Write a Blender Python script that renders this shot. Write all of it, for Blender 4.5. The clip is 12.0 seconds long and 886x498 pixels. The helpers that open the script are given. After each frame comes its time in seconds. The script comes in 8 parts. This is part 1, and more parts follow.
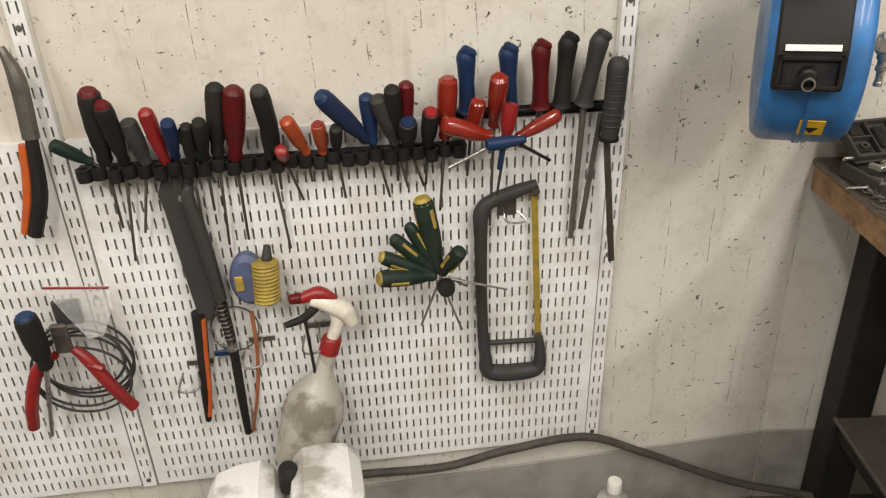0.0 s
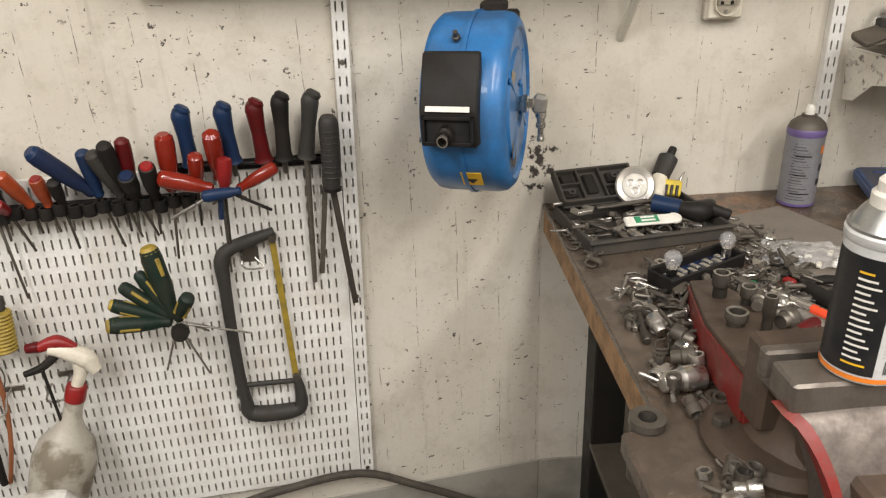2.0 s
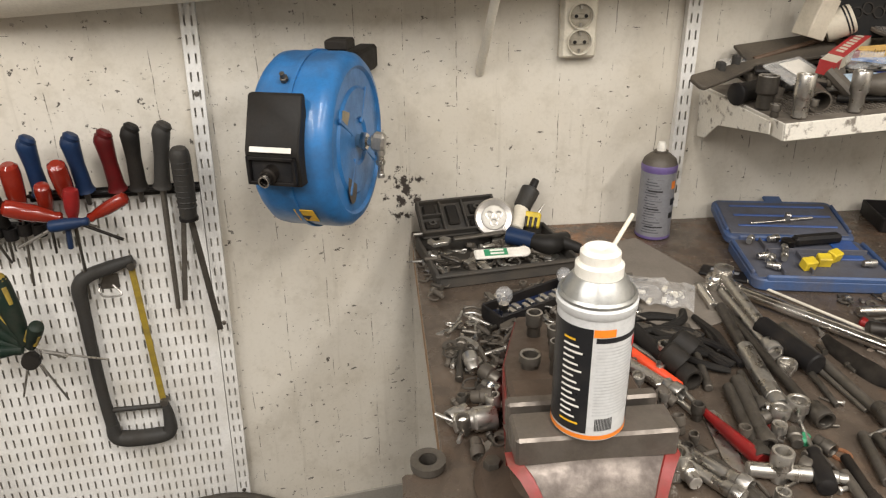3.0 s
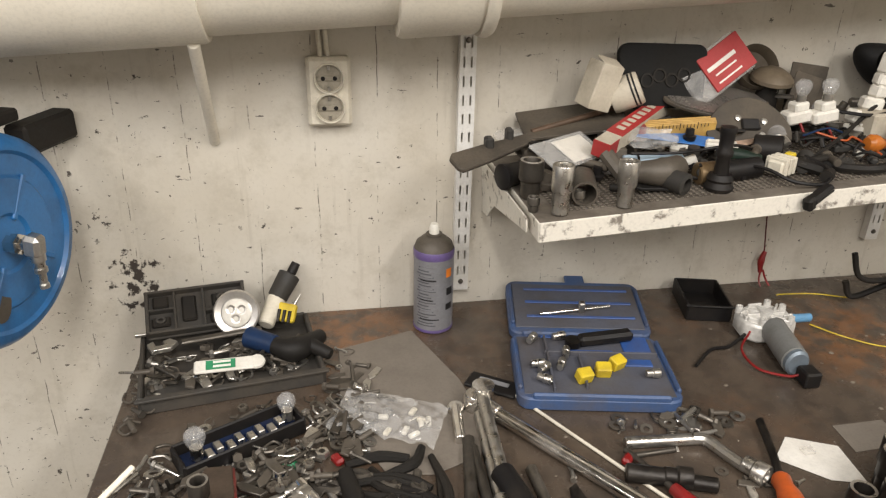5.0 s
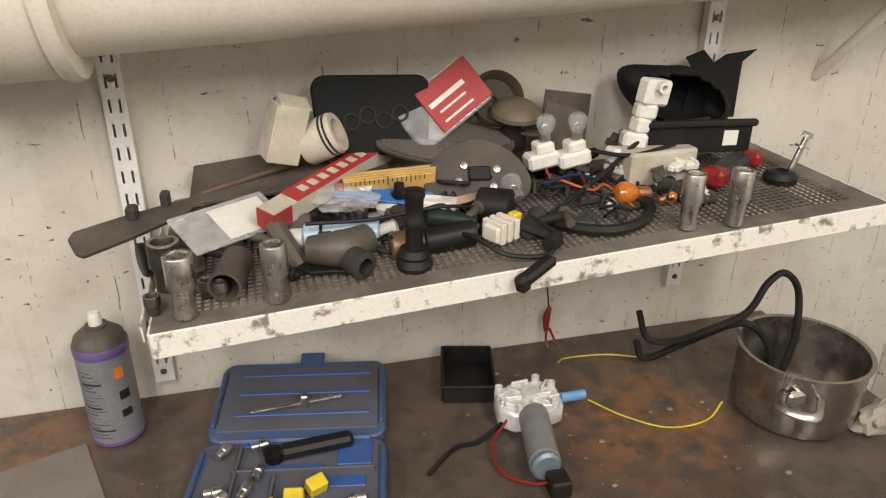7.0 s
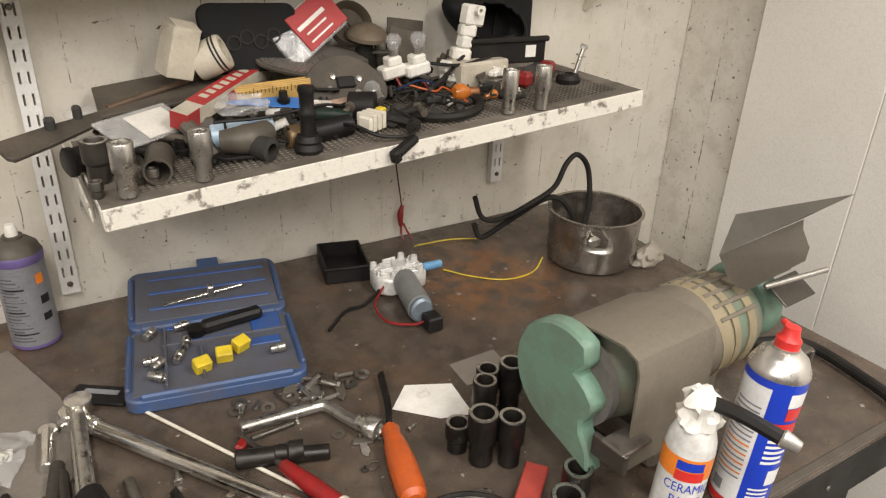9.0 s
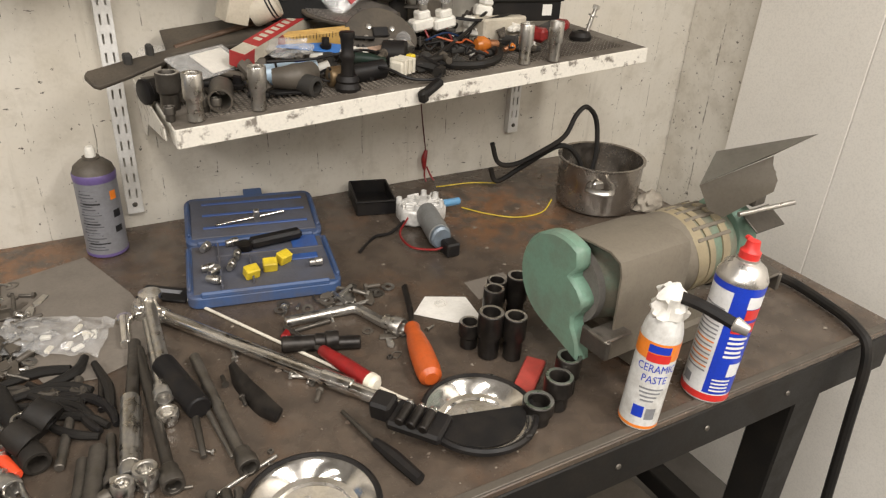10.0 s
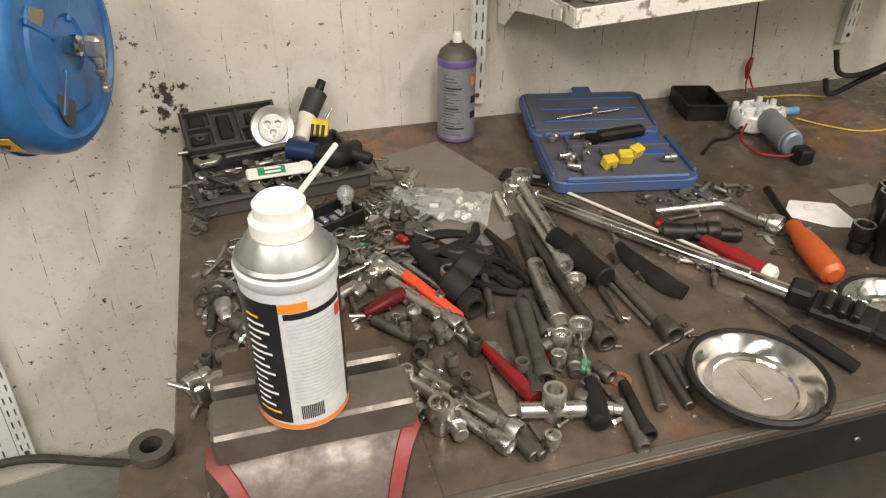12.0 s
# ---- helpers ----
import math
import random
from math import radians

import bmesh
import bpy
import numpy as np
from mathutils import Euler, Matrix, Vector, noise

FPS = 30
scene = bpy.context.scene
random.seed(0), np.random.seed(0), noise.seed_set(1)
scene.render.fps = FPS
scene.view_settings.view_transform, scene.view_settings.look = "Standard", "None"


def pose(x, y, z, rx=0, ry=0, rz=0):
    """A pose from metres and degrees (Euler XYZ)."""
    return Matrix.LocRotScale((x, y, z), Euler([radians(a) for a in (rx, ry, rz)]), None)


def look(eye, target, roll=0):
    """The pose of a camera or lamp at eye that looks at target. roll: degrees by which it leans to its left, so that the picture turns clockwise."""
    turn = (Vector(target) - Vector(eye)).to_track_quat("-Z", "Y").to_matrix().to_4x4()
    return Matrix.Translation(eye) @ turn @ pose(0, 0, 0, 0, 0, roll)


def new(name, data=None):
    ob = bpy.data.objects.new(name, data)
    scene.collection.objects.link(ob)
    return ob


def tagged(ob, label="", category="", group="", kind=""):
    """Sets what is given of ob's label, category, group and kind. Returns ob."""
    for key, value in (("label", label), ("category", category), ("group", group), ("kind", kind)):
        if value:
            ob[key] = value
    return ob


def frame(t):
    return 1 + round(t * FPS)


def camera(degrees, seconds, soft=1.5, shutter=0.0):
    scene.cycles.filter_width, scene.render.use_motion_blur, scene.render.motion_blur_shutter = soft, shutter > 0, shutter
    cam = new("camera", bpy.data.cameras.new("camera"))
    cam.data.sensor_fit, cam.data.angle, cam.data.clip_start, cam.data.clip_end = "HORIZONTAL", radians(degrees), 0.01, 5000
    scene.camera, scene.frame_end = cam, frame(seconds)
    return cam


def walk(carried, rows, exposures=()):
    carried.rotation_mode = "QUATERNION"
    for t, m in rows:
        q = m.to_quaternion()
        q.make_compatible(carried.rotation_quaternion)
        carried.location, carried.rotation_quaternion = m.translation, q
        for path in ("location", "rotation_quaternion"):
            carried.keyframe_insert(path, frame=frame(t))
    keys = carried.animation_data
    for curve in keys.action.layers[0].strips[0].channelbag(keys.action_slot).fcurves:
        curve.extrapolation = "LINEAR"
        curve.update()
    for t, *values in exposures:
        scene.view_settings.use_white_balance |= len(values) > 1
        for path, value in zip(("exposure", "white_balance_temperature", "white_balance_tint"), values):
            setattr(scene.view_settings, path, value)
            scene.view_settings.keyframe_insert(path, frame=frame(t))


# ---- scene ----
cam = camera(63.6, 12.0, 1.25)
PATH = [
    (0, (-0.231, -1.33, 1.423), (-0.335, 0.442, 0.502), -3.8),
    (0.5, (-0.111, -1.413, 1.432), (-0.173, 0.375, 0.537), -3.9),
    (1, (-0.024, -1.472, 1.441), (-0.044, 0.327, 0.567), -3.7),
    (1.5, (0.048, -1.474, 1.441), (0.075, 0.337, 0.595), -3.2),
    (2, (0.146, -1.403, 1.443), (0.223, 0.417, 0.618), -2.5),
    (2.5, (0.235, -1.368, 1.468), (0.344, 0.455, 0.653), -1.8),
    (3, (0.366, -1.42, 1.495), (0.522, 0.397, 0.675), -0.9),
    (3.2, (0.421, -1.453, 1.505), (0.601, 0.363, 0.686), -0.4),
    (4.8, (0.693, -1.242, 1.566), (1.024, 0.551, 0.744), 1.3),
    (5, (0.727, -1.195, 1.566), (1.066, 0.594, 0.739), 1.3),
    (5.5, (0.847, -1.088, 1.561), (1.197, 0.69, 0.714), 1.1),
    (6, (1.014, -0.993, 1.566), (1.334, 0.781, 0.699), 0.7),
    (6.5, (1.113, -0.981, 1.576), (1.477, 0.782, 0.704), 0.4),
    (7, (1.15, -1.003, 1.584), (1.635, 0.745, 0.741), 0.7),
    (7.2, (1.156, -1.016, 1.59), (1.699, 0.72, 0.759), 0.9),
    (8.8, (0.991, -1.194, 1.56), (1.945, 0.338, 0.698), 2.2),
    (9, (0.953, -1.224, 1.551), (1.916, 0.292, 0.672), 2.2),
    (9.5, (0.886, -1.284, 1.556), (1.841, 0.219, 0.643), 2.6),
    (10, (0.864, -1.375, 1.553), (1.768, 0.138, 0.608), 3.3),
    (10.5, (0.788, -1.436, 1.545), (1.527, 0.15, 0.575), 3.2),
    (11, (0.72, -1.396, 1.531), (1.327, 0.222, 0.523), 2.5),
    (11.5, (0.616, -1.316, 1.5), (1.145, 0.305, 0.454), 1.6),
    (12, (0.539, -1.293, 1.468), (1.017, 0.314, 0.376), 0.6),
]
walk(cam, [(t, look(eye, target, roll)) for t, eye, target, roll in PATH])

# ---- light: four ceiling strip lights of the workshop ----
world = bpy.data.worlds.new("world")
world.use_nodes = True
world.node_tree.nodes["Background"].inputs[0].default_value = (1.0, 0.93, 0.84, 1)
world.node_tree.nodes["Background"].inputs[1].default_value = 0.005
scene.world = world
scene.view_settings.exposure = 0.0


def strip_lamp(x, y, z, watts):
    d = bpy.data.lights.new("strip_lamp", "AREA")
    d.shape, d.size, d.size_y, d.energy, d.color = "RECTANGLE", 0.30, 2.0, watts, (1.0, 0.958, 0.912)
    new("strip_lamp", d).matrix_world = pose(x, y, z)


for lamp_x in (-1.9, -0.6, 0.7, 1.9):
    strip_lamp(lamp_x, -2.2, 2.62, 50)

# ---- mesh helpers ----
T, R, D = Matrix.Translation, Matrix.Rotation, Matrix.Diagonal
UP = Vector((0, 0, 1))


def box(sx, sy, sz, bev=0.0, at=(0, 0, 0), seg=1):
    bm = bmesh.new()
    bmesh.ops.create_cube(bm, size=1, matrix=T(at) @ D((sx, sy, sz, 1)))
    if bev:
        bmesh.ops.bevel(bm, geom=bm.edges[:], offset=bev, segments=seg, affect="EDGES", profile=0.6)
    return bm


def lathe(profile, seg=24):
    """Turned shape round z from (radius, height) pairs; radius 0 closes an end."""
    bm, rings = bmesh.new(), []
    for r, z in profile:
        if r <= 1e-6:
            rings.append([bm.verts.new((0, 0, z))])
        else:
            rings.append([bm.verts.new((r * math.cos(2 * math.pi * i / seg), r * math.sin(2 * math.pi * i / seg), z)) for i in range(seg)])
    for a, b in zip(rings, rings[1:]):
        for i in range(seg):
            j = (i + 1) % seg
            if len(a) == 1 and len(b) > 1:
                bm.faces.new((a[0], b[j], b[i]))
            elif len(b) == 1 and len(a) > 1:
                bm.faces.new((a[i], a[j], b[0]))
            elif len(a) > 1:
                bm.faces.new((a[i], a[j], b[j], b[i]))
    bmesh.ops.recalc_face_normals(bm, faces=bm.faces[:])
    return bm


def rod(a, b, r, r2=None, seg=12):
    """A round bar from a to b."""
    a, b = Vector(a), Vector(b)
    r2 = r if r2 is None else r2
    bm = lathe([(0, 0), (r * 0.85, 0), (r, min(r * 0.2, 0.002)), (r2, (b - a).length - min(r2 * 0.2, 0.002)), (r2 * 0.85, (b - a).length), (0, (b - a).length)], seg)
    bm.transform(T(a) @ (b - a).to_track_quat("Z", "Y").to_matrix().to_4x4())
    return bm


def smooth_line(pts, n=6):
    pts = [Vector(p) for p in pts]
    ext = [2 * pts[0] - pts[1], *pts, 2 * pts[-1] - pts[-2]]
    out = []
    for i in range(1, len(ext) - 2):
        p0, p1, p2, p3 = ext[i - 1:i + 3]
        for k in range(n):
            t = k / n
            out.append(0.5 * (2 * p1 + (p2 - p0) * t + (2 * p0 - 5 * p1 + 4 * p2 - p3) * t * t + (3 * p1 - p0 - 3 * p2 + p3) * t ** 3))
    return out + [pts[-1]]


def tube(pts, r, seg=8, n=6, radii=None, flat=1.0):
    """A bent tube through the points; radii: one radius a given point."""
    line = smooth_line(pts, n) if n > 1 else [Vector(p) for p in pts]
    bm, rings, side = bmesh.new(), [], None
    for i, p in enumerate(line):
        d = (line[min(i + 1, len(line) - 1)] - line[max(i - 1, 0)]).normalized()
        side = d.orthogonal().normalized() if side is None else (side - d * side.dot(d)).normalized()
        up = d.cross(side)
        q = r
        if radii:
            f = i / (len(line) - 1) * (len(radii) - 1)
            k = min(int(f), len(radii) - 2)
            q = radii[k] + (radii[k + 1] - radii[k]) * (f - k)
        rings.append([bm.verts.new(p + q * (math.cos(2 * math.pi * j / seg) * side + flat * math.sin(2 * math.pi * j / seg) * up)) for j in range(seg)])
    for a, b in zip(rings, rings[1:]):
        for j in range(seg):
            bm.faces.new((a[j], a[(j + 1) % seg], b[(j + 1) % seg], b[j]))
    bm.faces.new(rings[0][::-1]), bm.faces.new(rings[-1])
    return bm


def prism(outline, depth, bev=0.0):
    """A flat plate: an outline in x, y given a thickness along z."""
    bm = bmesh.new()
    f = bm.faces.new([bm.verts.new((x, y, 0)) for x, y in outline])
    top = bmesh.ops.extrude_face_region(bm, geom=[f])
    bmesh.ops.translate(bm, vec=(0, 0, depth), verts=[v for v in top["geom"] if isinstance(v, bmesh.types.BMVert)])
    bmesh.ops.recalc_face_normals(bm, faces=bm.faces[:])
    if bev:
        bmesh.ops.bevel(bm, geom=bm.edges[:], offset=bev, segments=1, affect="EDGES")
    return bm


def ring(R1, r, seg=24, sub=8):
    bm = bmesh.new()
    g = [[bm.verts.new(((R1 + r * math.cos(2 * math.pi * j / sub)) * math.cos(2 * math.pi * i / seg), (R1 + r * math.cos(2 * math.pi * j / sub)) * math.sin(2 * math.pi * i / seg), r * math.sin(2 * math.pi * j / sub))) for j in range(sub)] for i in range(seg)]
    for i in range(seg):
        for j in range(sub):
            bm.faces.new((g[i][j], g[(i + 1) % seg][j], g[(i + 1) % seg][(j + 1) % sub], g[i][(j + 1) % sub]))
    return bm


def joined(*bms):
    out = bmesh.new()
    for b in bms:
        me = bpy.data.meshes.new("tmp")
        b.to_mesh(me)
        out.from_mesh(me)
        bpy.data.meshes.remove(me)
        b.free()
    return out


def moved(bm, m):
    bm.transform(m)
    return bm


def perforated(x0, x1, z0, z1, cols, rows, sw, sh, px, pz, cx=None, cz=None, thick=0.0015):
    """A sheet in the x, z plane with real rectangular holes, its front at y = 0."""
    cx = (x0 + x1) / 2 if cx is None else cx
    cz = (z0 + z1) / 2 if cz is None else cz
    vs, fs = [], []

    def quad(a, b, c, d):
        k = len(vs)
        vs.extend((a, b, c, d)), fs.append((k, k + 1, k + 2, k + 3))

    def flat(a, b, c, d, y=0.0):
        quad((a, y, c), (b, y, c), (b, y, d), (a, y, d))

    hx = [cx + (i - (cols - 1) / 2) * px for i in range(cols)]
    hz = [cz + (i - (rows - 1) / 2) * pz for i in range(rows)]
    low = z0
    for z in hz:
        flat(x0, x1, low, z - sh / 2)
        left = x0
        for x in hx:
            flat(left, x - sw / 2, z - sh / 2, z + sh / 2)
            l, r_, b, t = x - sw / 2, x + sw / 2, z - sh / 2, z + sh / 2
            quad((l, 0, b), (l, 0, t), (l, thick, t), (l, thick, b))
            quad((r_, 0, b), (r_, thick, b), (r_, thick, t), (r_, 0, t))
            quad((l, 0, b), (l, thick, b), (r_, thick, b), (r_, 0, b))
            quad((l, 0, t), (r_, 0, t), (r_, thick, t), (l, thick, t))
            left = r_
        flat(left, x1, z - sh / 2, z + sh / 2)
        low = z + sh / 2
    flat(x0, x1, low, z1)
    me = bpy.data.meshes.new("sheet")
    me.from_pydata(vs, [], fs)
    bm = bmesh.new()
    bm.from_mesh(me)
    bpy.data.meshes.remove(me)
    return bm


def mesh_of(name, bm, material, angle=35):
    me = bpy.data.meshes.new(name)
    bm.to_mesh(me)
    bm.free()
    for p in me.polygons:
        p.use_smooth = True
    me.set_sharp_from_angle(angle=radians(angle))
    if material:
        me.materials.append(material)
    return me


def part(name, bm, material, parent, label="", m=None):
    ob = new(name, mesh_of(name, bm, material))
    ob.parent = parent
    if m is not None:
        ob.matrix_basis = m
    return tagged(ob, label)


def thing(name, label, category, m=None, group=""):
    ob = new(name)
    ob.empty_display_size = 0.02
    if m is not None:
        ob.matrix_basis = m
    return tagged(ob, label, category, group)


def solo(name, bm, material, label, category, m=None, group="", kind=""):
    ob = new(name, mesh_of(name, bm, material))
    if m is not None:
        ob.matrix_basis = m
    return tagged(ob, label, category, group, kind)


# ---- materials ----
def nodes_of(m):
    m.use_nodes = True
    t = m.node_tree
    return t, t.nodes["Principled BSDF"]


def rgb(c):
    return (*c, 1)


def noise_node(t, scale, detail=4, rough=0.55, vec=None):
    n = t.nodes.new("ShaderNodeTexNoise")
    n.inputs["Scale"].default_value, n.inputs["Detail"].default_value, n.inputs["Roughness"].default_value = scale, detail, rough
    if vec is not None:
        t.links.new(vec, n.inputs["Vector"])
    return n.outputs["Fac"]


def ramp(t, fac, lo, hi):
    n = t.nodes.new("ShaderNodeMapRange")
    n.inputs["From Min"].default_value, n.inputs["From Max"].default_value = lo, hi
    t.links.new(fac, n.inputs["Value"])
    return n.outputs["Result"]


def math_node(t, op, a, b=None):
    n = t.nodes.new("ShaderNodeMath")
    n.operation = op
    for s, v in zip(n.inputs, (a, b)):
        if v is None:
            continue
        if isinstance(v, (int, float)):
            s.default_value = v
        else:
            t.links.new(v, s)
    return n.outputs[0]


def mixed(t, fac, a, b):
    n = t.nodes.new("ShaderNodeMix")
    n.data_type = "RGBA"
    for s, v in ((n.inputs[0], fac), (n.inputs[6], a), (n.inputs[7], b)):
        if isinstance(v, tuple):
            s.default_value = rgb(v)
        elif isinstance(v, (int, float)):
            s.default_value = v
        else:
            t.links.new(v, s)
    return n.outputs[2]


def bumped(t, bsdf, height, strength, dist=0.002):
    n = t.nodes.new("ShaderNodeBump")
    n.inputs["Strength"].default_value, n.inputs["Distance"].default_value = strength, dist
    t.links.new(height, n.inputs["Height"])
    t.links.new(n.outputs[0], bsdf.inputs["Normal"])


def coords(t):
    return t.nodes.new("ShaderNodeTexCoord").outputs["Object"]


def shared_coords(t):
    return t.nodes.new("ShaderNodeNewGeometry").outputs["Position"]


def mat(name, col, rough=0.5, metal=0.0, dirt=(0.06, 0.045, 0.03), amount=0.3, scale=30, fine=220, bump=0.15, edge=(0.42, 0.68), coat=0.0, spread=0.0):
    """A worn workshop surface: base colour, dirt in patches, fine grain in colour, gloss and relief. spread: how much
    repeats differ in tone.
    """
    m = bpy.data.materials.new(name)
    t, b = nodes_of(m)
    v = shared_coords(t)
    patch = math_node(t, "MULTIPLY", ramp(t, noise_node(t, scale, 5, 0.6, v), *edge), amount)
    grain = noise_node(t, fine, 3, 0.6, v)
    c = mixed(t, patch, col, dirt)
    c = mixed(t, math_node(t, "MULTIPLY", ramp(t, grain, 0.45, 0.75), 0.25), c, tuple(x * 0.5 for x in col))
    if spread:
        info = t.nodes.new("ShaderNodeObjectInfo")
        c = mixed(t, math_node(t, "MULTIPLY", info.outputs["Random"], spread), c, tuple(x * 0.25 for x in dirt))
    t.links.new(c, b.inputs["Base Color"])
    t.links.new(math_node(t, "ADD", math_node(t, "MULTIPLY", patch, 0.3), math_node(t, "ADD", math_node(t, "MULTIPLY", grain, 0.16), rough - 0.08)), b.inputs["Roughness"])
    b.inputs["Metallic"].default_value = metal
    b.inputs["Coat Weight"].default_value = coat
    if not metal and max(col) < 0.13:
        b.inputs["Specular IOR Level"].default_value = 0.22  # dull, dust-dry surfaces
    if metal and amount:
        t.links.new(math_node(t, "MULTIPLY", math_node(t, "SUBTRACT", 1.0, math_node(t, "MULTIPLY", patch, 0.8)), metal), b.inputs["Metallic"])
    bumped(t, b, grain, bump, 0.001)
    return m


def wall_material(name, tone, boards=0.105, chips=0.67, smudge=None):
    m = bpy.data.materials.new(name)
    t, b = nodes_of(m)
    v = shared_coords(t)
    big = noise_node(t, 2.3, 5, 0.6, v)
    mid = noise_node(t, 13, 6, 0.7, v)
    fine = noise_node(t, 120, 4, 0.6, v)
    c = mixed(t, math_node(t, "MULTIPLY", ramp(t, big, 0.42, 0.70), 0.55), tone, (0.49, 0.43, 0.335))
    c = mixed(t, math_node(t, "MULTIPLY", ramp(t, mid, 0.50, 0.74), 0.6), c, (0.40, 0.355, 0.28))
    c = mixed(t, math_node(t, "MULTIPLY", ramp(t, fine, 0.52, 0.72), 0.16), c, (0.36, 0.32, 0.26))
    # a few vertical runs of dirt
    stretch = t.nodes.new("ShaderNodeMapping")
    stretch.inputs["Scale"].default_value = (34, 34, 2.4)
    t.links.new(v, stretch.inputs["Vector"])
    run = noise_node(t, 1.0, 5, 0.65, stretch.outputs[0])
    c = mixed(t, math_node(t, "MULTIPLY", ramp(t, run, 0.58, 0.72), math_node(t, "MULTIPLY", ramp(t, big, 0.35, 0.6), 0.42)), c, (0.30, 0.26, 0.20))
    # thin broken lines where the casting boards met
    sep = t.nodes.new("ShaderNodeSeparateXYZ")
    t.links.new(v, sep.inputs[0])
    across = math_node(t, "ADD", sep.outputs[0], math_node(t, "MULTIPLY", sep.outputs[1], 0.97))
    wob = math_node(t, "ADD", across, math_node(t, "MULTIPLY", noise_node(t, 9, 3, 0.5, v), 0.012))
    fold = math_node(t, "ABSOLUTE", math_node(t, "SUBTRACT", math_node(t, "FRACT", math_node(t, "DIVIDE", wob, boards)), 0.5))
    line = math_node(t, "MULTIPLY", ramp(t, fold, 0.488, 0.497), ramp(t, noise_node(t, 22, 5, 0.75, v), 0.5, 0.58))
    c = mixed(t, math_node(t, "MULTIPLY", line, 0.85), c, (0.09, 0.075, 0.055))
    # chipped spots, scratches and splashes
    spot = ramp(t, noise_node(t, 58, 4, 0.65, v), chips - 0.02, chips)
    spot = math_node(t, "MULTIPLY", spot, ramp(t, noise_node(t, 5, 4, 0.65, v), 0.45, 0.54))
    speck = ramp(t, noise_node(t, 105, 3, 0.6, v), 0.685, 0.70)
    tilt = t.nodes.new("ShaderNodeMapping")
    tilt.inputs["Scale"].default_value = (30, 30, 105)
    tilt.inputs["Rotation"].default_value = (0.3, 0.5, 0.2)
    t.links.new(v, tilt.inputs["Vector"])
    scratch = math_node(t, "MULTIPLY", ramp(t, noise_node(t, 1.0, 4, 0.6, tilt.outputs[0]), 0.69, 0.705), ramp(t, big, 0.40, 0.5))
    pit = math_node(t, "MAXIMUM", math_node(t, "MAXIMUM", math_node(t, "MULTIPLY", spot, 0.92), math_node(t, "MULTIPLY", speck, 0.8)), math_node(t, "MULTIPLY", scratch, 0.85))
    if smudge:
        d = t.nodes.new("ShaderNodeVectorMath")
        d.operation = "DISTANCE"
        d.inputs[1].default_value = smudge
        t.links.new(v, d.inputs[0])
        near = ramp(t, math_node(t, "ADD", noise_node(t, 38, 4, 0.65, v), math_node(t, "MULTIPLY", math_node(t, "SUBTRACT", 0.05, d.outputs["Value"]), 3.2)), 0.575, 0.63)
        pit = math_node(t, "MAXIMUM", pit, near)
    c = mixed(t, pit, c, (0.045, 0.035, 0.028))
    t.links.new(c, b.inputs["Base Color"])
    b.inputs["Roughness"].default_value = 0.72
    h = math_node(t, "ADD", math_node(t, "MULTIPLY", fine, 0.35), math_node(t, "ADD", mid, math_node(t, "MULTIPLY", math_node(t, "MAXIMUM", pit, line), -1.5)))
    bumped(t, b, h, 0.35, 0.003)
    return m


def bench_material():
    m = bpy.data.materials.new("oily_bench_top")
    t, b = nodes_of(m)
    v = shared_coords(t)
    big, mid, fine = noise_node(t, 4.2, 5, 0.6, v), noise_node(t, 21, 6, 0.65, v), noise_node(t, 240, 3, 0.6, v)
    c = mixed(t, ramp(t, mid, 0.35, 0.7), (0.098, 0.074, 0.055), (0.052, 0.040, 0.031))
    rust = math_node(t, "MULTIPLY", ramp(t, big, 0.52, 0.66), ramp(t, noise_node(t, 33, 5, 0.7, v), 0.4, 0.6))
    rust = math_node(t, "MULTIPLY", rust, 0.35)
    for place, reach in (((0.76, -0.10, 0.9), 0.17), ((1.68, -0.24, 0.9), 0.20)):
        d = t.nodes.new("ShaderNodeVectorMath")
        d.operation = "DISTANCE"
        d.inputs[1].default_value = place
        t.links.new(v, d.inputs[0])
        rust = math_node(t, "MAXIMUM", rust, math_node(t, "MULTIPLY", ramp(t, d.outputs["Value"], reach, reach * 0.4), ramp(t, noise_node(t, 26, 5, 0.7, v), 0.42, 0.58)))
    c = mixed(t, math_node(t, "MULTIPLY", rust, 0.85), c, (0.20, 0.095, 0.042))
    c = mixed(t, ramp(t, fine, 0.68, 0.74), c, (0.34, 0.29, 0.23))
    c = mixed(t, math_node(t, "MULTIPLY", ramp(t, noise_node(t, 9, 5, 0.7, v), 0.58, 0.7), 0.6), c, (0.035, 0.028, 0.023))
    t.links.new(c, b.inputs["Base Color"])
    t.links.new(ramp(t, mid, 0.2, 1.3), b.inputs["Roughness"])
    bumped(t, b, math_node(t, "ADD", mid, math_node(t, "MULTIPLY", fine, 0.5)), 0.25, 0.002)
    return m


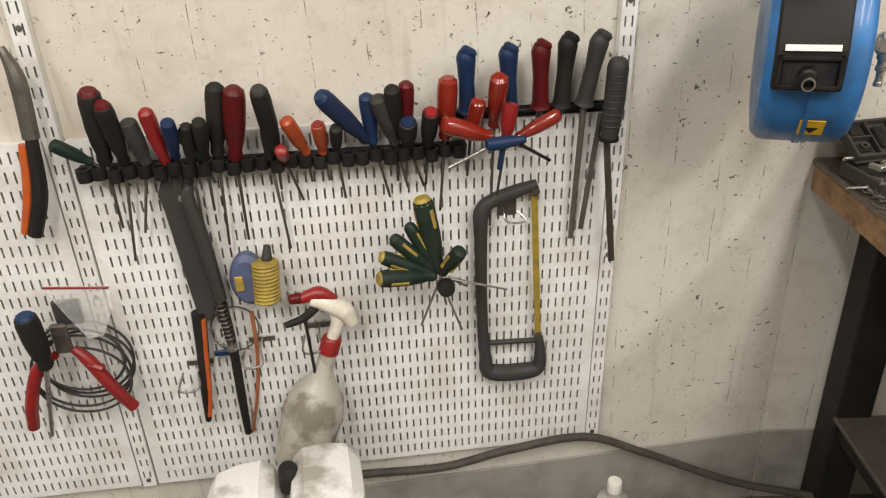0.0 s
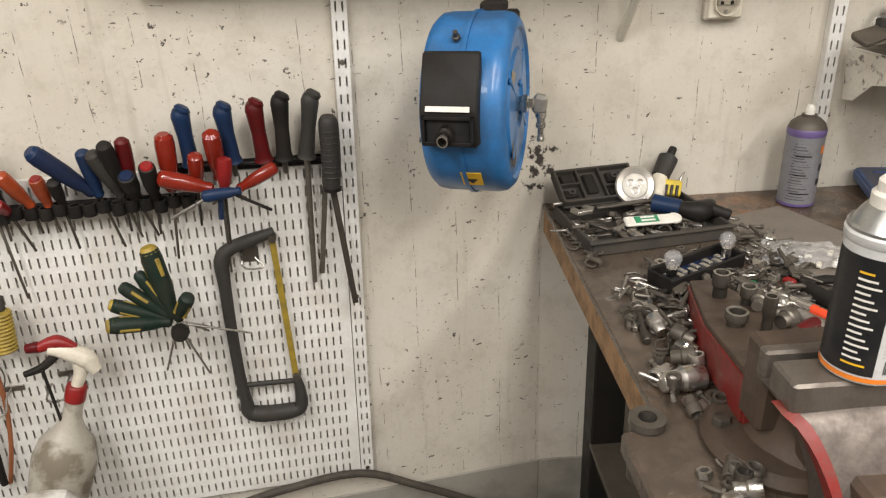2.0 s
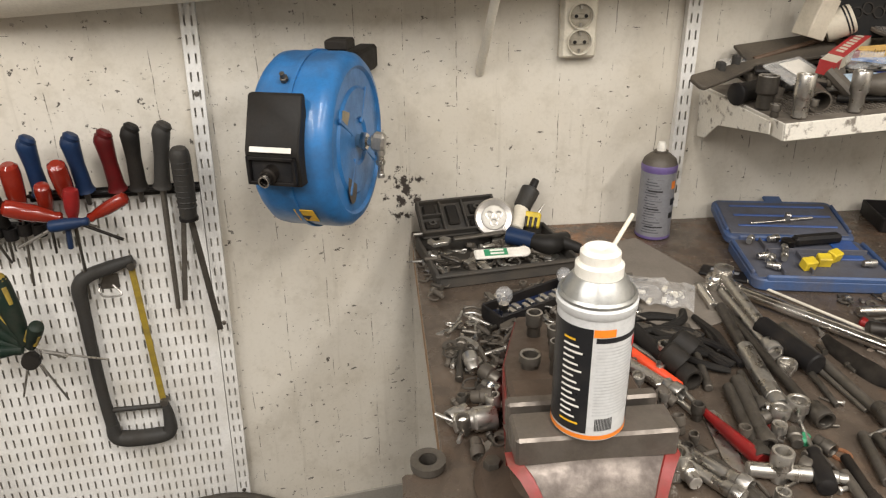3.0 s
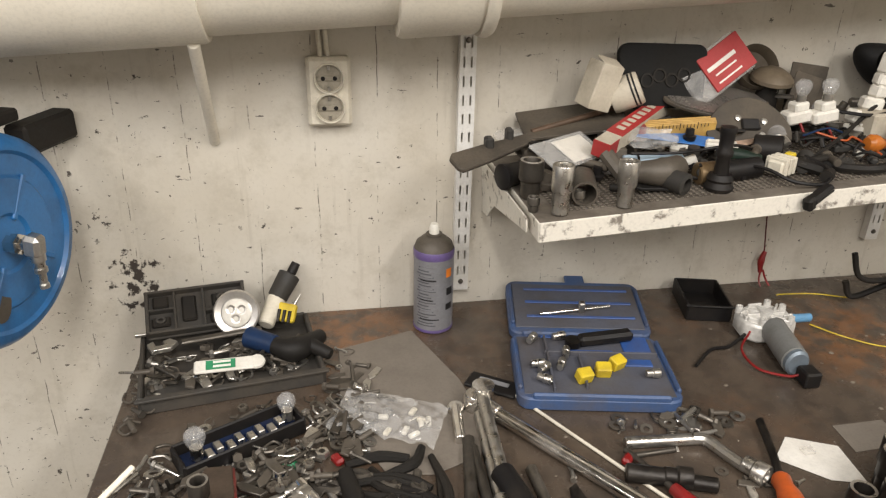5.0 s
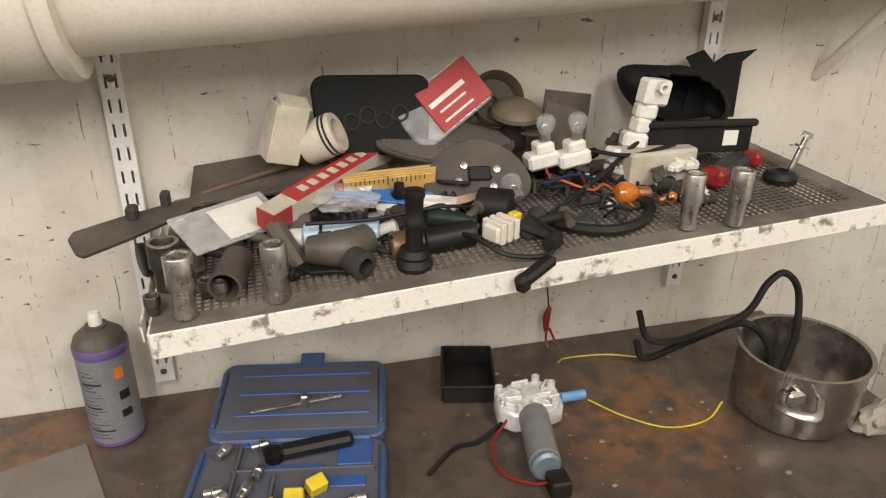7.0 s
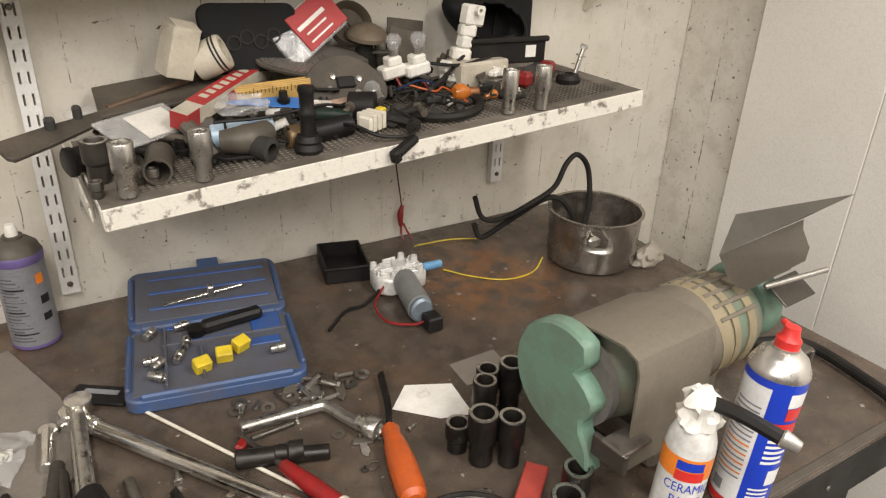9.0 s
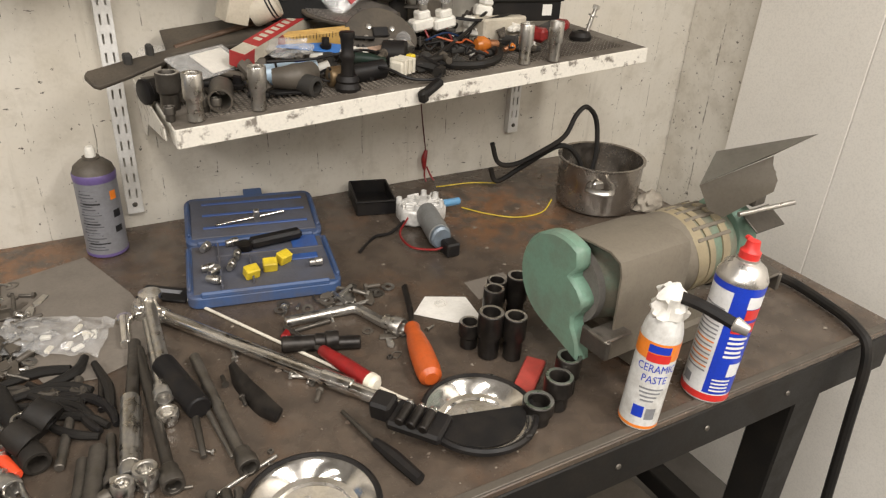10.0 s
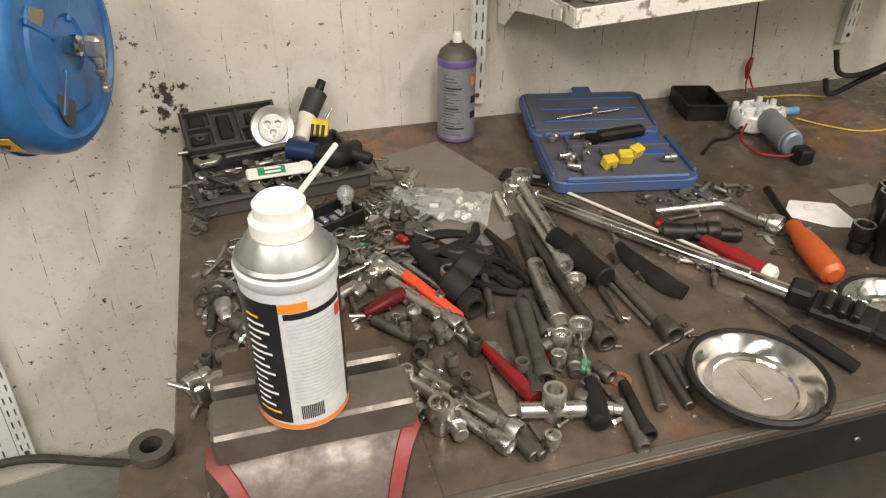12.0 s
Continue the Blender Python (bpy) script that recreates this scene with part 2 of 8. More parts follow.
def glass_material(name, col=(1, 1, 1), rough=0.03, body=0.25):
    m = bpy.data.materials.new(name)
    t, b = nodes_of(m)
    b.inputs["Base Color"].default_value = rgb(col)
    b.inputs["Roughness"].default_value = rough
    clear = t.nodes.new("ShaderNodeBsdfTransparent")
    clear.inputs[0].default_value = rgb(col)
    mix = t.nodes.new("ShaderNodeMixShader")
    v = shared_coords(t)
    t.links.new(math_node(t, "ADD", math_node(t, "MULTIPLY", noise_node(t, 70, 3, 0.6, v), 0.3), body - 0.1), mix.inputs[0])
    t.links.new(clear.outputs[0], mix.inputs[1])
    t.links.new(b.outputs[0], mix.inputs[2])
    t.links.new(mix.outputs[0], t.nodes["Material Output"].inputs[0])
    b.inputs["Specular IOR Level"].default_value = 0.8
    return m


DIRT = (0.045, 0.034, 0.026)
paint_wall = wall_material("painted_concrete", (0.62, 0.58, 0.505), smudge=(0.405, -0.005, 0.985))
paint_right = wall_material("painted_concrete_right", (0.66, 0.62, 0.545), boards=0.21, chips=0.66)
smooth_white = mat("smooth_white_board", (0.82, 0.78, 0.71), 0.45, amount=0.2, dirt=(0.55, 0.50, 0.43), scale=4, bump=0.03)
grey_dado = mat("grey_dado_paint", (0.32, 0.30, 0.26), 0.6, amount=0.5, scale=7, dirt=(0.06, 0.05, 0.04), bump=0.2)
floor_mat = mat("oily_concrete_floor", (0.10, 0.09, 0.078), 0.55, amount=0.6, scale=5, dirt=(0.05, 0.042, 0.035), bump=0.3)
# tones of the unseen walls and ceiling, kept dark so bounce leaves shadows deep
unseen_wall_tone = mat("unseen_wall_dark_grey", (0.17, 0.155, 0.135), 0.7, amount=0.3, scale=4, dirt=(0.12, 0.11, 0.09))
ceil_mat = mat("unseen_ceiling_tone", (0.22, 0.205, 0.185), 0.8, amount=0.15, scale=3)
white_steel = mat("white_lacquered_steel", (0.76, 0.745, 0.71), 0.34, amount=0.5, scale=9, dirt=(0.42, 0.38, 0.31), bump=0.04)
white_chipped = mat("chipped_white_steel", (0.70, 0.66, 0.58), 0.42, amount=0.85, scale=44, dirt=(0.10, 0.075, 0.055), edge=(0.57, 0.66), bump=0.1)
dusty_steel = mat("oily_dusty_steel", (0.102, 0.087, 0.069), 0.5, 0.25, amount=0.6, scale=18, dirt=(0.054, 0.042, 0.031))
bench_top = bench_material()
bench_wood = mat("worn_bench_edge_wood", (0.30, 0.165, 0.07), 0.55, amount=0.8, scale=22, dirt=(0.07, 0.045, 0.028), bump=0.3)
black_steel = mat("black_painted_steel", (0.013, 0.012, 0.011), 0.42, amount=0.5, scale=16, dirt=(0.024, 0.019, 0.014), bump=0.1)
steel = mat("bare_steel", (0.60, 0.57, 0.52), 0.28, 1.0, amount=0.38, scale=60, dirt=DIRT, bump=0.06, spread=0.22)
dull_steel = mat("dull_tool_steel", (0.225, 0.203, 0.173), 0.42, 0.9, amount=0.6, scale=45, dirt=DIRT, bump=0.12, spread=0.6)
chrome = mat("polished_steel", (0.72, 0.69, 0.64), 0.12, 1.0, amount=0.3, scale=25, dirt=(0.2, 0.16, 0.12), bump=0.02)
black_plastic = mat("black_plastic", (0.011, 0.010, 0.010), 0.42, amount=0.45, scale=25, dirt=(0.030, 0.024, 0.018), bump=0.1)
dusty_black = mat("dusty_black_plastic", (0.014, 0.0125, 0.011), 0.55, amount=0.7, scale=14, dirt=(0.026, 0.021, 0.016), bump=0.15)
grey_plastic = mat("grey_plastic", (0.04, 0.038, 0.035), 0.5, amount=0.5, scale=25, dirt=(0.04, 0.033, 0.025))
impact_black = mat("oxidised_black_steel", (0.021, 0.018, 0.016), 0.35, 0.6, amount=0.4, scale=40, dirt=(0.050, 0.040, 0.030))
blue_paint = mat("blue_enamel", (0.022, 0.155, 0.40), 0.34, amount=0.6, scale=14, dirt=(0.03, 0.055, 0.10), bump=0.06, coat=0.2)
red_paint = mat("red_vise_paint", (0.20, 0.015, 0.012), 0.45, amount=0.75, scale=24, dirt=(0.10, 0.055, 0.04))
vise_top = mat("dusty_vise_iron", (0.085, 0.058, 0.040), 0.5, 0.2, amount=0.6, scale=25, dirt=(0.040, 0.028, 0.020))
jaw_steel = mat("worn_jaw_steel", (0.20, 0.175, 0.15), 0.42, 0.8, amount=0.85, scale=26, dirt=(0.065, 0.050, 0.037))
red_plastic = mat("red_plastic", (0.27, 0.012, 0.012), 0.33, amount=0.45, scale=30, dirt=(0.072, 0.012, 0.009), spread=0.25)
dark_red = mat("dark_red_plastic", (0.096, 0.007, 0.008), 0.35, amount=0.4, scale=30, dirt=(0.030, 0.012, 0.009))
orange_plastic = mat("orange_plastic", (0.480, 0.088, 0.016), 0.35, amount=0.35, scale=30, dirt=(0.140, 0.049, 0.021))
amber_red = mat("amber_red_handle", (0.225, 0.018, 0.008), 0.18, amount=0.3, scale=20, dirt=(0.120, 0.012, 0.006), coat=0.4)
blue_plastic = mat("blue_plastic", (0.010, 0.027, 0.074), 0.4, amount=0.35, scale=25, dirt=(0.025, 0.025, 0.035))
case_blue = mat("dusty_blue_case", (0.044, 0.084, 0.192), 0.5, amount=0.7, scale=18, dirt=(0.091, 0.081, 0.077))
case_inner = mat("dusty_blue_case_inside", (0.090, 0.094, 0.116), 0.55, amount=0.75, scale=12, dirt=(0.084, 0.070, 0.059))
navy = mat("dark_blue_rubber", (0.011, 0.021, 0.059), 0.45, amount=0.45, scale=25, dirt=(0.030, 0.026, 0.025))
green_plastic = mat("dark_green_plastic", (0.010, 0.022, 0.015), 0.45, amount=0.7, scale=25, dirt=(0.030, 0.030, 0.022))
yellow_plastic = mat("yellow_plastic", (0.68, 0.50, 0.03), 0.4, amount=0.45, scale=30, dirt=(0.2, 0.13, 0.03))
yellow_rubber = mat("grimy_yellow_rubber", (0.36, 0.25, 0.035), 0.5, amount=0.7, scale=30, dirt=(0.12, 0.085, 0.03))
grinder_green = mat("hammered_green_enamel", (0.14, 0.24, 0.175), 0.45, amount=0.6, scale=22, dirt=(0.12, 0.11, 0.085), bump=0.3)
grinder_dust = mat("dust_covered_iron", (0.155, 0.132, 0.10), 0.6, 0.1, amount=0.5, scale=12, dirt=(0.10, 0.085, 0.062))
tape_tan = mat("brown_packing_tape", (0.25, 0.205, 0.125), 0.35, amount=0.5, scale=18, dirt=(0.14, 0.105, 0.07))
bottle_plastic = mat("grimy_translucent_bottle", (0.40, 0.37, 0.31), 0.35, amount=0.9, scale=16, dirt=(0.15, 0.125, 0.085), edge=(0.44, 0.60), bump=0.05)
jerry_white = mat("dirty_white_canister", (0.66, 0.64, 0.60), 0.38, amount=0.85, scale=11, dirt=(0.22, 0.19, 0.145), edge=(0.46, 0.62), bump=0.05)
white_plastic = mat("white_plastic", (0.74, 0.71, 0.64), 0.35, amount=0.3, scale=25, dirt=(0.35, 0.30, 0.23))
cream_plastic = mat("yellowed_white_plastic", (0.70, 0.65, 0.54), 0.35, amount=0.3, scale=30, dirt=(0.3, 0.24, 0.17))
paper_white = mat("smudged_white_paper", (0.76, 0.73, 0.67), 0.7, amount=0.25, scale=30, dirt=(0.42, 0.38, 0.32))
grey_label = mat("grey_can_label", (0.22, 0.22, 0.235), 0.4, 0.1, amount=0.3, scale=30, dirt=(0.12, 0.11, 0.10))
purple_ring = mat("purple_can_ring", (0.13, 0.09, 0.24), 0.35, amount=0.3, scale=30, dirt=(0.1, 0.07, 0.12))
can_steel = mat("can_tinplate", (0.62, 0.59, 0.55), 0.28, 0.9, amount=0.35, scale=20, dirt=(0.3, 0.27, 0.23))
label_white = mat("white_can_label", (0.72, 0.72, 0.71), 0.35, amount=0.22, scale=20, dirt=(0.45, 0.42, 0.38))
can_white = mat("worn_white_can_print", (0.56, 0.56, 0.55), 0.4, amount=0.3, scale=26, dirt=(0.40, 0.38, 0.35))
label_black = mat("black_can_label", (0.016, 0.016, 0.017), 0.3, amount=0.25, scale=25, dirt=(0.07, 0.06, 0.05))
label_orange = mat("orange_print", (0.80, 0.22, 0.02), 0.35, amount=0.2, scale=25, dirt=(0.4, 0.15, 0.06))
label_blue = mat("blue_print", (0.012, 0.045, 0.46), 0.3, amount=0.2, scale=20, dirt=(0.02, 0.03, 0.2))
label_red = mat("red_print", (0.62, 0.03, 0.025), 0.35, amount=0.2, scale=25, dirt=(0.3, 0.04, 0.03))
print_pale = mat("pale_grey_print", (0.48, 0.48, 0.48), 0.45, amount=0.2, scale=40)
tray_grey = mat("dusty_grey_tray", (0.050, 0.046, 0.041), 0.55, amount=0.6, scale=18, dirt=(0.085, 0.070, 0.054))
print_line = mat("dark_grey_print", (0.11, 0.11, 0.12), 0.45, amount=0.2, scale=40)
matt_black = mat("matt_black_plastic", (0.007, 0.007, 0.007), 0.7, amount=0.35, scale=14, dirt=(0.02, 0.017, 0.013), bump=0.1)
print_grey = mat("grey_print", (0.23, 0.23, 0.24), 0.45, amount=0.2, scale=40)
print_green = mat("green_print", (0.03, 0.24, 0.11), 0.45, amount=0.2, scale=40)
print_yellow = mat("yellow_print", (0.85, 0.50, 0.02), 0.4, amount=0.3, scale=30)
brown_card = mat("grey_brown_card", (0.18, 0.155, 0.128), 0.7, amount=0.45, scale=14, dirt=(0.12, 0.1, 0.08))
rubber = mat("black_rubber_hose", (0.013, 0.012, 0.011), 0.5, amount=0.6, scale=20, dirt=(0.03, 0.024, 0.018))
copper = mat("copper_washer", (0.55, 0.26, 0.14), 0.35, 0.9, amount=0.4, scale=50)
wood_yellow = mat("yellow_folding_rule_wood", (0.55, 0.34, 0.09), 0.45, amount=0.45, scale=30, dirt=(0.24, 0.13, 0.05))
box_red = mat("red_printed_carton", (0.36, 0.022, 0.022), 0.55, amount=0.3, scale=25, dirt=(0.2, 0.05, 0.04))
box_white = mat("dirty_white_carton", (0.50, 0.45, 0.36), 0.6, amount=0.5, scale=20, dirt=(0.28, 0.23, 0.17))
clear_bag = glass_material("clear_plastic_film", (0.95, 0.94, 0.92), 0.10, 0.17)
bulb_glass = glass_material("bulb_glass", (0.97, 0.97, 0.97), 0.04, 0.10)
mirror_glass = mat("dusty_mirror_glass", (0.22, 0.20, 0.18), 0.25, 0.6, amount=0.6, scale=8, dirt=(0.13, 0.11, 0.085), bump=0.02)
aluminium = mat("cast_aluminium", (0.74, 0.72, 0.68), 0.42, 0.25, amount=0.5, scale=50, dirt=(0.2, 0.18, 0.15), bump=0.3)
amber = mat("amber_bulb", (0.55, 0.16, 0.02), 0.15, amount=0.2, scale=30, coat=0.5)
saw_yellow = mat("yellow_saw_blade", (0.34, 0.24, 0.03), 0.45, 0.2, amount=0.6, scale=40, dirt=(0.12, 0.085, 0.03))
skin_pipe = mat("painted_duct", (0.70, 0.65, 0.55), 0.5, amount=0.3, scale=6, dirt=(0.45, 0.40, 0.31), bump=0.05)
dusty_plate = mat("dusty_brown_black_plastic", (0.060, 0.051, 0.041), 0.5, amount=0.7, scale=12, dirt=(0.115, 0.095, 0.072), edge=(0.40, 0.60))

# ---- the room ----
MW = T((0.42, 0, 0)) @ R(radians(9), 4, "Z")  # the tool wall turns 9 degrees at the bench's end
M1 = MW @ T((-0.036, 0, -0.016)) @ R(0.034, 4, "Y") @ D((0.985, 1, 1.015, 1))  # boards and tools hang a little out of plumb


def fixed(name, bm, material, label, m=None):
    return solo(name, bm, material, label, name.split("_")[0], m, kind="structure")


fixed("floor", box(5.6, 4.6, 0.1, at=(0, -1.6, -0.05)), floor_mat, "oil-stained grey concrete workshop floor")
# unseen ceiling, added to close the room and hold back bounce light
fixed("ceiling", box(5.6, 4.6, 0.1, at=(0, -1.6, 2.75)), ceil_mat, "unseen dark ceiling added to limit bounce light")
fixed("wall_tools", box(2.9, 0.15, 2.7, at=(-1.45, 0.075, 1.35)), paint_wall, "stained cream concrete wall behind the tool board", MW)
fixed("wall_bench", box(2.15, 0.15, 2.7, at=(1.495, 0.075, 1.35)), paint_wall, "stained cream concrete wall behind the workbench")
fixed("wall_right", box(0.15, 3.5, 2.7, at=(2.487, -1.752, 1.35)), paint_right, "rough cream concrete side wall")
# unseen rear and left walls, added; their dark tone lowers the bounce light
fixed("wall_rear", box(5.3, 0.15, 2.7, at=(-0.05, -3.58, 1.35)), unseen_wall_tone, "unseen dark grey rear wall added to limit bounce light")
fixed("wall_left", box(0.15, 3.2, 2.7, at=(-2.58, -1.9, 1.35)), unseen_wall_tone, "unseen dark grey left wall added to limit bounce light")
fixed("trim_board", box(0.014, 0.30, 2.7, 0.002, at=(2.404, -0.360, 1.35)), smooth_white, "smooth white board fixed on the side wall")
fixed("trim_board", box(0.014, 1.9, 2.7, 0.001, at=(2.404, -1.4615, 1.35)), smooth_white, "smooth white board fixed on the side wall")
fixed("baseboard", box(2.88, 0.006, 0.215, 0.001, at=(-1.44, -0.003, 0.1075)), grey_dado, "grey painted band along the foot of the wall", MW)
fixed("baseboard", box(1.98, 0.006, 0.215, 0.001, at=(1.415, -0.003, 0.1075)), grey_dado, "grey painted band along the foot of the wall")

# slotted shelf rails
for name, m, x, z0, z1, where in (("rail", M1, -0.405, 0.28, 2.2, "beside the tool board"), ("rail", M1, -1.385, 0.28, 2.2, "between two tool boards"),
                                  ("rail", T((0, 0, 0)), 0.985, 0.935, 2.2, "above the bench carrying the shelf"), ("rail", T((0, 0, 0)), 1.852, 0.99, 2.2, "carrying the far end of the shelf")):
    rail = thing("wall_rail", "white slotted steel shelf rail " + where, "rail", m @ T((x, -0.018, 0)), "slotted shelf rails")
    n = int((z1 - z0) / 0.032) - 1
    part("slotted_face", perforated(-0.0135, 0.0135, z0, z1, 2, n, 0.0032, 0.0175, 0.0125, 0.032), white_steel, rail)
    part("side_flange", box(0.0015, 0.016, z1 - z0, at=(-0.0135, 0.0085, (z0 + z1) / 2)), white_steel, rail)
    part("side_flange", box(0.0015, 0.016, z1 - z0, at=(0.0135, 0.0085, (z0 + z1) / 2)), white_steel, rail)
    for zs in (z0 + 0.018, z0 + 0.46, z0 + 0.93):
        part("screw", moved(lathe([(0, 0.004), (0.0035, 0.0035), (0.005, 0.0005), (0.005, 0)], 12), T((0, -0.0005, zs)) @ R(radians(90), 4, "X")), dull_steel, rail)

# slotted tool boards
for x0, x1 in ((-1.366, -0.422), (-2.35, -1.404)):
    board = thing("tool_board", "white slotted steel tool board fixed on the wall", "tool board", M1 @ T((0, -0.016, 0)), "slotted tool boards")
    part("slotted_sheet", perforated(x0, x1, 0.283, 1.03, int((x1 - x0 - 0.02) / 0.0152), 22, 0.0036, 0.0205, 0.0152, 0.0335), white_steel, board)
    for z in (0.283, 1.03):
        part("folded_edge", box(x1 - x0, 0.0155, 0.002, at=((x0 + x1) / 2, 0.0078, z)), white_steel, board)
    for x in (x0, x1):
        part("folded_edge", box(0.002, 0.0155, 0.745, at=(x, 0.0078, 0.6565)), white_steel, board)

# ---- the workbench ----
bench = thing("workbench", "oil-stained steel workbench with a worn wooden edge and black frame", "workbench")
part("worktop", box(1.65, 0.885, 0.012, 0.002, at=(1.245, -0.4445, 0.894)), bench_top, bench, "oily dark brown worktop")
part("core_board", box(1.63, 0.87, 0.05, 0.002, at=(1.245, -0.4405, 0.8625)), bench_wood, bench, "worn brown wooden board")
part("end_strip", box(0.008, 0.80, 0.05, 0.002, at=(0.425, -0.41, 0.8625)), bench_wood, bench, "scuffed bare wood edge")
part("front_rail", box(1.65, 0.008, 0.075, 0.002, at=(1.245, -0.8835, 0.8495)), black_steel, bench, "black steel angle with worn edge")
part("front_lip", box(1.65, 0.012, 0.004, 0.001, at=(1.245, -0.880, 0.9015)), dusty_steel, bench, "worn bare steel lip")
part("end_rail", box(0.008, 0.87, 0.06, 0.002, at=(2.066, -0.44, 0.856)), black_steel, bench)
for x in (0.560, 1.97):
    for y in (-0.07, -0.80):
        part("leg", box(0.075, 0.075, 0.83, 0.004, at=(x, y, 0.4225)), black_steel, bench)
for x in (0.560, 1.97):
    part("cross_bar", box(0.05, 0.66, 0.05, 0.003, at=(x, -0.435, 0.30)), black_steel, bench)
part("lower_shelf", box(1.36, 0.60, 0.012, 0.002, at=(1.2, -0.40, 0.332)), dusty_steel, bench, "dusty lower shelf")
for x in (0.95, 1.40):
    part("under_beam", box(0.05, 0.80, 0.05, 0.003, at=(x, -0.44, 0.80)), black_steel, bench)
for x in (0.75, 1.15, 1.30, 1.45, 1.62, 1.80):
    part("rivet", moved(lathe([(0, 0.003), (0.004, 0.002), (0.005, 0)], 10), T((x, -0.888, 0.85)) @ R(radians(90), 4, "X")), dull_steel, bench)
plate = thing("vise_mount", "thick oily steel plate bolted to the bench corner", "plate")
part("plate", box(0.30, 0.20, 0.03, 0.004, at=(0.52, -0.85, 0.888)), bench_top, plate)
part("edge_angle", box(0.30, 0.012, 0.07, 0.003, at=(0.52, -0.945, 0.855)), dusty_steel, plate)

# ---- the shelf, hung with a slight slope ----
SH = T((1.027, -0.016, 1.193)) @ R(radians(-3.83), 4, "Y")
shelf = thing("wall_shelf", "white chipped steel shelf with a perforated dusty top", "shelf", SH)
part("perforated_top", moved(perforated(0.0, 0.915, 0.0, 0.305, 90, 25, 0.0062, 0.0062, 0.0094, 0.0094, 0.4575, 0.160), R(radians(90), 4, "X")), mat("dusty_shelf_sheet", (0.19, 0.165, 0.135), 0.55, 0.1, amount=0.75, scale=11, dirt=(0.075, 0.060, 0.046), edge=(0.40, 0.60)), shelf, "dusty perforated sheet")
part("front_lip", box(0.915, 0.003, 0.03, 0.001, at=(0.4575, -0.3065, -0.0145)), white_chipped, shelf, "chipped white front lip")
part("side_lip", box(0.003, 0.305, 0.03, 0.001, at=(0.0, -0.1525, -0.0145)), white_chipped, shelf)
part("side_lip", box(0.003, 0.305, 0.03, 0.001, at=(0.915, -0.1525, -0.0145)), white_chipped, shelf)
for x in (-0.012, 0.825):
    br = prism([(0, 0), (-0.28, 0), (-0.28, -0.022), (-0.09, -0.055), (-0.035, -0.095), (0, -0.10)], 0.003, 0.0006)
    part("bracket", moved(br, T((x, 0.0, -0.001)) @ R(radians(90), 4, "Z") @ R(radians(90), 4, "X")), white_chipped, shelf, "white chipped bracket")

# ---- duct over the bench ----
duct = thing("ventilation_duct", "cream painted round duct with sleeves above the bench", "duct")
A0, A1 = Vector((-0.30, -0.14, 1.447)), Vector((2.28, -0.14, 1.600))
dv = (A1 - A0)
part("pipe", rod(A0, A1, 0.080, seg=40), skin_pipe, duct)
for s0, s1, r in ((0.20, 0.345, 0.090), (0.444, 0.489, 0.100), (0.489, 0.496, 0.106)):
    a, b = A0 + dv * s0, A0 + dv * s1
    L = (b - a).length
    sl = lathe([(0.079, 0), (r * 0.97, 0), (r, 0.006), (r, L - 0.006), (r * 0.97, L), (0.079, L)], 32)
    part("sleeve", moved(sl, T(a) @ dv.to_track_quat("Z", "Y").to_matrix().to_4x4()), skin_pipe, duct)
part("stay", rod((0.575, -0.166, 1.414), (0.566, 0.001, 1.231), 0.0085), skin_pipe, duct, "cream painted steel stay")
part("stay", rod((2.079, -0.154, 1.517), (2.073, 0.001, 1.348), 0.0085), skin_pipe, duct, "cream painted steel stay")

# ---- wall socket ----
sock = thing("wall_socket", "yellowed double wall socket on the concrete wall", "socket", T((0.756, 0, 1.314)))
part("back_box", box(0.072, 0.02, 0.112, 0.004, at=(0, -0.010, 0)), cream_plastic, sock)
part("cover_plate", box(0.066, 0.008, 0.106, 0.003, at=(0, -0.0225, 0)), cream_plastic, sock)
# cup floors and inserts get a darker, mottled tone than the cover
cup_tone = mat("darker_socket_cup", (0.34, 0.305, 0.24), 0.5, amount=0.5, scale=60, dirt=(0.10, 0.085, 0.06))
for z in (0.024, -0.024):
    cup = part("outlet", moved(lathe([(0.0245, 0), (0.0245, 0.007), (0.0235, 0.0085), (0.0225, 0.0082), (0.0212, 0.001), (0.0212, 0)], 32), T((0, -0.0264, z)) @ R(radians(90), 4, "X")), cream_plastic, sock)
    part("cup_floor", moved(lathe([(0, 0.001), (0.0204, 0.001), (0.0204, 0)], 28), T((0, -0.0264, z)) @ R(radians(90), 4, "X")), cup_tone, cup, "darker socket cup floor")
    part("insert", box(0.037, 0.003, 0.010, 0.002, at=(0, -0.0285, z)), cup_tone, cup)
    # flat black discs stand in for the shade inside the pin holes
    for x in (-0.0095, 0.0095):
        part("pin_hole_shade", moved(lathe([(0, 0.0006), (0.0036, 0.0006), (0.0036, 0)], 12), T((x, -0.0302, z)) @ R(radians(90), 4, "X")), black_plastic, cup)
    for dz in (-0.0165, 0.0165):
        part("earth_clip", box(0.005, 0.003, 0.007, 0.0005, at=(0, -0.030, z + dz)), steel, cup)
part("cable", tube([(-0.012, -0.01, 0.056), (-0.014, -0.008, 0.09), (-0.018, -0.008, 0.2)], 0.004), cream_plastic, sock)
part("cable", tube([(0.0, -0.01, 0.056), (-0.003, -0.008, 0.09), (-0.006, -0.008, 0.2)], 0.004), cream_plastic, sock)


# ---- tools on the wall board (local frame of that wall: x along it, y out of it is negative) ----
def wall_at(x, z, d):
    return Vector((x, -d, z))


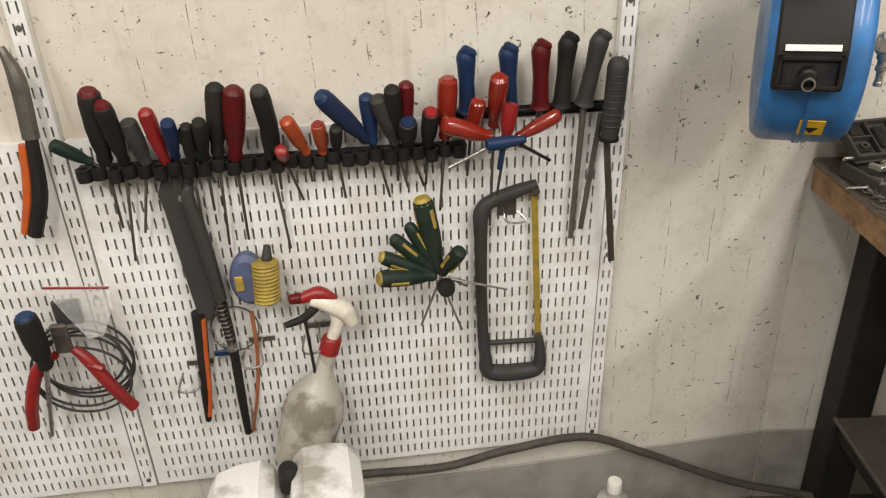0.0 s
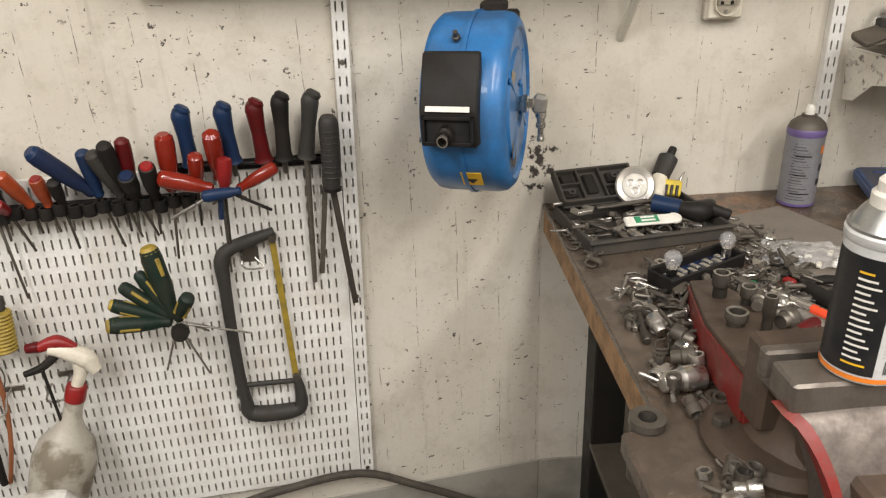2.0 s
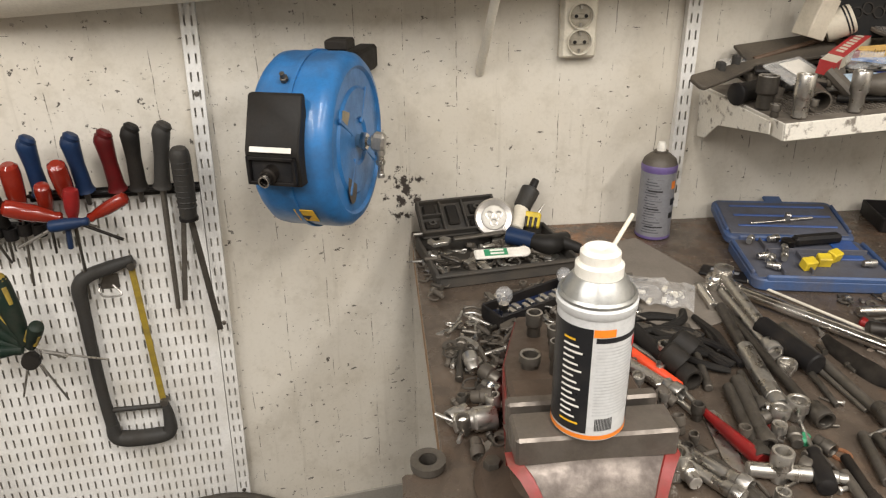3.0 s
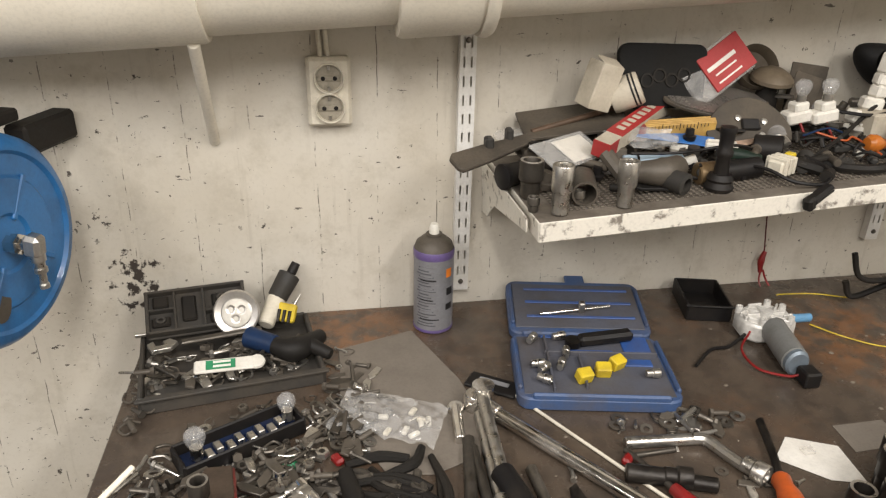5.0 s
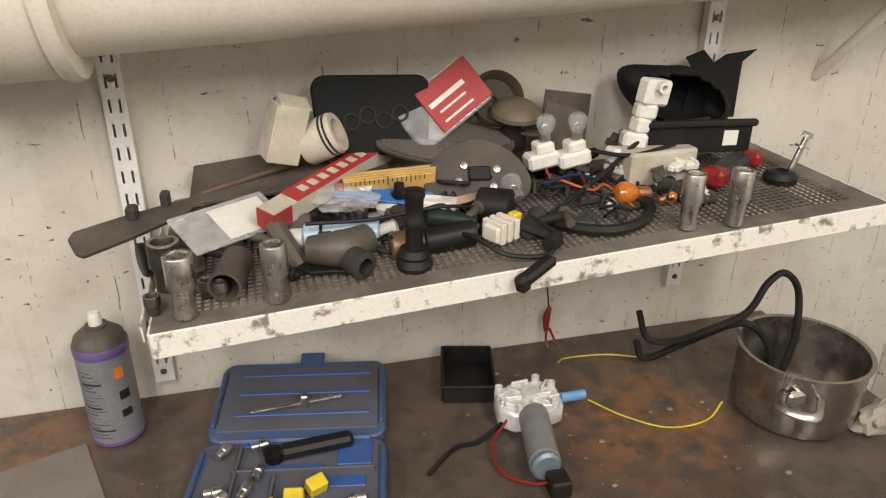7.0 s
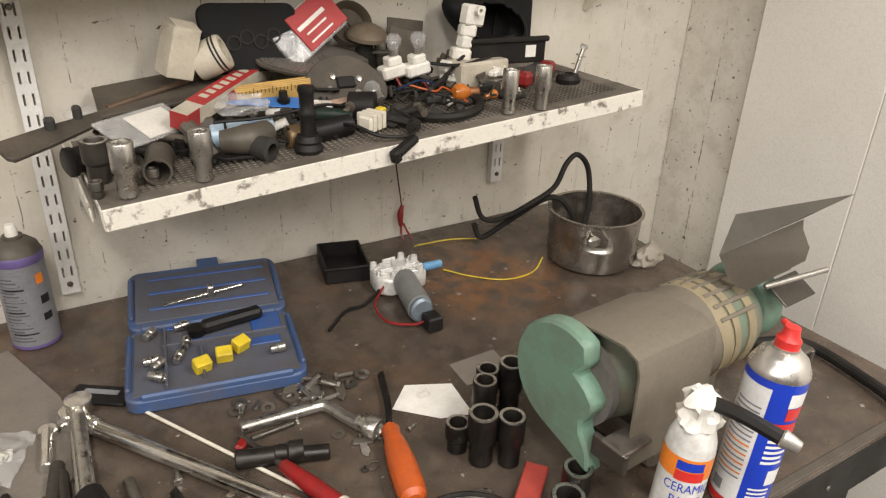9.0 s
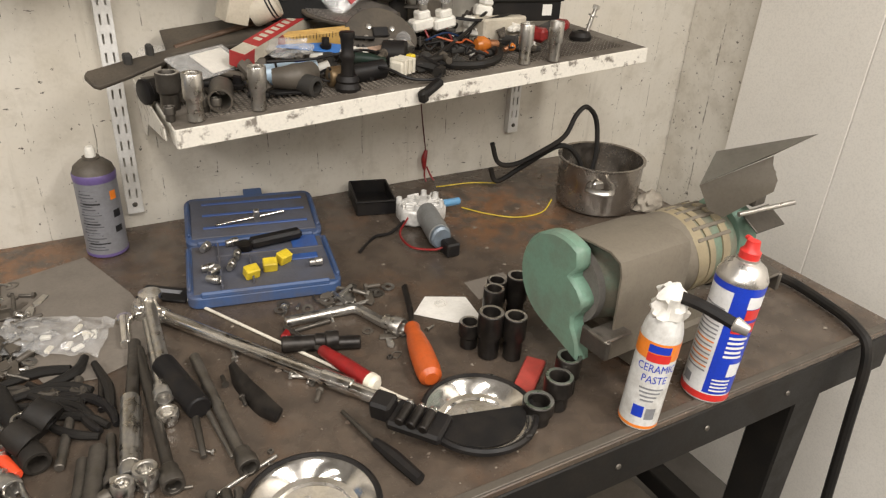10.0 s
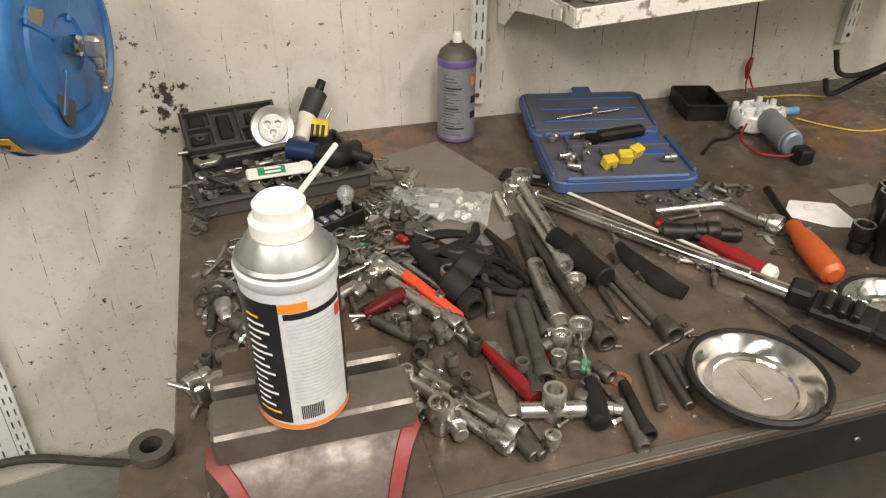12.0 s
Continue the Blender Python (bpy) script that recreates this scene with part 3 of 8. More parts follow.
def handle_shape(a, b, r, seg=14):
    """A gripping handle from its butt a to its collar b."""
    a, b = Vector(a), Vector(b)
    L = (b - a).length
    bm = lathe([(0, 0), (r * 0.55, 0.0005), (r * 0.9, L * 0.05), (r, L * 0.16), (r * 0.97, L * 0.5), (r * 0.82, L * 0.72), (r * 0.62, L * 0.85), (r * 0.7, L * 0.95), (r * 0.5, L), (0, L)], seg)
    bm.transform(T(a) @ (b - a).to_track_quat("Z", "Y").to_matrix().to_4x4())
    return bm


def screwdriver(top, base, tip, r, handle, label, cap=None, blade=None, group="screwdrivers in the rack", m=None, stripe=None, rb=0.003):
    d = thing("screwdriver", label, "screwdriver", M1 if m is None else m, group)
    h = part("handle", handle_shape(top, base, r), handle, d)
    top, base = Vector(top), Vector(base)
    ax = (base - top).normalized()
    if cap:
        part("end_cap", rod(top - ax * 0.0008, top + ax * 0.012, r * 0.72, r * 0.93), cap, h)
    if stripe:
        side = ax.orthogonal().normalized()
        for k in range(3):
            q = R(2.1 * k + 0.6, 3, ax) @ side
            part("grip_inlay", rod(top + ax * 0.02 + q * r * 0.72, top + ax * 0.055 + q * r * 0.68, r * 0.33), stripe, h)
    if tip is not None:
        part("blade", rod(base - ax * 0.004, tip, rb, rb * 0.8, 8), blade or dull_steel, d)
    return d


worn_orange = mat("worn_orange_handle", (0.34, 0.055, 0.015), 0.3, amount=0.5, scale=30, dirt=(0.10, 0.03, 0.015))
BLK, RED, DRD, ORG, AMB, BLU, NVY, GRN = dusty_black, red_plastic, dark_red, worn_orange, amber_red, blue_plastic, navy, green_plastic
#        top x, z, base x, z, tip x, z, radius, handle, cap, words
drivers = [
    (-1.364, 1.046, -1.318, 1.003, -1.27, 0.955, 0.0115, GRN, None, "dark green"),
    (-1.283, 1.128, -1.297, 1.001, -1.30, 0.88, 0.0185, BLK, DRD, "large grimy black"),
    (-1.264, 1.110, -1.267, 0.998, -1.293, 0.816, 0.0150, BLK, DRD, "black and red-ended"),
    (-1.241, 1.076, -1.232, 0.995, -1.265, 0.868, 0.0150, grey_plastic, None, "dark grey"),
    (-1.207, 1.094, -1.201, 0.993, -1.205, 0.93, 0.0130, RED, None, "bright red"),
    (-1.173, 1.078, -1.184, 1.001, -1.185, 0.94, 0.0120, BLU, None, "blue"),
    (-1.170, 1.060, -1.142, 0.998, -1.13, 0.95, 0.0110, GRN, white_plastic, "green and white-ended"),
    (-1.149, 1.067, -1.161, 0.990, -1.164, 0.842, 0.0110, BLK, None, "small black"),
    (-1.126, 1.076, -1.137, 0.997, -1.14, 0.90, 0.0120, BLK, None, "small black"),
    (-1.096, 1.124, -1.116, 1.001, -1.125, 0.833, 0.0165, BLK, None, "large black"),
    (-1.066, 1.120, -1.088, 0.993, -1.09, 0.84, 0.0185, DRD, None, "large dark red"),
    (-1.028, 1.120, -1.018, 0.998, -1.02, 0.93, 0.0160, BLK, grey_plastic, "grey-ended black"),
    (-1.022, 1.080, -1.031, 0.989, -1.018, 0.816, 0.0140, BLK, DRD, "black"),
    (-0.994, 1.066, -0.968, 0.994, -0.965, 0.94, 0.0130, ORG, None, "translucent orange"),
    (-1.006, 1.020, -1.006, 0.985, -0.984, 0.907, 0.0110, RED, None, "stubby red"),
    (-0.944, 1.052, -0.940, 0.993, -0.935, 0.94, 0.0125, ORG, RED, "orange and red"),
    (-0.914, 1.048, -0.918, 0.995, -0.910, 0.905, 0.0110, BLK, None, "thin black"),
    (-0.935, 1.104, -0.863, 1.010, -0.84, 0.97, 0.0165, NVY, BLU, "large navy blue"),
    (-0.862, 1.094, -0.854, 1.004, -0.831, 0.901, 0.0135, BLU, None, "blue"),
    (-0.845, 1.093, -0.816, 1.001, -0.798, 0.917, 0.0150, grey_plastic, None, "dark grey"),
    (-0.820, 1.110, -0.815, 1.010, -0.815, 0.93, 0.0140, BLK, None, "black"),
    (-0.795, 1.110, -0.798, 1.010, -0.80, 0.93, 0.0140, DRD, None, "dark red"),
    (-0.796, 1.050, -0.795, 0.998, -0.769, 0.917, 0.0165, BLK, navy, "stubby blue-ended black"),
    (-0.758, 1.068, -0.761, 0.995, -0.765, 0.92, 0.0150, BLK, RED, "black and red"),
    (-0.726, 1.114, -0.730, 1.005, -0.741, 0.868, 0.0175, AMB, None, "translucent red"),
    (-0.677, 1.078, -0.686, 1.001, -0.69, 0.93, 0.0140, AMB, None, "translucent dark red"),
    (-0.645, 1.118, -0.644, 1.020, -0.648, 0.83, 0.0165, AMB, None, "translucent red"),
]
for i, (tx, tz, bx, bz, px, pz, r, hm, cap, words) in enumerate(drivers):
    d0 = 0.062 + 0.012 * (i % 3)
    screwdriver(wall_at(tx, tz, d0 + 0.012), wall_at(bx, bz, 0.048), wall_at(px, pz, 0.036), r, hm, words + " handled screwdriver standing in the wall rack", cap)
screwdriver(wall_at(-0.742, 1.048, 0.105), wall_at(-0.655, 1.014, 0.085), wall_at(-0.60, 0.99, 0.075), 0.0160, AMB, "translucent red screwdriver lying across the rack", group="screwdrivers across the rack")
screwdriver(wall_at(-0.540, 1.050, 0.095), wall_at(-0.612, 1.010, 0.085), wall_at(-0.66, 0.985, 0.08), 0.0125, AMB, "translucent red screwdriver lying across the rack", group="screwdrivers across the rack")
screwdriver(wall_at(-0.627, 1.075, 0.105), wall_at(-0.634, 1.012, 0.10), wall_at(-0.64, 0.90, 0.06), 0.0135, RED, "pinkish red screwdriver behind the blue key", group="screwdrivers across the rack")
tkey = thing("tee_key", "blue tee-handled hex key hooked on the rack", "hex key", M1)
part("grip", handle_shape(wall_at(-0.672, 1.012, 0.118), wall_at(-0.604, 1.018, 0.118), 0.011), blue_plastic, tkey)
part("hex_bar", rod(wall_at(-0.66, 1.010, 0.115), wall_at(-0.731, 0.971, 0.10), 0.003), steel, tkey, "bright steel bar")
part("hex_bar", rod(wall_at(-0.615, 1.010, 0.115), wall_at(-0.556, 0.972, 0.10), 0.003), impact_black, tkey)
part("hex_bar", rod(wall_at(-0.641, 1.010, 0.115), wall_at(-0.645, 0.965, 0.105), 0.005), blue_plastic, tkey)

rack = thing("tool_rack", "black plastic screwdriver rack on the tool board", "rack", M1)
part("bar", box(0.66, 0.02, 0.014, 0.003, at=(-1.02, -0.03, 0.985)), black_plastic, rack)
for i in range(27):
    part("holder", moved(lathe([(0.0085, 0), (0.0115, 0), (0.0125, 0.008), (0.0125, 0.022), (0.0085, 0.022), (0.0085, 0)], 12), T((-1.335 + i * 0.0242, -0.05, 0.972 + 0.004 * math.sin(i * 2.3)))), black_plastic, rack)
rack2 = thing("tool_rack", "black wire rack holding chisel and file handles", "rack", M1)
part("bar", rod(wall_at(-0.72, 1.040, 0.03), wall_at(-0.42, 1.040, 0.03), 0.004), black_plastic, rack2)
part("back_plate", box(0.30, 0.003, 0.02, 0.001, at=(-0.57, -0.0195, 1.036)), black_plastic, rack2)


def chisel(tx, tz, bx, bz, material, words, tip=None, r=0.0145):
    c = thing("wood_chisel", words, "chisel", M1, "handles in the wire rack")
    a, b = wall_at(tx, tz, 0.066), wall_at(bx, bz, 0.045)
    h = part("handle", tube([a, a + (b - a) * 0.12, a + (b - a) * 0.5, a + (b - a) * 0.9, b], r, 12, 4, [r * 0.8, r * 1.15, r * 0.92, r, r * 1.25]), material, c)
    part("end_knob", moved(lathe([(0, 0.006), (r * 0.7, 0.005), (r, 0), (r * 0.9, -0.006)], 12), T(a + Vector((0.006, 0, 0))) @ R(0.5, 4, "Y")), material, h)
    t2 = tip or (bx, bz - 0.03)
    part("blade", rod(b, wall_at(t2[0], t2[1], 0.032), 0.006, 0.005), dull_steel, c)


chisel(-0.695, 1.152, -0.690, 1.050, blue_plastic, "blue plastic tool handle in the wire rack")
chisel(-0.625, 1.154, -0.617, 1.050, blue_plastic, "blue plastic tool handle in the wire rack")
chisel(-0.570, 1.157, -0.562, 1.049, dark_red, "dark red tool handle in the wire rack")
chisel(-0.524, 1.166, -0.525, 1.049, dusty_black, "dark brown tool handle in the wire rack")
chisel(-0.469, 1.167, -0.484, 1.049, grey_plastic, "dark grey tool handle in the wire rack", (-0.489, 0.79))
big = thing("file", "long flat file with a ribbed black handle", "file", M1)
fh = part("handle", tube([wall_at(-0.442, 1.130, 0.085), wall_at(-0.442, 1.115, 0.083), wall_at(-0.441, 1.05, 0.075), wall_at(-0.442, 0.995, 0.068)], 0.018, 14, 5, [0.013, 0.0185, 0.018, 0.0155]), grey_plastic, big)
for k in range(9):
    part("rib", moved(ring(0.0168, 0.0018, 14, 6), T(wall_at(-0.4415, 1.105 - 0.011 * k, 0.0825 - 0.0015 * k))), grey_plastic, fh)
part("collar", moved(lathe([(0, 0), (0.018, 0), (0.018, 0.006), (0, 0.006)], 14), T(wall_at(-0.442, 0.989, 0.067))), black_plastic, big)
part("blade", moved(box(0.012, 0.004, 0.25, 0.001), T(wall_at(-0.426, 0.868, 0.053)) @ R(radians(-7), 4, "Y")), dull_steel, big)
f2 = thing("file", "narrow rusty flat file hanging at the board's end", "file", M1)
part("blade", moved(box(0.010, 0.004, 0.19, 0.001), T(wall_at(-0.463, 0.905, 0.04)) @ R(radians(6), 4, "Y")), dull_steel, f2)
part("tang", rod(wall_at(-0.455, 0.995, 0.045), wall_at(-0.452, 1.03, 0.045), 0.005), dull_steel, f2)

# hacksaw
saw = thing("hacksaw", "dark grey hacksaw with a yellow blade on the tool board", "hacksaw", M1)
part("frame", tube([wall_at(-0.560, 0.905, 0.035), wall_at(-0.60, 0.893, 0.035), wall_at(-0.645, 0.878, 0.035), wall_at(-0.664, 0.855, 0.035), wall_at(-0.665, 0.80, 0.035), wall_at(-0.664, 0.70, 0.035), wall_at(-0.661, 0.60, 0.035), wall_at(-0.655, 0.53, 0.035)], 0.0105, 12, 5, [0.009, 0.013, 0.013, 0.0155, 0.0125, 0.0115, 0.0115, 0.013]), grey_plastic, saw)
part("grip", tube([wall_at(-0.655, 0.54, 0.036), wall_at(-0.652, 0.508, 0.036), wall_at(-0.628, 0.497, 0.036), wall_at(-0.57, 0.495, 0.036), wall_at(-0.543, 0.503, 0.036), wall_at(-0.540, 0.54, 0.036), wall_at(-0.544, 0.575, 0.036)], 0.015, 12, 5, [0.013, 0.016, 0.018, 0.018, 0.015, 0.012, 0.008]), grey_plastic, saw)
part("grip_bar", rod(wall_at(-0.655, 0.572, 0.035), wall_at(-0.545, 0.568, 0.035), 0.0055), grey_plastic, saw)
part("blade", moved(box(0.0125, 0.002, 0.325, 0.0005), T(wall_at(-0.5555, 0.735, 0.035)) @ R(radians(-3.4), 4, "Y")), saw_yellow, saw, "yellow saw blade")
for x, z in ((-0.564, 0.893), (-0.545, 0.578)):
    part("blade_pin", moved(lathe([(0, 0.01), (0.008, 0.009), (0.009, 0), (0.009, -0.01)], 12), T(wall_at(x, z, 0.035)) @ R(radians(90), 4, "X")), dull_steel, saw)
hook = thing("board_hook", "bent steel wire hook on the tool board", "hook", M1, "hooks on the tool board")
part("wire", tube([wall_at(-0.625, 0.865, 0.018), wall_at(-0.625, 0.86, 0.05), wall_at(-0.618, 0.845, 0.06), wall_at(-0.585, 0.845, 0.06), wall_at(-0.60, 0.862, 0.05)], 0.002), steel, hook)
part("plate", box(0.036, 0.003, 0.03, 0.001, at=(-0.612, -0.0185, 0.856)), dull_steel, hook)
for x, z in ((-1.225, 0.58), (-1.10, 0.62), (-0.985, 0.64)):
    h2 = thing("board_hook", "bent steel wire hook on the tool board", "hook", M1, "hooks on the tool board")
    part("wire", tube([wall_at(x, z, 0.017), wall_at(x, z - 0.004, 0.05), wall_at(x + 0.005, z - 0.014, 0.085), wall_at(x - 0.03, z - 0.016, 0.085), wall_at(x - 0.028, z, 0.05)], 0.0022), steel, h2)
    part("plate", box(0.05, 0.003, 0.012, 0.001, at=(x, -0.0182, z)), dull_steel, h2)

# pipe wrench
pw = thing("pipe_wrench", "large dark grey pipe wrench with orange-edged handle", "wrench", M1)
part("jaw_body", moved(prism([(-0.032, 0.0), (-0.038, 0.03), (-0.026, 0.058), (0.004, 0.072), (0.03, 0.066), (0.034, 0.052), (0.006, 0.045), (0.012, 0.02), (0.022, -0.06), (0.032, -0.17), (0.012, -0.22), (-0.012, -0.225), (-0.022, -0.12)], 0.016, 0.002), T(wall_at(-1.192, 0.905, 0.024)) @ R(radians(90), 4, "X")), grey_plastic, pw, "dark grey forged jaw")
part("inner_jaw", tube([wall_at(-1.170, 0.952, 0.048), wall_at(-1.178, 0.93, 0.048), wall_at(-1.168, 0.86, 0.048), wall_at(-1.160, 0.78, 0.048), wall_at(-1.155, 0.73, 0.048)], 0.01, 8, 4, [0.007, 0.012, 0.013, 0.012, 0.01]), grey_plastic, pw)
part("pivot", moved(lathe([(0, 0.003), (0.006, 0.002), (0.007, 0)], 14), T(wall_at(-1.190, 0.927, 0.041)) @ R(radians(90), 4, "X")), steel, pw)
h1 = part("handle", tube([wall_at(-1.205, 0.70, 0.034), wall_at(-1.212, 0.62, 0.034), wall_at(-1.222, 0.52, 0.034), wall_at(-1.230, 0.45, 0.034)], 0.01, 10, 4, [0.014, 0.012, 0.011, 0.006]), dusty_black, pw)
part("edge_stripe", tube([wall_at(-1.196, 0.69, 0.044), wall_at(-1.204, 0.62, 0.043), wall_at(-1.214, 0.52, 0.042), wall_at(-1.224, 0.465, 0.04)], 0.0045, 8), orange_plastic, h1, "orange edge")
part("handle", tube([wall_at(-1.158, 0.72, 0.045), wall_at(-1.153, 0.62, 0.04), wall_at(-1.155, 0.50, 0.038), wall_at(-1.156, 0.41, 0.036)], 0.009, 10, 4, [0.011, 0.009, 0.009, 0.007]), dusty_black, pw)
part("screw_rod", rod(wall_at(-1.160, 0.735, 0.05), wall_at(-1.152, 0.63, 0.05), 0.0055), dull_steel, pw)
for k in range(9):
    part("spring_coil", moved(ring(0.0085, 0.0013, 12, 6), T(wall_at(-1.159 + 0.0007 * k, 0.722 - 0.009 * k, 0.05))), dull_steel, pw)
part("adjusting_nut", moved(lathe([(0, 0), (0.011, 0.001), (0.012, 0.006), (0.011, 0.011), (0, 0.012)], 14), T(wall_at(-1.152, 0.622, 0.05))), steel, pw)
# wire hanging with a blue strap behind the wrench
strap = thing("wire_ring", "thin steel wire ring hung behind the pipe wrench", "wire", M1)
part("ring", moved(ring(0.045, 0.0016, 28, 6), T(wall_at(-1.145, 0.655, 0.03)) @ R(radians(82), 4, "X")), dull_steel, strap)
part("blue_strap", box(0.045, 0.006, 0.012, 0.002, at=(-1.17, -0.032, 0.605)), blue_plastic, strap, "small blue strap")
strip = thing("flat_strip", "reddish brown flat strip hanging from a hook", "strip", M1)
part("strip", tube([wall_at(-1.105, 0.70, 0.05), wall_at(-1.110, 0.60, 0.035), wall_at(-1.125, 0.50, 0.03), wall_at(-1.148, 0.405, 0.03)], 0.005, 6, 5, None, 0.3), mat("brown_strip", (0.34, 0.12, 0.05), 0.4, amount=0.4), strip)
# yellow and blue twine holder
tw = thing("chalk_reel", "grimy yellow and blue chalk line reel on a hook", "reel", M1)
part("shell", moved(lathe([(0, -0.026), (0.036, -0.024), (0.042, -0.01), (0.042, 0.012), (0.034, 0.024), (0, 0.026)], 20), T(wall_at(-1.098, 0.775, 0.055)) @ D((0.78, 0.8, 1.18, 1)) @ R(radians(90), 4, "X")), mat("blue_grey_plastic", (0.07, 0.09, 0.17), 0.5, amount=0.5), tw)
for k in range(11):
    part("grip_rib", moved(ring(0.0215, 0.0034, 16, 6), T(wall_at(-1.068 + 0.0005 * k, 0.737 + 0.0072 * k, 0.072)) @ D((1, 0.85, 1, 1))), yellow_rubber, tw)
part("grip_core", rod(wall_at(-1.068, 0.733, 0.072), wall_at(-1.062, 0.812, 0.072), 0.020), yellow_rubber, tw)
part("nose", rod(wall_at(-1.060, 0.812, 0.066), wall_at(-1.056, 0.838, 0.06), 0.010, 0.006), grey_plastic, tw)
part("yellow_inlay", box(0.016, 0.004, 0.03, 0.002, at=(-1.112, -0.078, 0.775)), yellow_rubber, tw)

# spray bottle hung by its trigger
sp = thing("spray_bottle", "grimy translucent spray bottle with red and white trigger", "spray bottle", M1 @ T((-0.966, -0.078, 0.626)) @ R(radians(18), 4, "Y") @ R(radians(-4), 4, "X"))
part("bottle", lathe([(0, -0.268), (0.045, -0.266), (0.055, -0.255), (0.058, -0.20), (0.060, -0.14), (0.052, -0.105), (0.030, -0.075), (0.019, -0.05), (0.0165, -0.01), (0.0165, 0.0), (0, 0.0)], 28), bottle_plastic, sp)
part("red_collar", lathe([(0.0165, -0.012), (0.0195, -0.010), (0.0195, 0.018), (0.017, 0.022), (0, 0.022)], 20), red_plastic, sp, "red screw collar")
part("neck", tube([(0, 0, 0.02), (0.003, 0, 0.05), (0.0, 0, 0.075)], 0.013, 12, 5, [0.011, 0.013, 0.017]), cream_plastic, sp)
part("head", tube([(0.03, -0.004, 0.06), (0.008, -0.004, 0.082), (-0.03, -0.006, 0.092), (-0.058, -0.008, 0.094)], 0.015, 12, 5, [0.012, 0.019, 0.016, 0.012]), cream_plastic, sp)
part("red_shell", tube([(-0.012, -0.004, 0.101), (-0.045, -0.006, 0.108), (-0.074, -0.008, 0.092)], 0.012, 12, 5, [0.008, 0.014, 0.010]), red_plastic, sp, "red trigger shell")
part("nozzle", rod((-0.074, -0.008, 0.094), (-0.095, -0.009, 0.086), 0.011, 0.009), dark_red, sp)
part("trigger", tube([(-0.042, -0.008, 0.085), (-0.062, -0.010, 0.055), (-0.09, -0.010, 0.035)], 0.008, 10, 5, [0.009, 0.008, 0.006]), dusty_black, sp, "dark trigger lever")
lever = thing("thin_rod", "thin dark rod hanging below the trigger", "rod", M1)
part("bar", rod(wall_at(-1.003, 0.70, 0.10), wall_at(-0.998, 0.575, 0.09), 0.003), dusty_black, lever)

# green and yellow screwdriver bundle
gy = [(-0.780, 0.922, 0.10, 0.019), (-0.806, 0.876, 0.10, 0.012), (-0.836, 0.858, 0.11, 0.013), (-0.858, 0.828, 0.12, 0.0135), (-0.865, 0.796, 0.14, 0.016), (-0.718, 0.838, 0.14, 0.014)]
tips = [(-0.740, 0.70), (-0.711, 0.642), (-0.70, 0.735), (-0.665, 0.732), (-0.624, 0.721), (-0.789, 0.66)]
for (x, z, d, r), (px, pz) in zip(gy, tips):
    b = Vector(wall_at(-0.752 + (x + 0.75) * 0.08, 0.772 + (z - 0.77) * 0.08, 0.105))
    screwdriver(wall_at(x, z, d), b, wall_at(px, pz, 0.085), r, green_plastic, "dark green screwdriver with yellow inlays in a bundle", yellow_rubber if x < -0.85 or r > 0.018 else None, steel, "green screwdrivers in a bundle", stripe=yellow_rubber, rb=0.0026)
hub = solo("rubber_ring", moved(lathe([(0, 0), (0.014, 0.001), (0.017, 0.008), (0.015, 0.02), (0, 0.022)], 18), T(wall_at(-0.745, 0.762, 0.118)) @ R(radians(90), 4, "X")), dusty_black, "black rubber ring round the green screwdrivers", "ring", M1)

# left end of the board
pl = thing("pliers", "red-handled pliers hung over a wire coil", "pliers", M1)
part("grip", tube([wall_at(-1.425, 0.672, 0.075), wall_at(-1.405, 0.645, 0.075), wall_at(-1.378, 0.585, 0.075), wall_at(-1.350, 0.528, 0.07)], 0.01, 10, 5, [0.007, 0.012, 0.012, 0.011]), red_plastic, pl, "red plastic grip")
part("guard", moved(box(0.034, 0.018, 0.012, 0.004), T(wall_at(-1.395, 0.634, 0.078)) @ R(radians(30), 4, "Y")), red_plastic, pl)
part("grip", tube([wall_at(-1.46, 0.66, 0.07), wall_at(-1.50, 0.63, 0.07), wall_at(-1.53, 0.56, 0.07), wall_at(-1.545, 0.50, 0.065)], 0.01, 10, 5, [0.007, 0.012, 0.012, 0.011]), red_plastic, pl, "red plastic grip")
part("jaw", moved(box(0.03, 0.012, 0.06, 0.004), T(wall_at(-1.442, 0.692, 0.07))), dull_steel, pl)
coil = thing("wire_coil", "coil of grey steel wire hung on the tool board", "wire coil", M1)
for k, (r, dx, dz) in enumerate(((0.088, 0, 0), (0.082, 0.006, -0.012), (0.090, -0.008, -0.022), (0.078, 0.0, 0.008), (0.086, -0.004, -0.034))):
    part("wire_turn", moved(ring(r, 0.0028, 40, 6), T(wall_at(-1.428 + dx, 0.625 + dz, 0.035 + 0.006 * k)) @ R(radians(84 + 2 * k), 4, "X") @ D((1, 0.86, 1, 1))), grey_plastic, coil)
bag = thing("zip_bag", "clear zip bag with red seal hung on the board", "bag", M1)
part("film", prism([(-1.452, 0.792), (-1.34, 0.782), (-1.345, 0.74), (-1.372, 0.685), (-1.40, 0.68), (-1.43, 0.74)], 0.006), clear_bag, bag, "", R(radians(90), 4, "X") @ T((0, 0, 0.055)))
part("seal", moved(box(0.11, 0.004, 0.004, 0.001), T(wall_at(-1.396, 0.786, 0.062)) @ R(radians(5), 4, "Y")), red_plastic, bag, "red zip seal")
part("sponge", box(0.05, 0.012, 0.05, 0.004, at=(-1.425, -0.052, 0.735)), grey_plastic, bag)
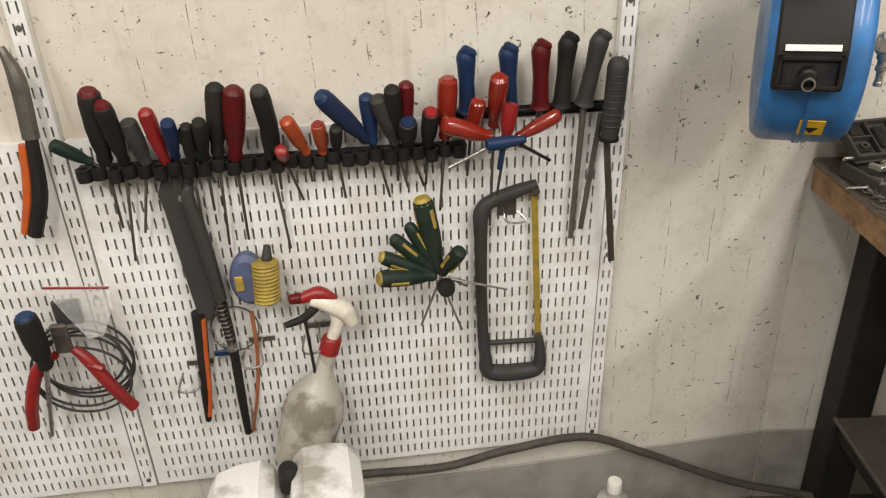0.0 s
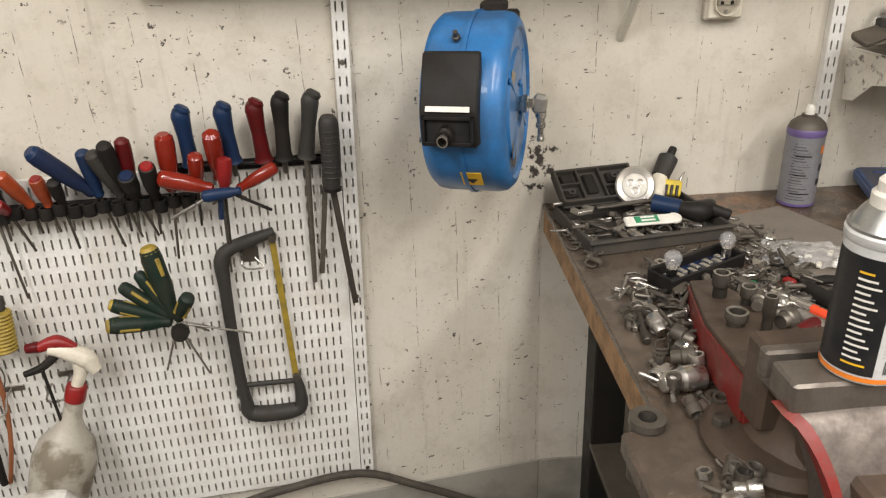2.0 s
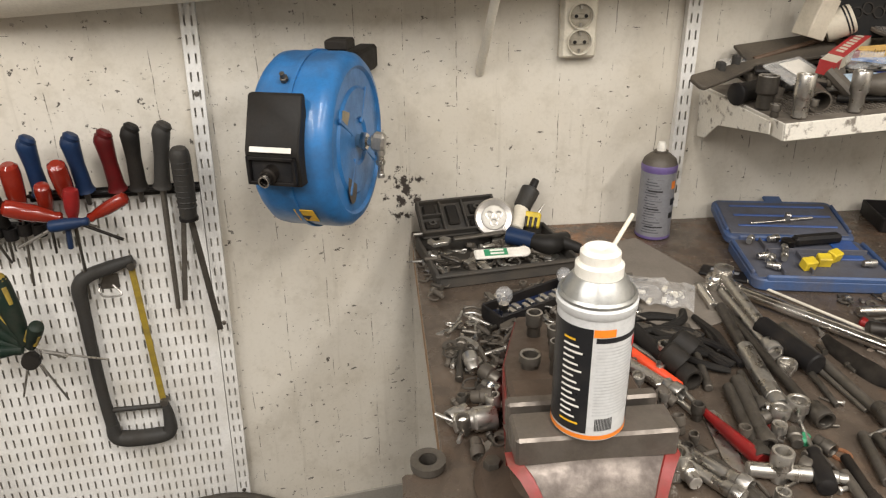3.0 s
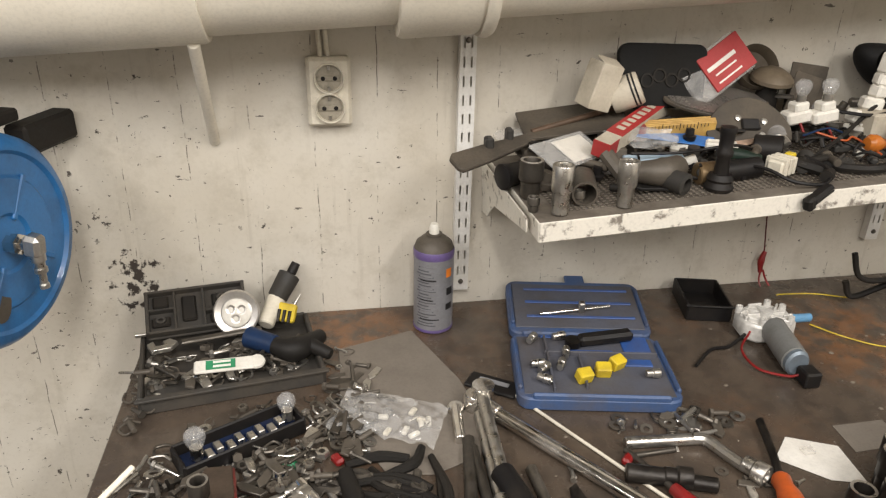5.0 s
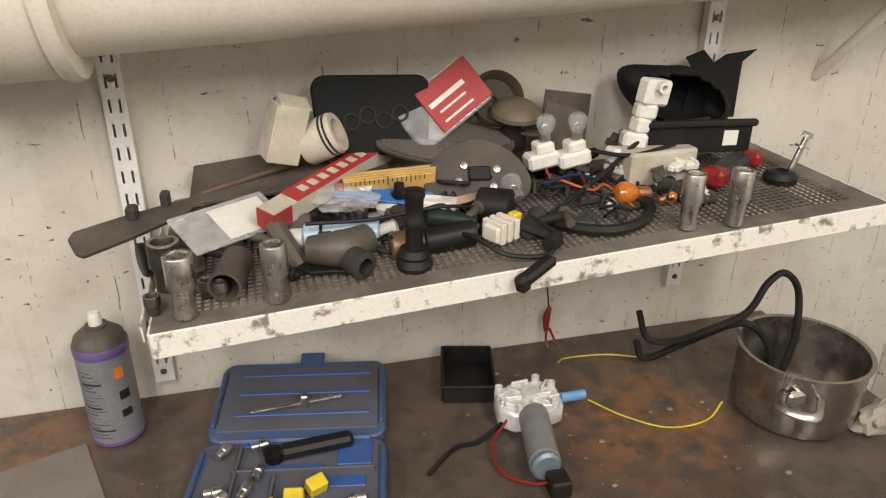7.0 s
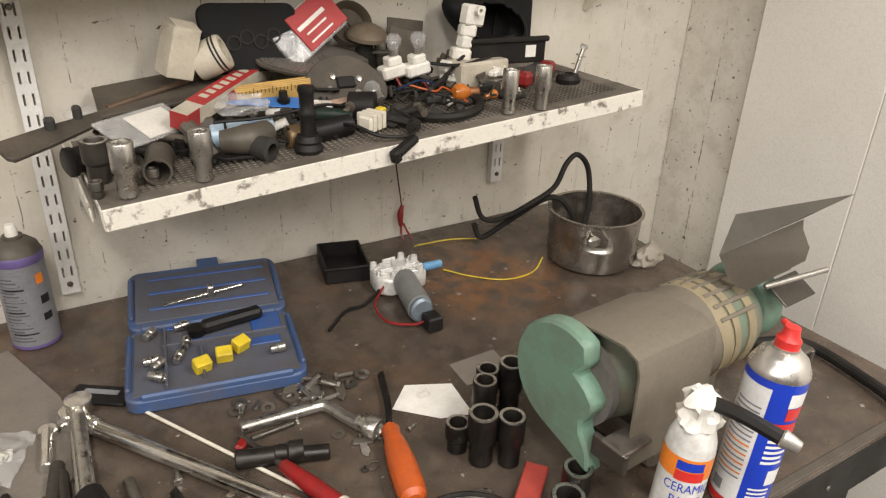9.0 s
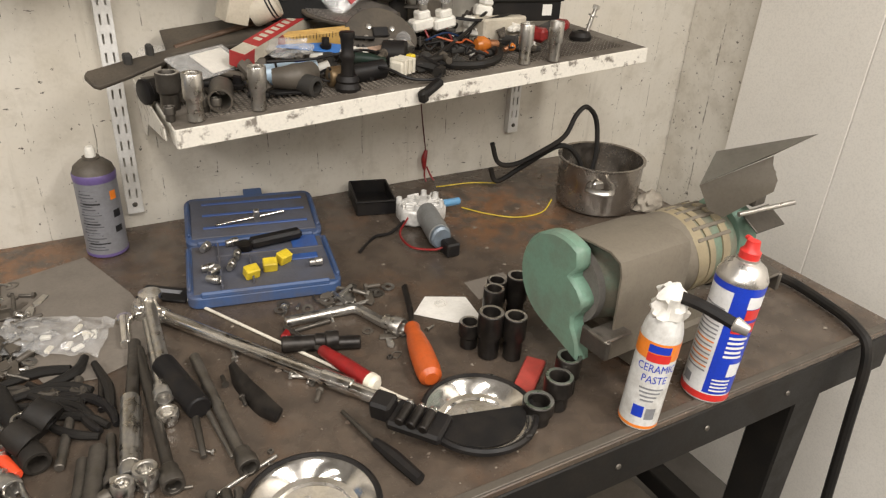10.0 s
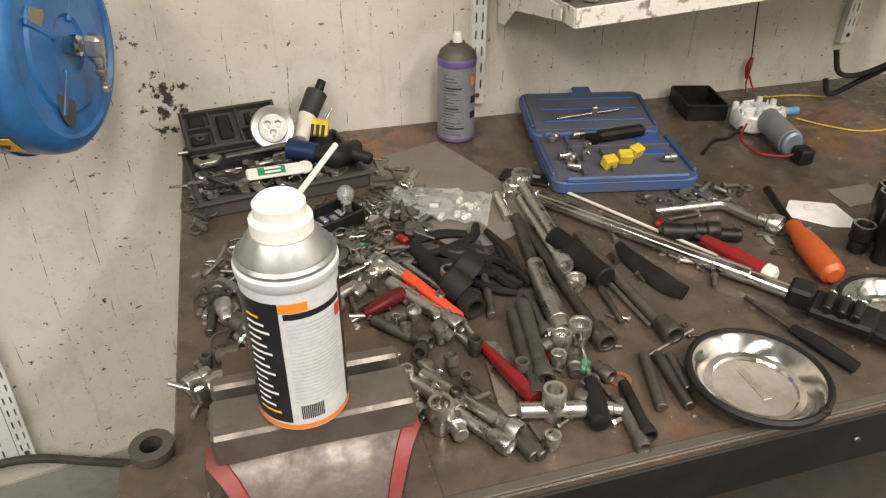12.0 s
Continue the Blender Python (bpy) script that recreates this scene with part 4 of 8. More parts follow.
screwdriver(wall_at(-1.470, 0.768, 0.11), wall_at(-1.470, 0.650, 0.095), wall_at(-1.515, 0.48, 0.07), 0.020, dusty_black, "black screwdriver with a blue end on the board", blue_plastic, steel, "screwdrivers at the left board", rb=0.0045)
up = thing("pliers", "pliers with black and orange grips hung on the wall", "pliers", M1)
part("jaw", tube([wall_at(-1.405, 1.19, 0.05), wall_at(-1.395, 1.14, 0.05), wall_at(-1.40, 1.05, 0.05)], 0.015, 8, 5, [0.006, 0.014, 0.014]), dull_steel, up)
part("grip", tube([wall_at(-1.40, 1.05, 0.05), wall_at(-1.412, 0.96, 0.05), wall_at(-1.44, 0.885, 0.05)], 0.012, 10, 5, [0.01, 0.013, 0.012]), dusty_black, up)
part("grip", tube([wall_at(-1.415, 1.04, 0.05), wall_at(-1.43, 0.96, 0.05), wall_at(-1.455, 0.89, 0.05)], 0.008, 10, 5, [0.008, 0.009, 0.007]), orange_plastic, up, "orange grip edge")

# black cable sagging along the wall foot
cable = solo("rubber_cable", tube([wall_at(-2.2, 0.20, 0.05), wall_at(-1.45, 0.232, 0.05), wall_at(-1.2, 0.245, 0.04), wall_at(-0.96, 0.257, 0.03), wall_at(-0.753, 0.252, 0.03), wall_at(-0.603, 0.280, 0.03), wall_at(-0.427, 0.294, 0.03), wall_at(-0.28, 0.232, 0.035), wall_at(-0.06, 0.135, 0.06), wall_at(0.16, 0.10, 0.12), wall_at(0.4, 0.05, 0.25), wall_at(0.6, 0.02, 0.35)], 0.009, 10, 8), mat("dusty_grey_rubber", (0.055, 0.048, 0.04), 0.6, amount=0.6, scale=30, dirt=(0.11, 0.095, 0.075)), "thick grey rubber cable sagging along the wall", "cable", M1)

# canister and bottle on the floor
can = thing("canister", "dirty white plastic canister with a black cap on the floor", "canister", MW @ T((-1.045, -0.36, 0.012)) @ R(radians(4), 4, "Z"))
part("body", moved(box(0.25, 0.20, 0.50, 0.05, seg=3), T((0, 0, 0.28))), jerry_white, can)
part("shoulder", moved(box(0.118, 0.17, 0.14, 0.05, seg=3), T((-0.058, 0, 0.52)) @ R(radians(-10), 4, "Y")), jerry_white, can)
part("shoulder", moved(box(0.118, 0.17, 0.14, 0.05, seg=3), T((0.066, 0, 0.532)) @ R(radians(6), 4, "Y")), jerry_white, can)
part("cap", lathe([(0.017, 0.57), (0.017, 0.595), (0.0145, 0.612), (0.012, 0.616), (0, 0.616)], 16), dusty_black, can, "black screw cap", T((0.012, 0.02, -0.012)))
bot = thing("bottle", "pale plastic bottle with a white cap on the floor", "bottle", MW @ T((-0.42, -0.16, 0)))
part("body", lathe([(0, 0), (0.036, 0.0), (0.04, 0.008), (0.04, 0.2), (0.034, 0.235), (0.014, 0.262), (0.013, 0.275), (0, 0.275)], 20), jerry_white, bot)
part("cap", lathe([(0.0155, 0.262), (0.0155, 0.284), (0.014, 0.288), (0, 0.288)], 16), white_plastic, bot)

# ---- hose reel on the wall ----
RM = T((0.266, -0.235, 1.174)) @ R(radians(-18), 4, "Z") @ D((0.82, 0.9, 0.9, 1))
reel = thing("hose_reel", "blue enamelled air hose reel bolted to the wall", "hose reel", RM)
AX = R(radians(90), 4, "Y")
part("drum", moved(lathe([(0, -0.082), (0.12, -0.082), (0.148, -0.078), (0.158, -0.066), (0.160, -0.05), (0.160, 0.05), (0.157, 0.066), (0.147, 0.077), (0.135, 0.080), (0.130, 0.074), (0.10, 0.074), (0.095, 0.079), (0.045, 0.081), (0.04, 0.076), (0, 0.076)], 56), AX), blue_paint, reel, "blue enamelled drum")
part("seam_band", moved(lathe([(0.1595, -0.004), (0.1635, -0.004), (0.1635, 0.004), (0.1595, 0.004)], 56), AX), blue_paint, reel)
for k in range(4):
    a = k * math.pi / 2 + 0.6
    part("stamped_rib", moved(box(0.006, 0.010, 0.07, 0.002), T((0.0785, 0.07 * math.sin(a), 0.07 * math.cos(a))) @ R(-a, 4, "X")), blue_paint, reel)
house = prism([(-0.150, 0.075), (-0.172, 0.02), (-0.185, -0.012), (-0.180, -0.072), (-0.135, -0.075), (-0.135, 0.075)], 0.104, 0.003)
hs = part("hose_outlet", moved(house, T((-0.066, 0, 0.040)) @ Matrix(((0, 0, 1, 0), (1, 0, 0, 0), (0, 1, 0, 0), (0, 0, 0, 1)))), dusty_black, reel, "black plastic hose outlet")
# solid black block paints the shaded hollow of the outlet
part("opening_shade", box(0.082, 0.012, 0.046, 0.002, at=(-0.014, -0.1795, -0.003)), label_black, hs)
for z in (0.018, -0.024):
    part("frame_bar", box(0.094, 0.012, 0.006, 0.001, at=(-0.014, -0.187, z)), black_plastic, hs)
for x in (-0.058, 0.03):
    part("frame_bar", box(0.006, 0.012, 0.048, 0.001, at=(x, -0.187, -0.003)), black_plastic, hs)
part("hose_end", moved(lathe([(0, 0), (0.014, 0), (0.015, 0.03), (0.011, 0.032), (0.011, 0.044), (0.0075, 0.044), (0.0075, 0.036), (0, 0.036)], 18), T((-0.016, -0.170, -0.004)) @ R(radians(100), 4, "X")), impact_black, hs)
part("hose_tip", moved(lathe([(0.0078, 0), (0.0105, 0), (0.0105, 0.006), (0.0078, 0.006), (0.0078, 0)], 16), T((-0.016, -0.212, -0.012)) @ R(radians(100), 4, "X")), chrome, hs)
part("white_tape", moved(box(0.080, 0.0012, 0.009, 0.0003), T((-0.014, -0.1865, 0.032)) @ R(radians(-20), 4, "X")), paper_white, hs, "worn white label strip")
part("warning_label", moved(box(0.040, 0.0012, 0.040, 0.0003), T((0.012, -0.1612 * 0.76, -0.1612 * 0.65)) @ R(radians(40.5), 4, "X")), print_yellow, reel, "yellow warning label")
part("warning_mark", moved(prism([(-0.011, -0.001), (0.011, -0.001), (0, 0.014)], 0.0006), T((0.012, -0.1622 * 0.76, -0.1622 * 0.65)) @ R(radians(130.5), 4, "X") @ D((1, -1, 1, 1))), label_black, reel)
part("warning_mark", moved(box(0.022, 0.0006, 0.008, 0.0002), T((0.012, -0.1618 * 0.82, -0.1618 * 0.565)) @ R(radians(40.5), 4, "X") @ T((0, 0.0, -0.020))), label_blue, reel)
part("data_label", moved(box(0.0012, 0.034, 0.026, 0.0003), T((0.0795, -0.058, 0.055)) @ R(radians(-20), 4, "X")), tape_tan, reel, "worn tan data label")
part("worn_patch", moved(lathe([(0, 0.0006), (0.028, 0.0004), (0.028, 0)], 20), T((0.0792, -0.045, -0.07)) @ AX @ D((1.3, 0.8, 1, 1))), dusty_steel, reel)
part("hub_nut", moved(lathe([(0, 0), (0.013, 0), (0.013, 0.010), (0.0165, 0.010), (0.0165, 0.022), (0.009, 0.024), (0.009, 0.04), (0, 0.04)], 6), T((0.076, 0, 0)) @ AX), chrome, reel)
el = part("elbow", moved(box(0.028, 0.026, 0.034, 0.006), T((0.122, 0, 0.0)) @ R(radians(8), 4, "Y")), steel, reel, "bright steel elbow")
part("nipple", lathe([(0, -0.012), (0.011, -0.012), (0.011, -0.024), (0.008, -0.026), (0.008, -0.034), (0.010, -0.036), (0.010, -0.042), (0.006, -0.044), (0.006, -0.060), (0.0075, -0.062), (0.0075, -0.068), (0, -0.068)], 14), steel, el, "", T((0.124, 0, 0)))
for ang in (52, -100):
    a = radians(ang)
    part("clamp_bolt", moved(lathe([(0, 0), (0.008, 0), (0.008, 0.006), (0.005, 0.007), (0.005, 0.016), (0, 0.016)], 6), T((-0.016, -0.163 * math.cos(a), 0.163 * math.sin(a))) @ R(radians(90) - a, 4, "X")), dull_steel, reel)
part("wall_bracket", box(0.045, 0.13, 0.05, 0.006, at=(0.015, 0.195, 0.112)), dusty_black, reel, "black wall bracket")
part("bracket_strap", box(0.05, 0.05, 0.02, 0.004, at=(0.01, 0.105, 0.158)), dusty_black, reel)


# ---- workshop bits that lie about ----
BZ = 0.9005


def turned_between(a, b):
    a, b = Vector(a), Vector(b)
    return T(a) @ (b - a).to_track_quat("Z", "Y").to_matrix().to_4x4()


def socket_shape(r, h, seg=18):
    """A wrench socket: drive end down, open mouth up."""
    return lathe([(0, 0), (r * 0.72, 0), (r * 0.80, 0.0015), (r * 0.80, h * 0.42), (r, h * 0.5), (r, h - 0.0012), (r * 0.95, h), (r * 0.72, h), (r * 0.66, h * 0.96), (r * 0.66, h * 0.55), (0, h * 0.55)], seg)


def hex_shape(r, h, hole=0.0):
    if hole:
        return lathe([(hole, 0), (r * 0.96, 0), (r, h * 0.15), (r, h * 0.85), (r * 0.96, h), (hole, h), (hole, 0)], 6 if r < 0.012 else 12)
    return lathe([(0, 0), (r, 0), (r, h * 0.85), (r * 0.9, h), (0, h)], 6)


def standing_socket(x, y, r, h, material, label, group="", z=BZ):
    s = thing("wrench_socket", label, "socket", T((x, y, z)), group)
    part("body", socket_shape(r, h), material, s)
    part("mouth_ring", lathe([(r * 0.72, h), (r * 0.95, h + 0.0003), (r * 0.97, h - 0.001), (r * 0.72, h - 0.001)], 18), steel, s, "worn bright rim")
    return s


def bar_tool(name, a, b, r, material, label, category, group="", socket=0.0, head=0.0, r2=None):
    """A bar lying from a to b, with a socket end or a ratchet head where it has one."""
    t = thing(name, label, category, None, group)
    a, b = Vector((*a, BZ + r)), Vector((*b, BZ + (r2 or r)))
    part("bar", rod(a, b, r, r2), material, t)
    if socket:
        d = (b - a).normalized()
        part("socket_end", moved(socket_shape(socket, socket * 2.4), turned_between(b - d * socket * 0.8 + Vector((0, 0, socket - r)), b + d * socket + Vector((0, 0, socket - r)))), material, t)
    if head:
        part("head", moved(lathe([(0, 0), (head * 0.9, 0), (head, 0.002), (head, head * 0.85), (head * 0.85, head), (0, head)], 18), T((a.x, a.y, BZ))), chrome, t, "bright ratchet head")
    return t


# socket tray against the wall
TR = T((0.575, -0.165, BZ)) @ R(radians(9), 4, "Z")
tray = thing("socket_tray", "dark grey plastic tool case lying open, full of bolts", "tool case", TR)
part("floor_panel", box(0.27, 0.185, 0.006, 0.002, at=(0, 0, 0.003)), tray_grey, tray)
for sx, sy, x, y in ((0.27, 0.007, 0, -0.0925), (0.27, 0.007, 0, 0.0925), (0.007, 0.185, -0.135, 0), (0.007, 0.185, 0.135, 0)):
    part("side_wall", box(sx, sy, 0.028, 0.002, at=(x, y, 0.014)), tray_grey, tray)
part("rim", box(0.284, 0.008, 0.004, 0.001, at=(0, -0.097, 0.026)), tray_grey, tray)
LM = T((-0.045, 0.072, 0.03)) @ R(radians(30), 4, "X") @ D((1, 0.82, 1, 1))
lid = part("lid", box(0.165, 0.105, 0.010, 0.004, at=(0, 0.05, 0)), tray_grey, tray, "", LM)
for sx, sy, x, y in ((0.165, 0.006, 0, 0.003), (0.165, 0.006, 0, 0.099), (0.006, 0.10, -0.079, 0.05), (0.006, 0.10, 0.079, 0.05), (0.004, 0.09, -0.035, 0.05), (0.004, 0.09, 0.012, 0.05), (0.045, 0.004, -0.057, 0.055), (0.062, 0.004, 0.045, 0.04)):
    part("lid_rib", box(sx, sy, 0.016, 0.0015, at=(x, y, 0.010)), tray_grey, lid)
for w, d, x, y in ((0.030, 0.022, -0.058, 0.030), (0.026, 0.028, -0.057, 0.077), (0.024, 0.06, -0.012, 0.055), (0.034, 0.030, 0.042, 0.068), (0.040, 0.020, 0.040, 0.024)):
    part("lid_pad", box(w, d, 0.009, 0.003, at=(x, y, 0.0085)), dusty_black, lid)
for x, y in ((-0.058, 0.030), (0.042, 0.068)):
    part("lid_boss", lathe([(0.004, 0.012), (0.008, 0.012), (0.008, 0.017), (0.004, 0.017), (0.004, 0.012)], 14), tray_grey, lid, "", T((x, y, 0)))
part("hinge_pin", rod((-0.10, 0.01, 0.004), (-0.07, 0.01, 0.004), 0.004), steel, lid)
lamp = thing("work_lamp", "round silver lamp insert leaning in the tray", "lamp", T((0.583, -0.098, 0.962)) @ R(radians(-6), 4, "Z") @ R(radians(62), 4, "X"))
part("reflector_ring", lathe([(0, -0.008), (0.030, -0.008), (0.038, -0.003), (0.039, 0.003), (0.036, 0.006), (0.026, 0.003), (0.024, 0.004)], 36), can_steel, lamp)
part("lens_disc", lathe([(0.0245, 0.0035), (0.020, 0.006), (0, 0.007)], 32), white_plastic, lamp)
for k in range(3):
    part("light_dot", lathe([(0.0085, 0.0003), (0.0080, 0.0018), (0.0055, 0.0014), (0.002, -0.001), (0, -0.001)], 18), can_steel, lamp, "", T((0.0105 * math.cos(k * 2.09 + 0.5), 0.0105 * math.sin(k * 2.09 + 0.5), 0.0058)))
conn = thing("plug_connector", "dark grey plug on a pale sleeve leaning on the wall", "plug")
part("sleeve", rod((0.628, -0.10, 0.935), (0.648, -0.055, 0.962), 0.014, 0.016), cream_plastic, conn)
part("plug_body", rod((0.648, -0.055, 0.962), (0.672, -0.03, 0.995), 0.018, 0.020), grey_plastic, conn)
part("plug_tip", rod((0.674, -0.028, 0.995), (0.684, -0.02, 1.012), 0.009, 0.008), black_plastic, conn)
bits = thing("bit_holder", "yellow bit holder with screwdriver bits on the tray", "bit holder", T((0.664, -0.085, 0.948)) @ R(radians(-28), 4, "Z") @ R(radians(55), 4, "X"))
part("body", box(0.034, 0.032, 0.013, 0.003), yellow_plastic, bits)
for x in (-0.01, 0, 0.01):
    part("bit", rod((x, -0.018, 0.006), (x, 0.004, 0.008), 0.003), impact_black, bits)
part("screw_tip", rod((0.010, 0.014, 0), (0.018, 0.036, 0), 0.003, 0.0015), steel, bits)
glue = thing("paste_tube", "white paste tube with a green label on the tray", "tube", T((0.573, -0.222, 0.940)) @ R(radians(3), 4, "Z") @ R(radians(20), 4, "X"))
part("tube", moved(box(0.092, 0.024, 0.008, 0.003), T((0, 0, 0))), white_plastic, glue)
part("tail", lathe([(0, -0.003), (0.012, -0.003), (0.013, 0), (0.012, 0.003), (0, 0.003)], 18), white_plastic, glue, "", T((0.048, 0, 0)))
part("label", box(0.044, 0.017, 0.001, 0.0003, at=(-0.006, -0.001, 0.0046)), print_green, glue, "green label")
for y in (0.0035, -0.0045):
    part("print_bar", box(0.026, 0.004, 0.0006, at=(-0.004, y, 0.0053)), paper_white, glue)
pump = thing("grease_tool", "black hand tool with a blue grip lying in the tray", "tool")
part("grip", rod((0.602, -0.150, 0.945), (0.648, -0.178, 0.942), 0.018, 0.016), blue_plastic, pump, "blue grip")
part("body", tube([(0.645, -0.178, 0.942), (0.675, -0.19, 0.938), (0.70, -0.17, 0.935), (0.72, -0.14, 0.93)], 0.018, 12, 5, [0.014, 0.021, 0.018, 0.012]), dusty_black, pump)
part("nose", rod((0.69, -0.17, 0.94), (0.735, -0.20, 0.93), 0.014, 0.010), dusty_black, pump)
wr = thing("adjustable_wrench", "short adjustable wrench lying across the tray", "wrench", T((0.53, -0.135, 0.938)) @ R(radians(12), 4, "Z"))
part("shank", box(0.13, 0.014, 0.006, 0.002, at=(0.03, 0, 0)), dull_steel, wr)
part("jaw", moved(prism([(-0.03, -0.018), (0.0, -0.016), (0.012, 0), (0.0, 0.014), (-0.012, 0.008), (-0.010, -0.004), (-0.022, -0.004), (-0.026, 0.012), (-0.036, 0.006)], 0.008, 0.001), T((-0.05, 0, -0.004))), steel, wr)

# bulb tray
BT = T((0.605, -0.372, BZ)) @ R(radians(28), 4, "Z")
bt = thing("bulb_tray", "dark blue plastic tray with metal contact strips and bulbs", "tray", BT)
part("floor_panel", box(0.165, 0.05, 0.006, 0.002, at=(0, 0, 0.006)), navy, bt)
for sx, sy, x, y in ((0.17, 0.005, 0, -0.026), (0.17, 0.005, 0, 0.026), (0.005, 0.052, -0.085, 0), (0.005, 0.052, 0.085, 0)):
    part("side_wall", box(sx, sy, 0.026, 0.002, at=(x, y, 0.014)), black_plastic, bt)
for k in range(9):
    part("contact", box(0.010, 0.018, 0.008, 0.001, at=(-0.06 + k * 0.015, 0.004 * (-1) ** k, 0.013)), steel, bt)


def bulb(x, y, z, r, m=None, amber_one=False, group="loose bulbs"):
    b = thing("bulb", "clear glass vehicle bulb with a steel cap" if not amber_one else "amber vehicle bulb with a brass cap", "bulb", m or T((x, y, z)), group)
    part("cap", lathe([(0, 0), (r * 0.55, 0), (r * 0.6, r * 0.2), (r * 0.6, r * 1.2), (0, r * 1.2)], 14), steel if not amber_one else copper, b)
    g = part("glass", lathe([(r * 0.5, r * 1.15), (r * 0.75, r * 1.5), (r, r * 2.2), (r * 0.95, r * 2.7), (r * 0.6, r * 3.1), (0, r * 3.2)], 18), bulb_glass if not amber_one else amber, b)
    part("filament", tube([(-r * 0.3, 0, r * 1.2), (-r * 0.25, 0, r * 2), (r * 0.25, 0, r * 2), (r * 0.3, 0, r * 1.2)], r * 0.06, 5, 3), steel, g)
    return b


bulb(0.552, -0.402, 0.915, 0.0145)
bulb(0.668, -0.338, 0.915, 0.0135)

# purple-ringed spray can
pc = thing("spray_can", "grey spray can with a purple band and white nozzle", "spray can", T((0.922, -0.082, BZ)) @ D((1.05, 1.05, 1.02, 1)))
part("base_ring", lathe([(0, 0.0), (0.031, 0), (0.034, 0.003), (0.034, 0.008), (0, 0.008)], 32), purple_ring, pc, "purple base ring")
body = part("body", lathe([(0.0335, 0.007), (0.0335, 0.152), (0, 0.152)], 40), grey_label, pc)
part("band", lathe([(0.0337, 0.140), (0.0342, 0.142), (0.0342, 0.152), (0.0332, 0.154)], 40), purple_ring, pc, "purple band")
part("dome", lathe([(0.033, 0.153), (0.030, 0.163), (0.020, 0.172), (0.0135, 0.175), (0.0135, 0.179), (0, 0.179)], 32), dusty_steel, pc, "dusty steel dome")
part("nozzle", lathe([(0, 0.178), (0.0085, 0.178), (0.0085, 0.190), (0.006, 0.196), (0, 0.196)], 16), white_plastic, pc)


def on_can(parent, r, ang0, ang1, z0, z1, material, name="print_bar", proud=0.0004):
    """A curved piece of label on a can."""
    n = max(2, int(abs(ang1 - ang0) / 9) + 1)
    bm = bmesh.new()
    q = r + proud
    lo = [bm.verts.new((q * math.cos(radians(a)), q * math.sin(radians(a)), z0)) for a in np.linspace(ang0, ang1, n)]
    hi = [bm.verts.new((q * math.cos(radians(a)), q * math.sin(radians(a)), z1)) for a in np.linspace(ang0, ang1, n)]
    for i in range(n - 1):
        bm.faces.new((lo[i], lo[i + 1], hi[i + 1], hi[i]))
    return part(name, bm, material, parent)


for k in range(14):
    on_can(body, 0.0335, -140, -140 + 58 - 10 * (k % 3), 0.028 + k * 0.0075, 0.0305 + k * 0.0075, print_grey if k % 5 else label_black)
on_can(body, 0.0335, -62, -42, 0.108, 0.124, label_orange, "hazard_mark")
on_can(body, 0.0335, -60, -36, 0.074, 0.088, label_black)
on_can(body, 0.0335, -62, -38, 0.046, 0.058, label_black)

# stiff grey card and the bag of clips on it
card = solo("card_sheet", moved(prism([(-0.06, 0.14), (0.055, 0.165), (0.085, 0.02), (0.09, -0.10), (0.06, -0.145), (0.0, -0.16), (-0.05, -0.145), (-0.085, -0.02), (-0.07, 0.06)], 0.0022, 0.0005), T((0, 0, 0))), brown_card, "worn grey-brown card sheet lying on the bench", "card", T((0.838, -0.290, BZ)) @ R(0.12, 4, "Z") @ D((1.18, 1.12, 1, 1)))
for k in range(21):
    on_can(body, 0.0335, -152 + 3 * (k % 3), -92 - 7 * (k % 4), 0.016 + 0.0055 * k, 0.0184 + 0.0055 * k, print_line, "print_bar", 0.0003)
zb = thing("zip_bag", "clear zip bag with white plastic clips on the card", "bag", T((0.812, -0.352, BZ + 0.003)) @ R(radians(-24), 4, "Z"))
random.seed(11)
film = bmesh.new()
bmesh.ops.create_grid(film, x_segments=18, y_segments=12, size=0.5)
for v in film.verts:
    x, y = v.co.x, v.co.y
    v.co = Vector((x * 0.16, y * 0.095, 0.010 + 0.014 * max(0, 1 - (x * x * 3 + y * y * 3)) + 0.012 * noise.noise(Vector((x * 9, y * 8, 3)))))
part("film", film, clear_bag, zb)
for k in range(8):
    c = part("white_clip", box(0.014 + 0.006 * random.random(), 0.008, 0.006, 0.0015), white_plastic if k % 3 else cream_plastic, zb, "", T((random.uniform(-0.01, 0.06), random.uniform(-0.03, 0.03), 0.006)) @ R(random.uniform(0, 3), 4, "Z"))
part("wire_clip", tube([(0.03, 0.0, 0.008), (0.045, 0.012, 0.01), (0.06, 0.004, 0.008), (0.05, -0.014, 0.009)], 0.0016), steel, zb)

# blue socket case, open flat
def slab(sx, sy, h, r, at):
    """A flat shell with rounded corners."""
    pts = []
    for cx, cy, a0 in ((1, 1, 0), (-1, 1, 90), (-1, -1, 180), (1, -1, 270)):
        pts += [(at[0] + cx * (sx / 2 - r) + r * math.cos(radians(a0 + 22.5 * k)), at[1] + cy * (sy / 2 - r) + r * math.sin(radians(a0 + 22.5 * k))) for k in range(5)]
    return moved(prism(pts, h, 0.003), T((0, 0, at[2])))


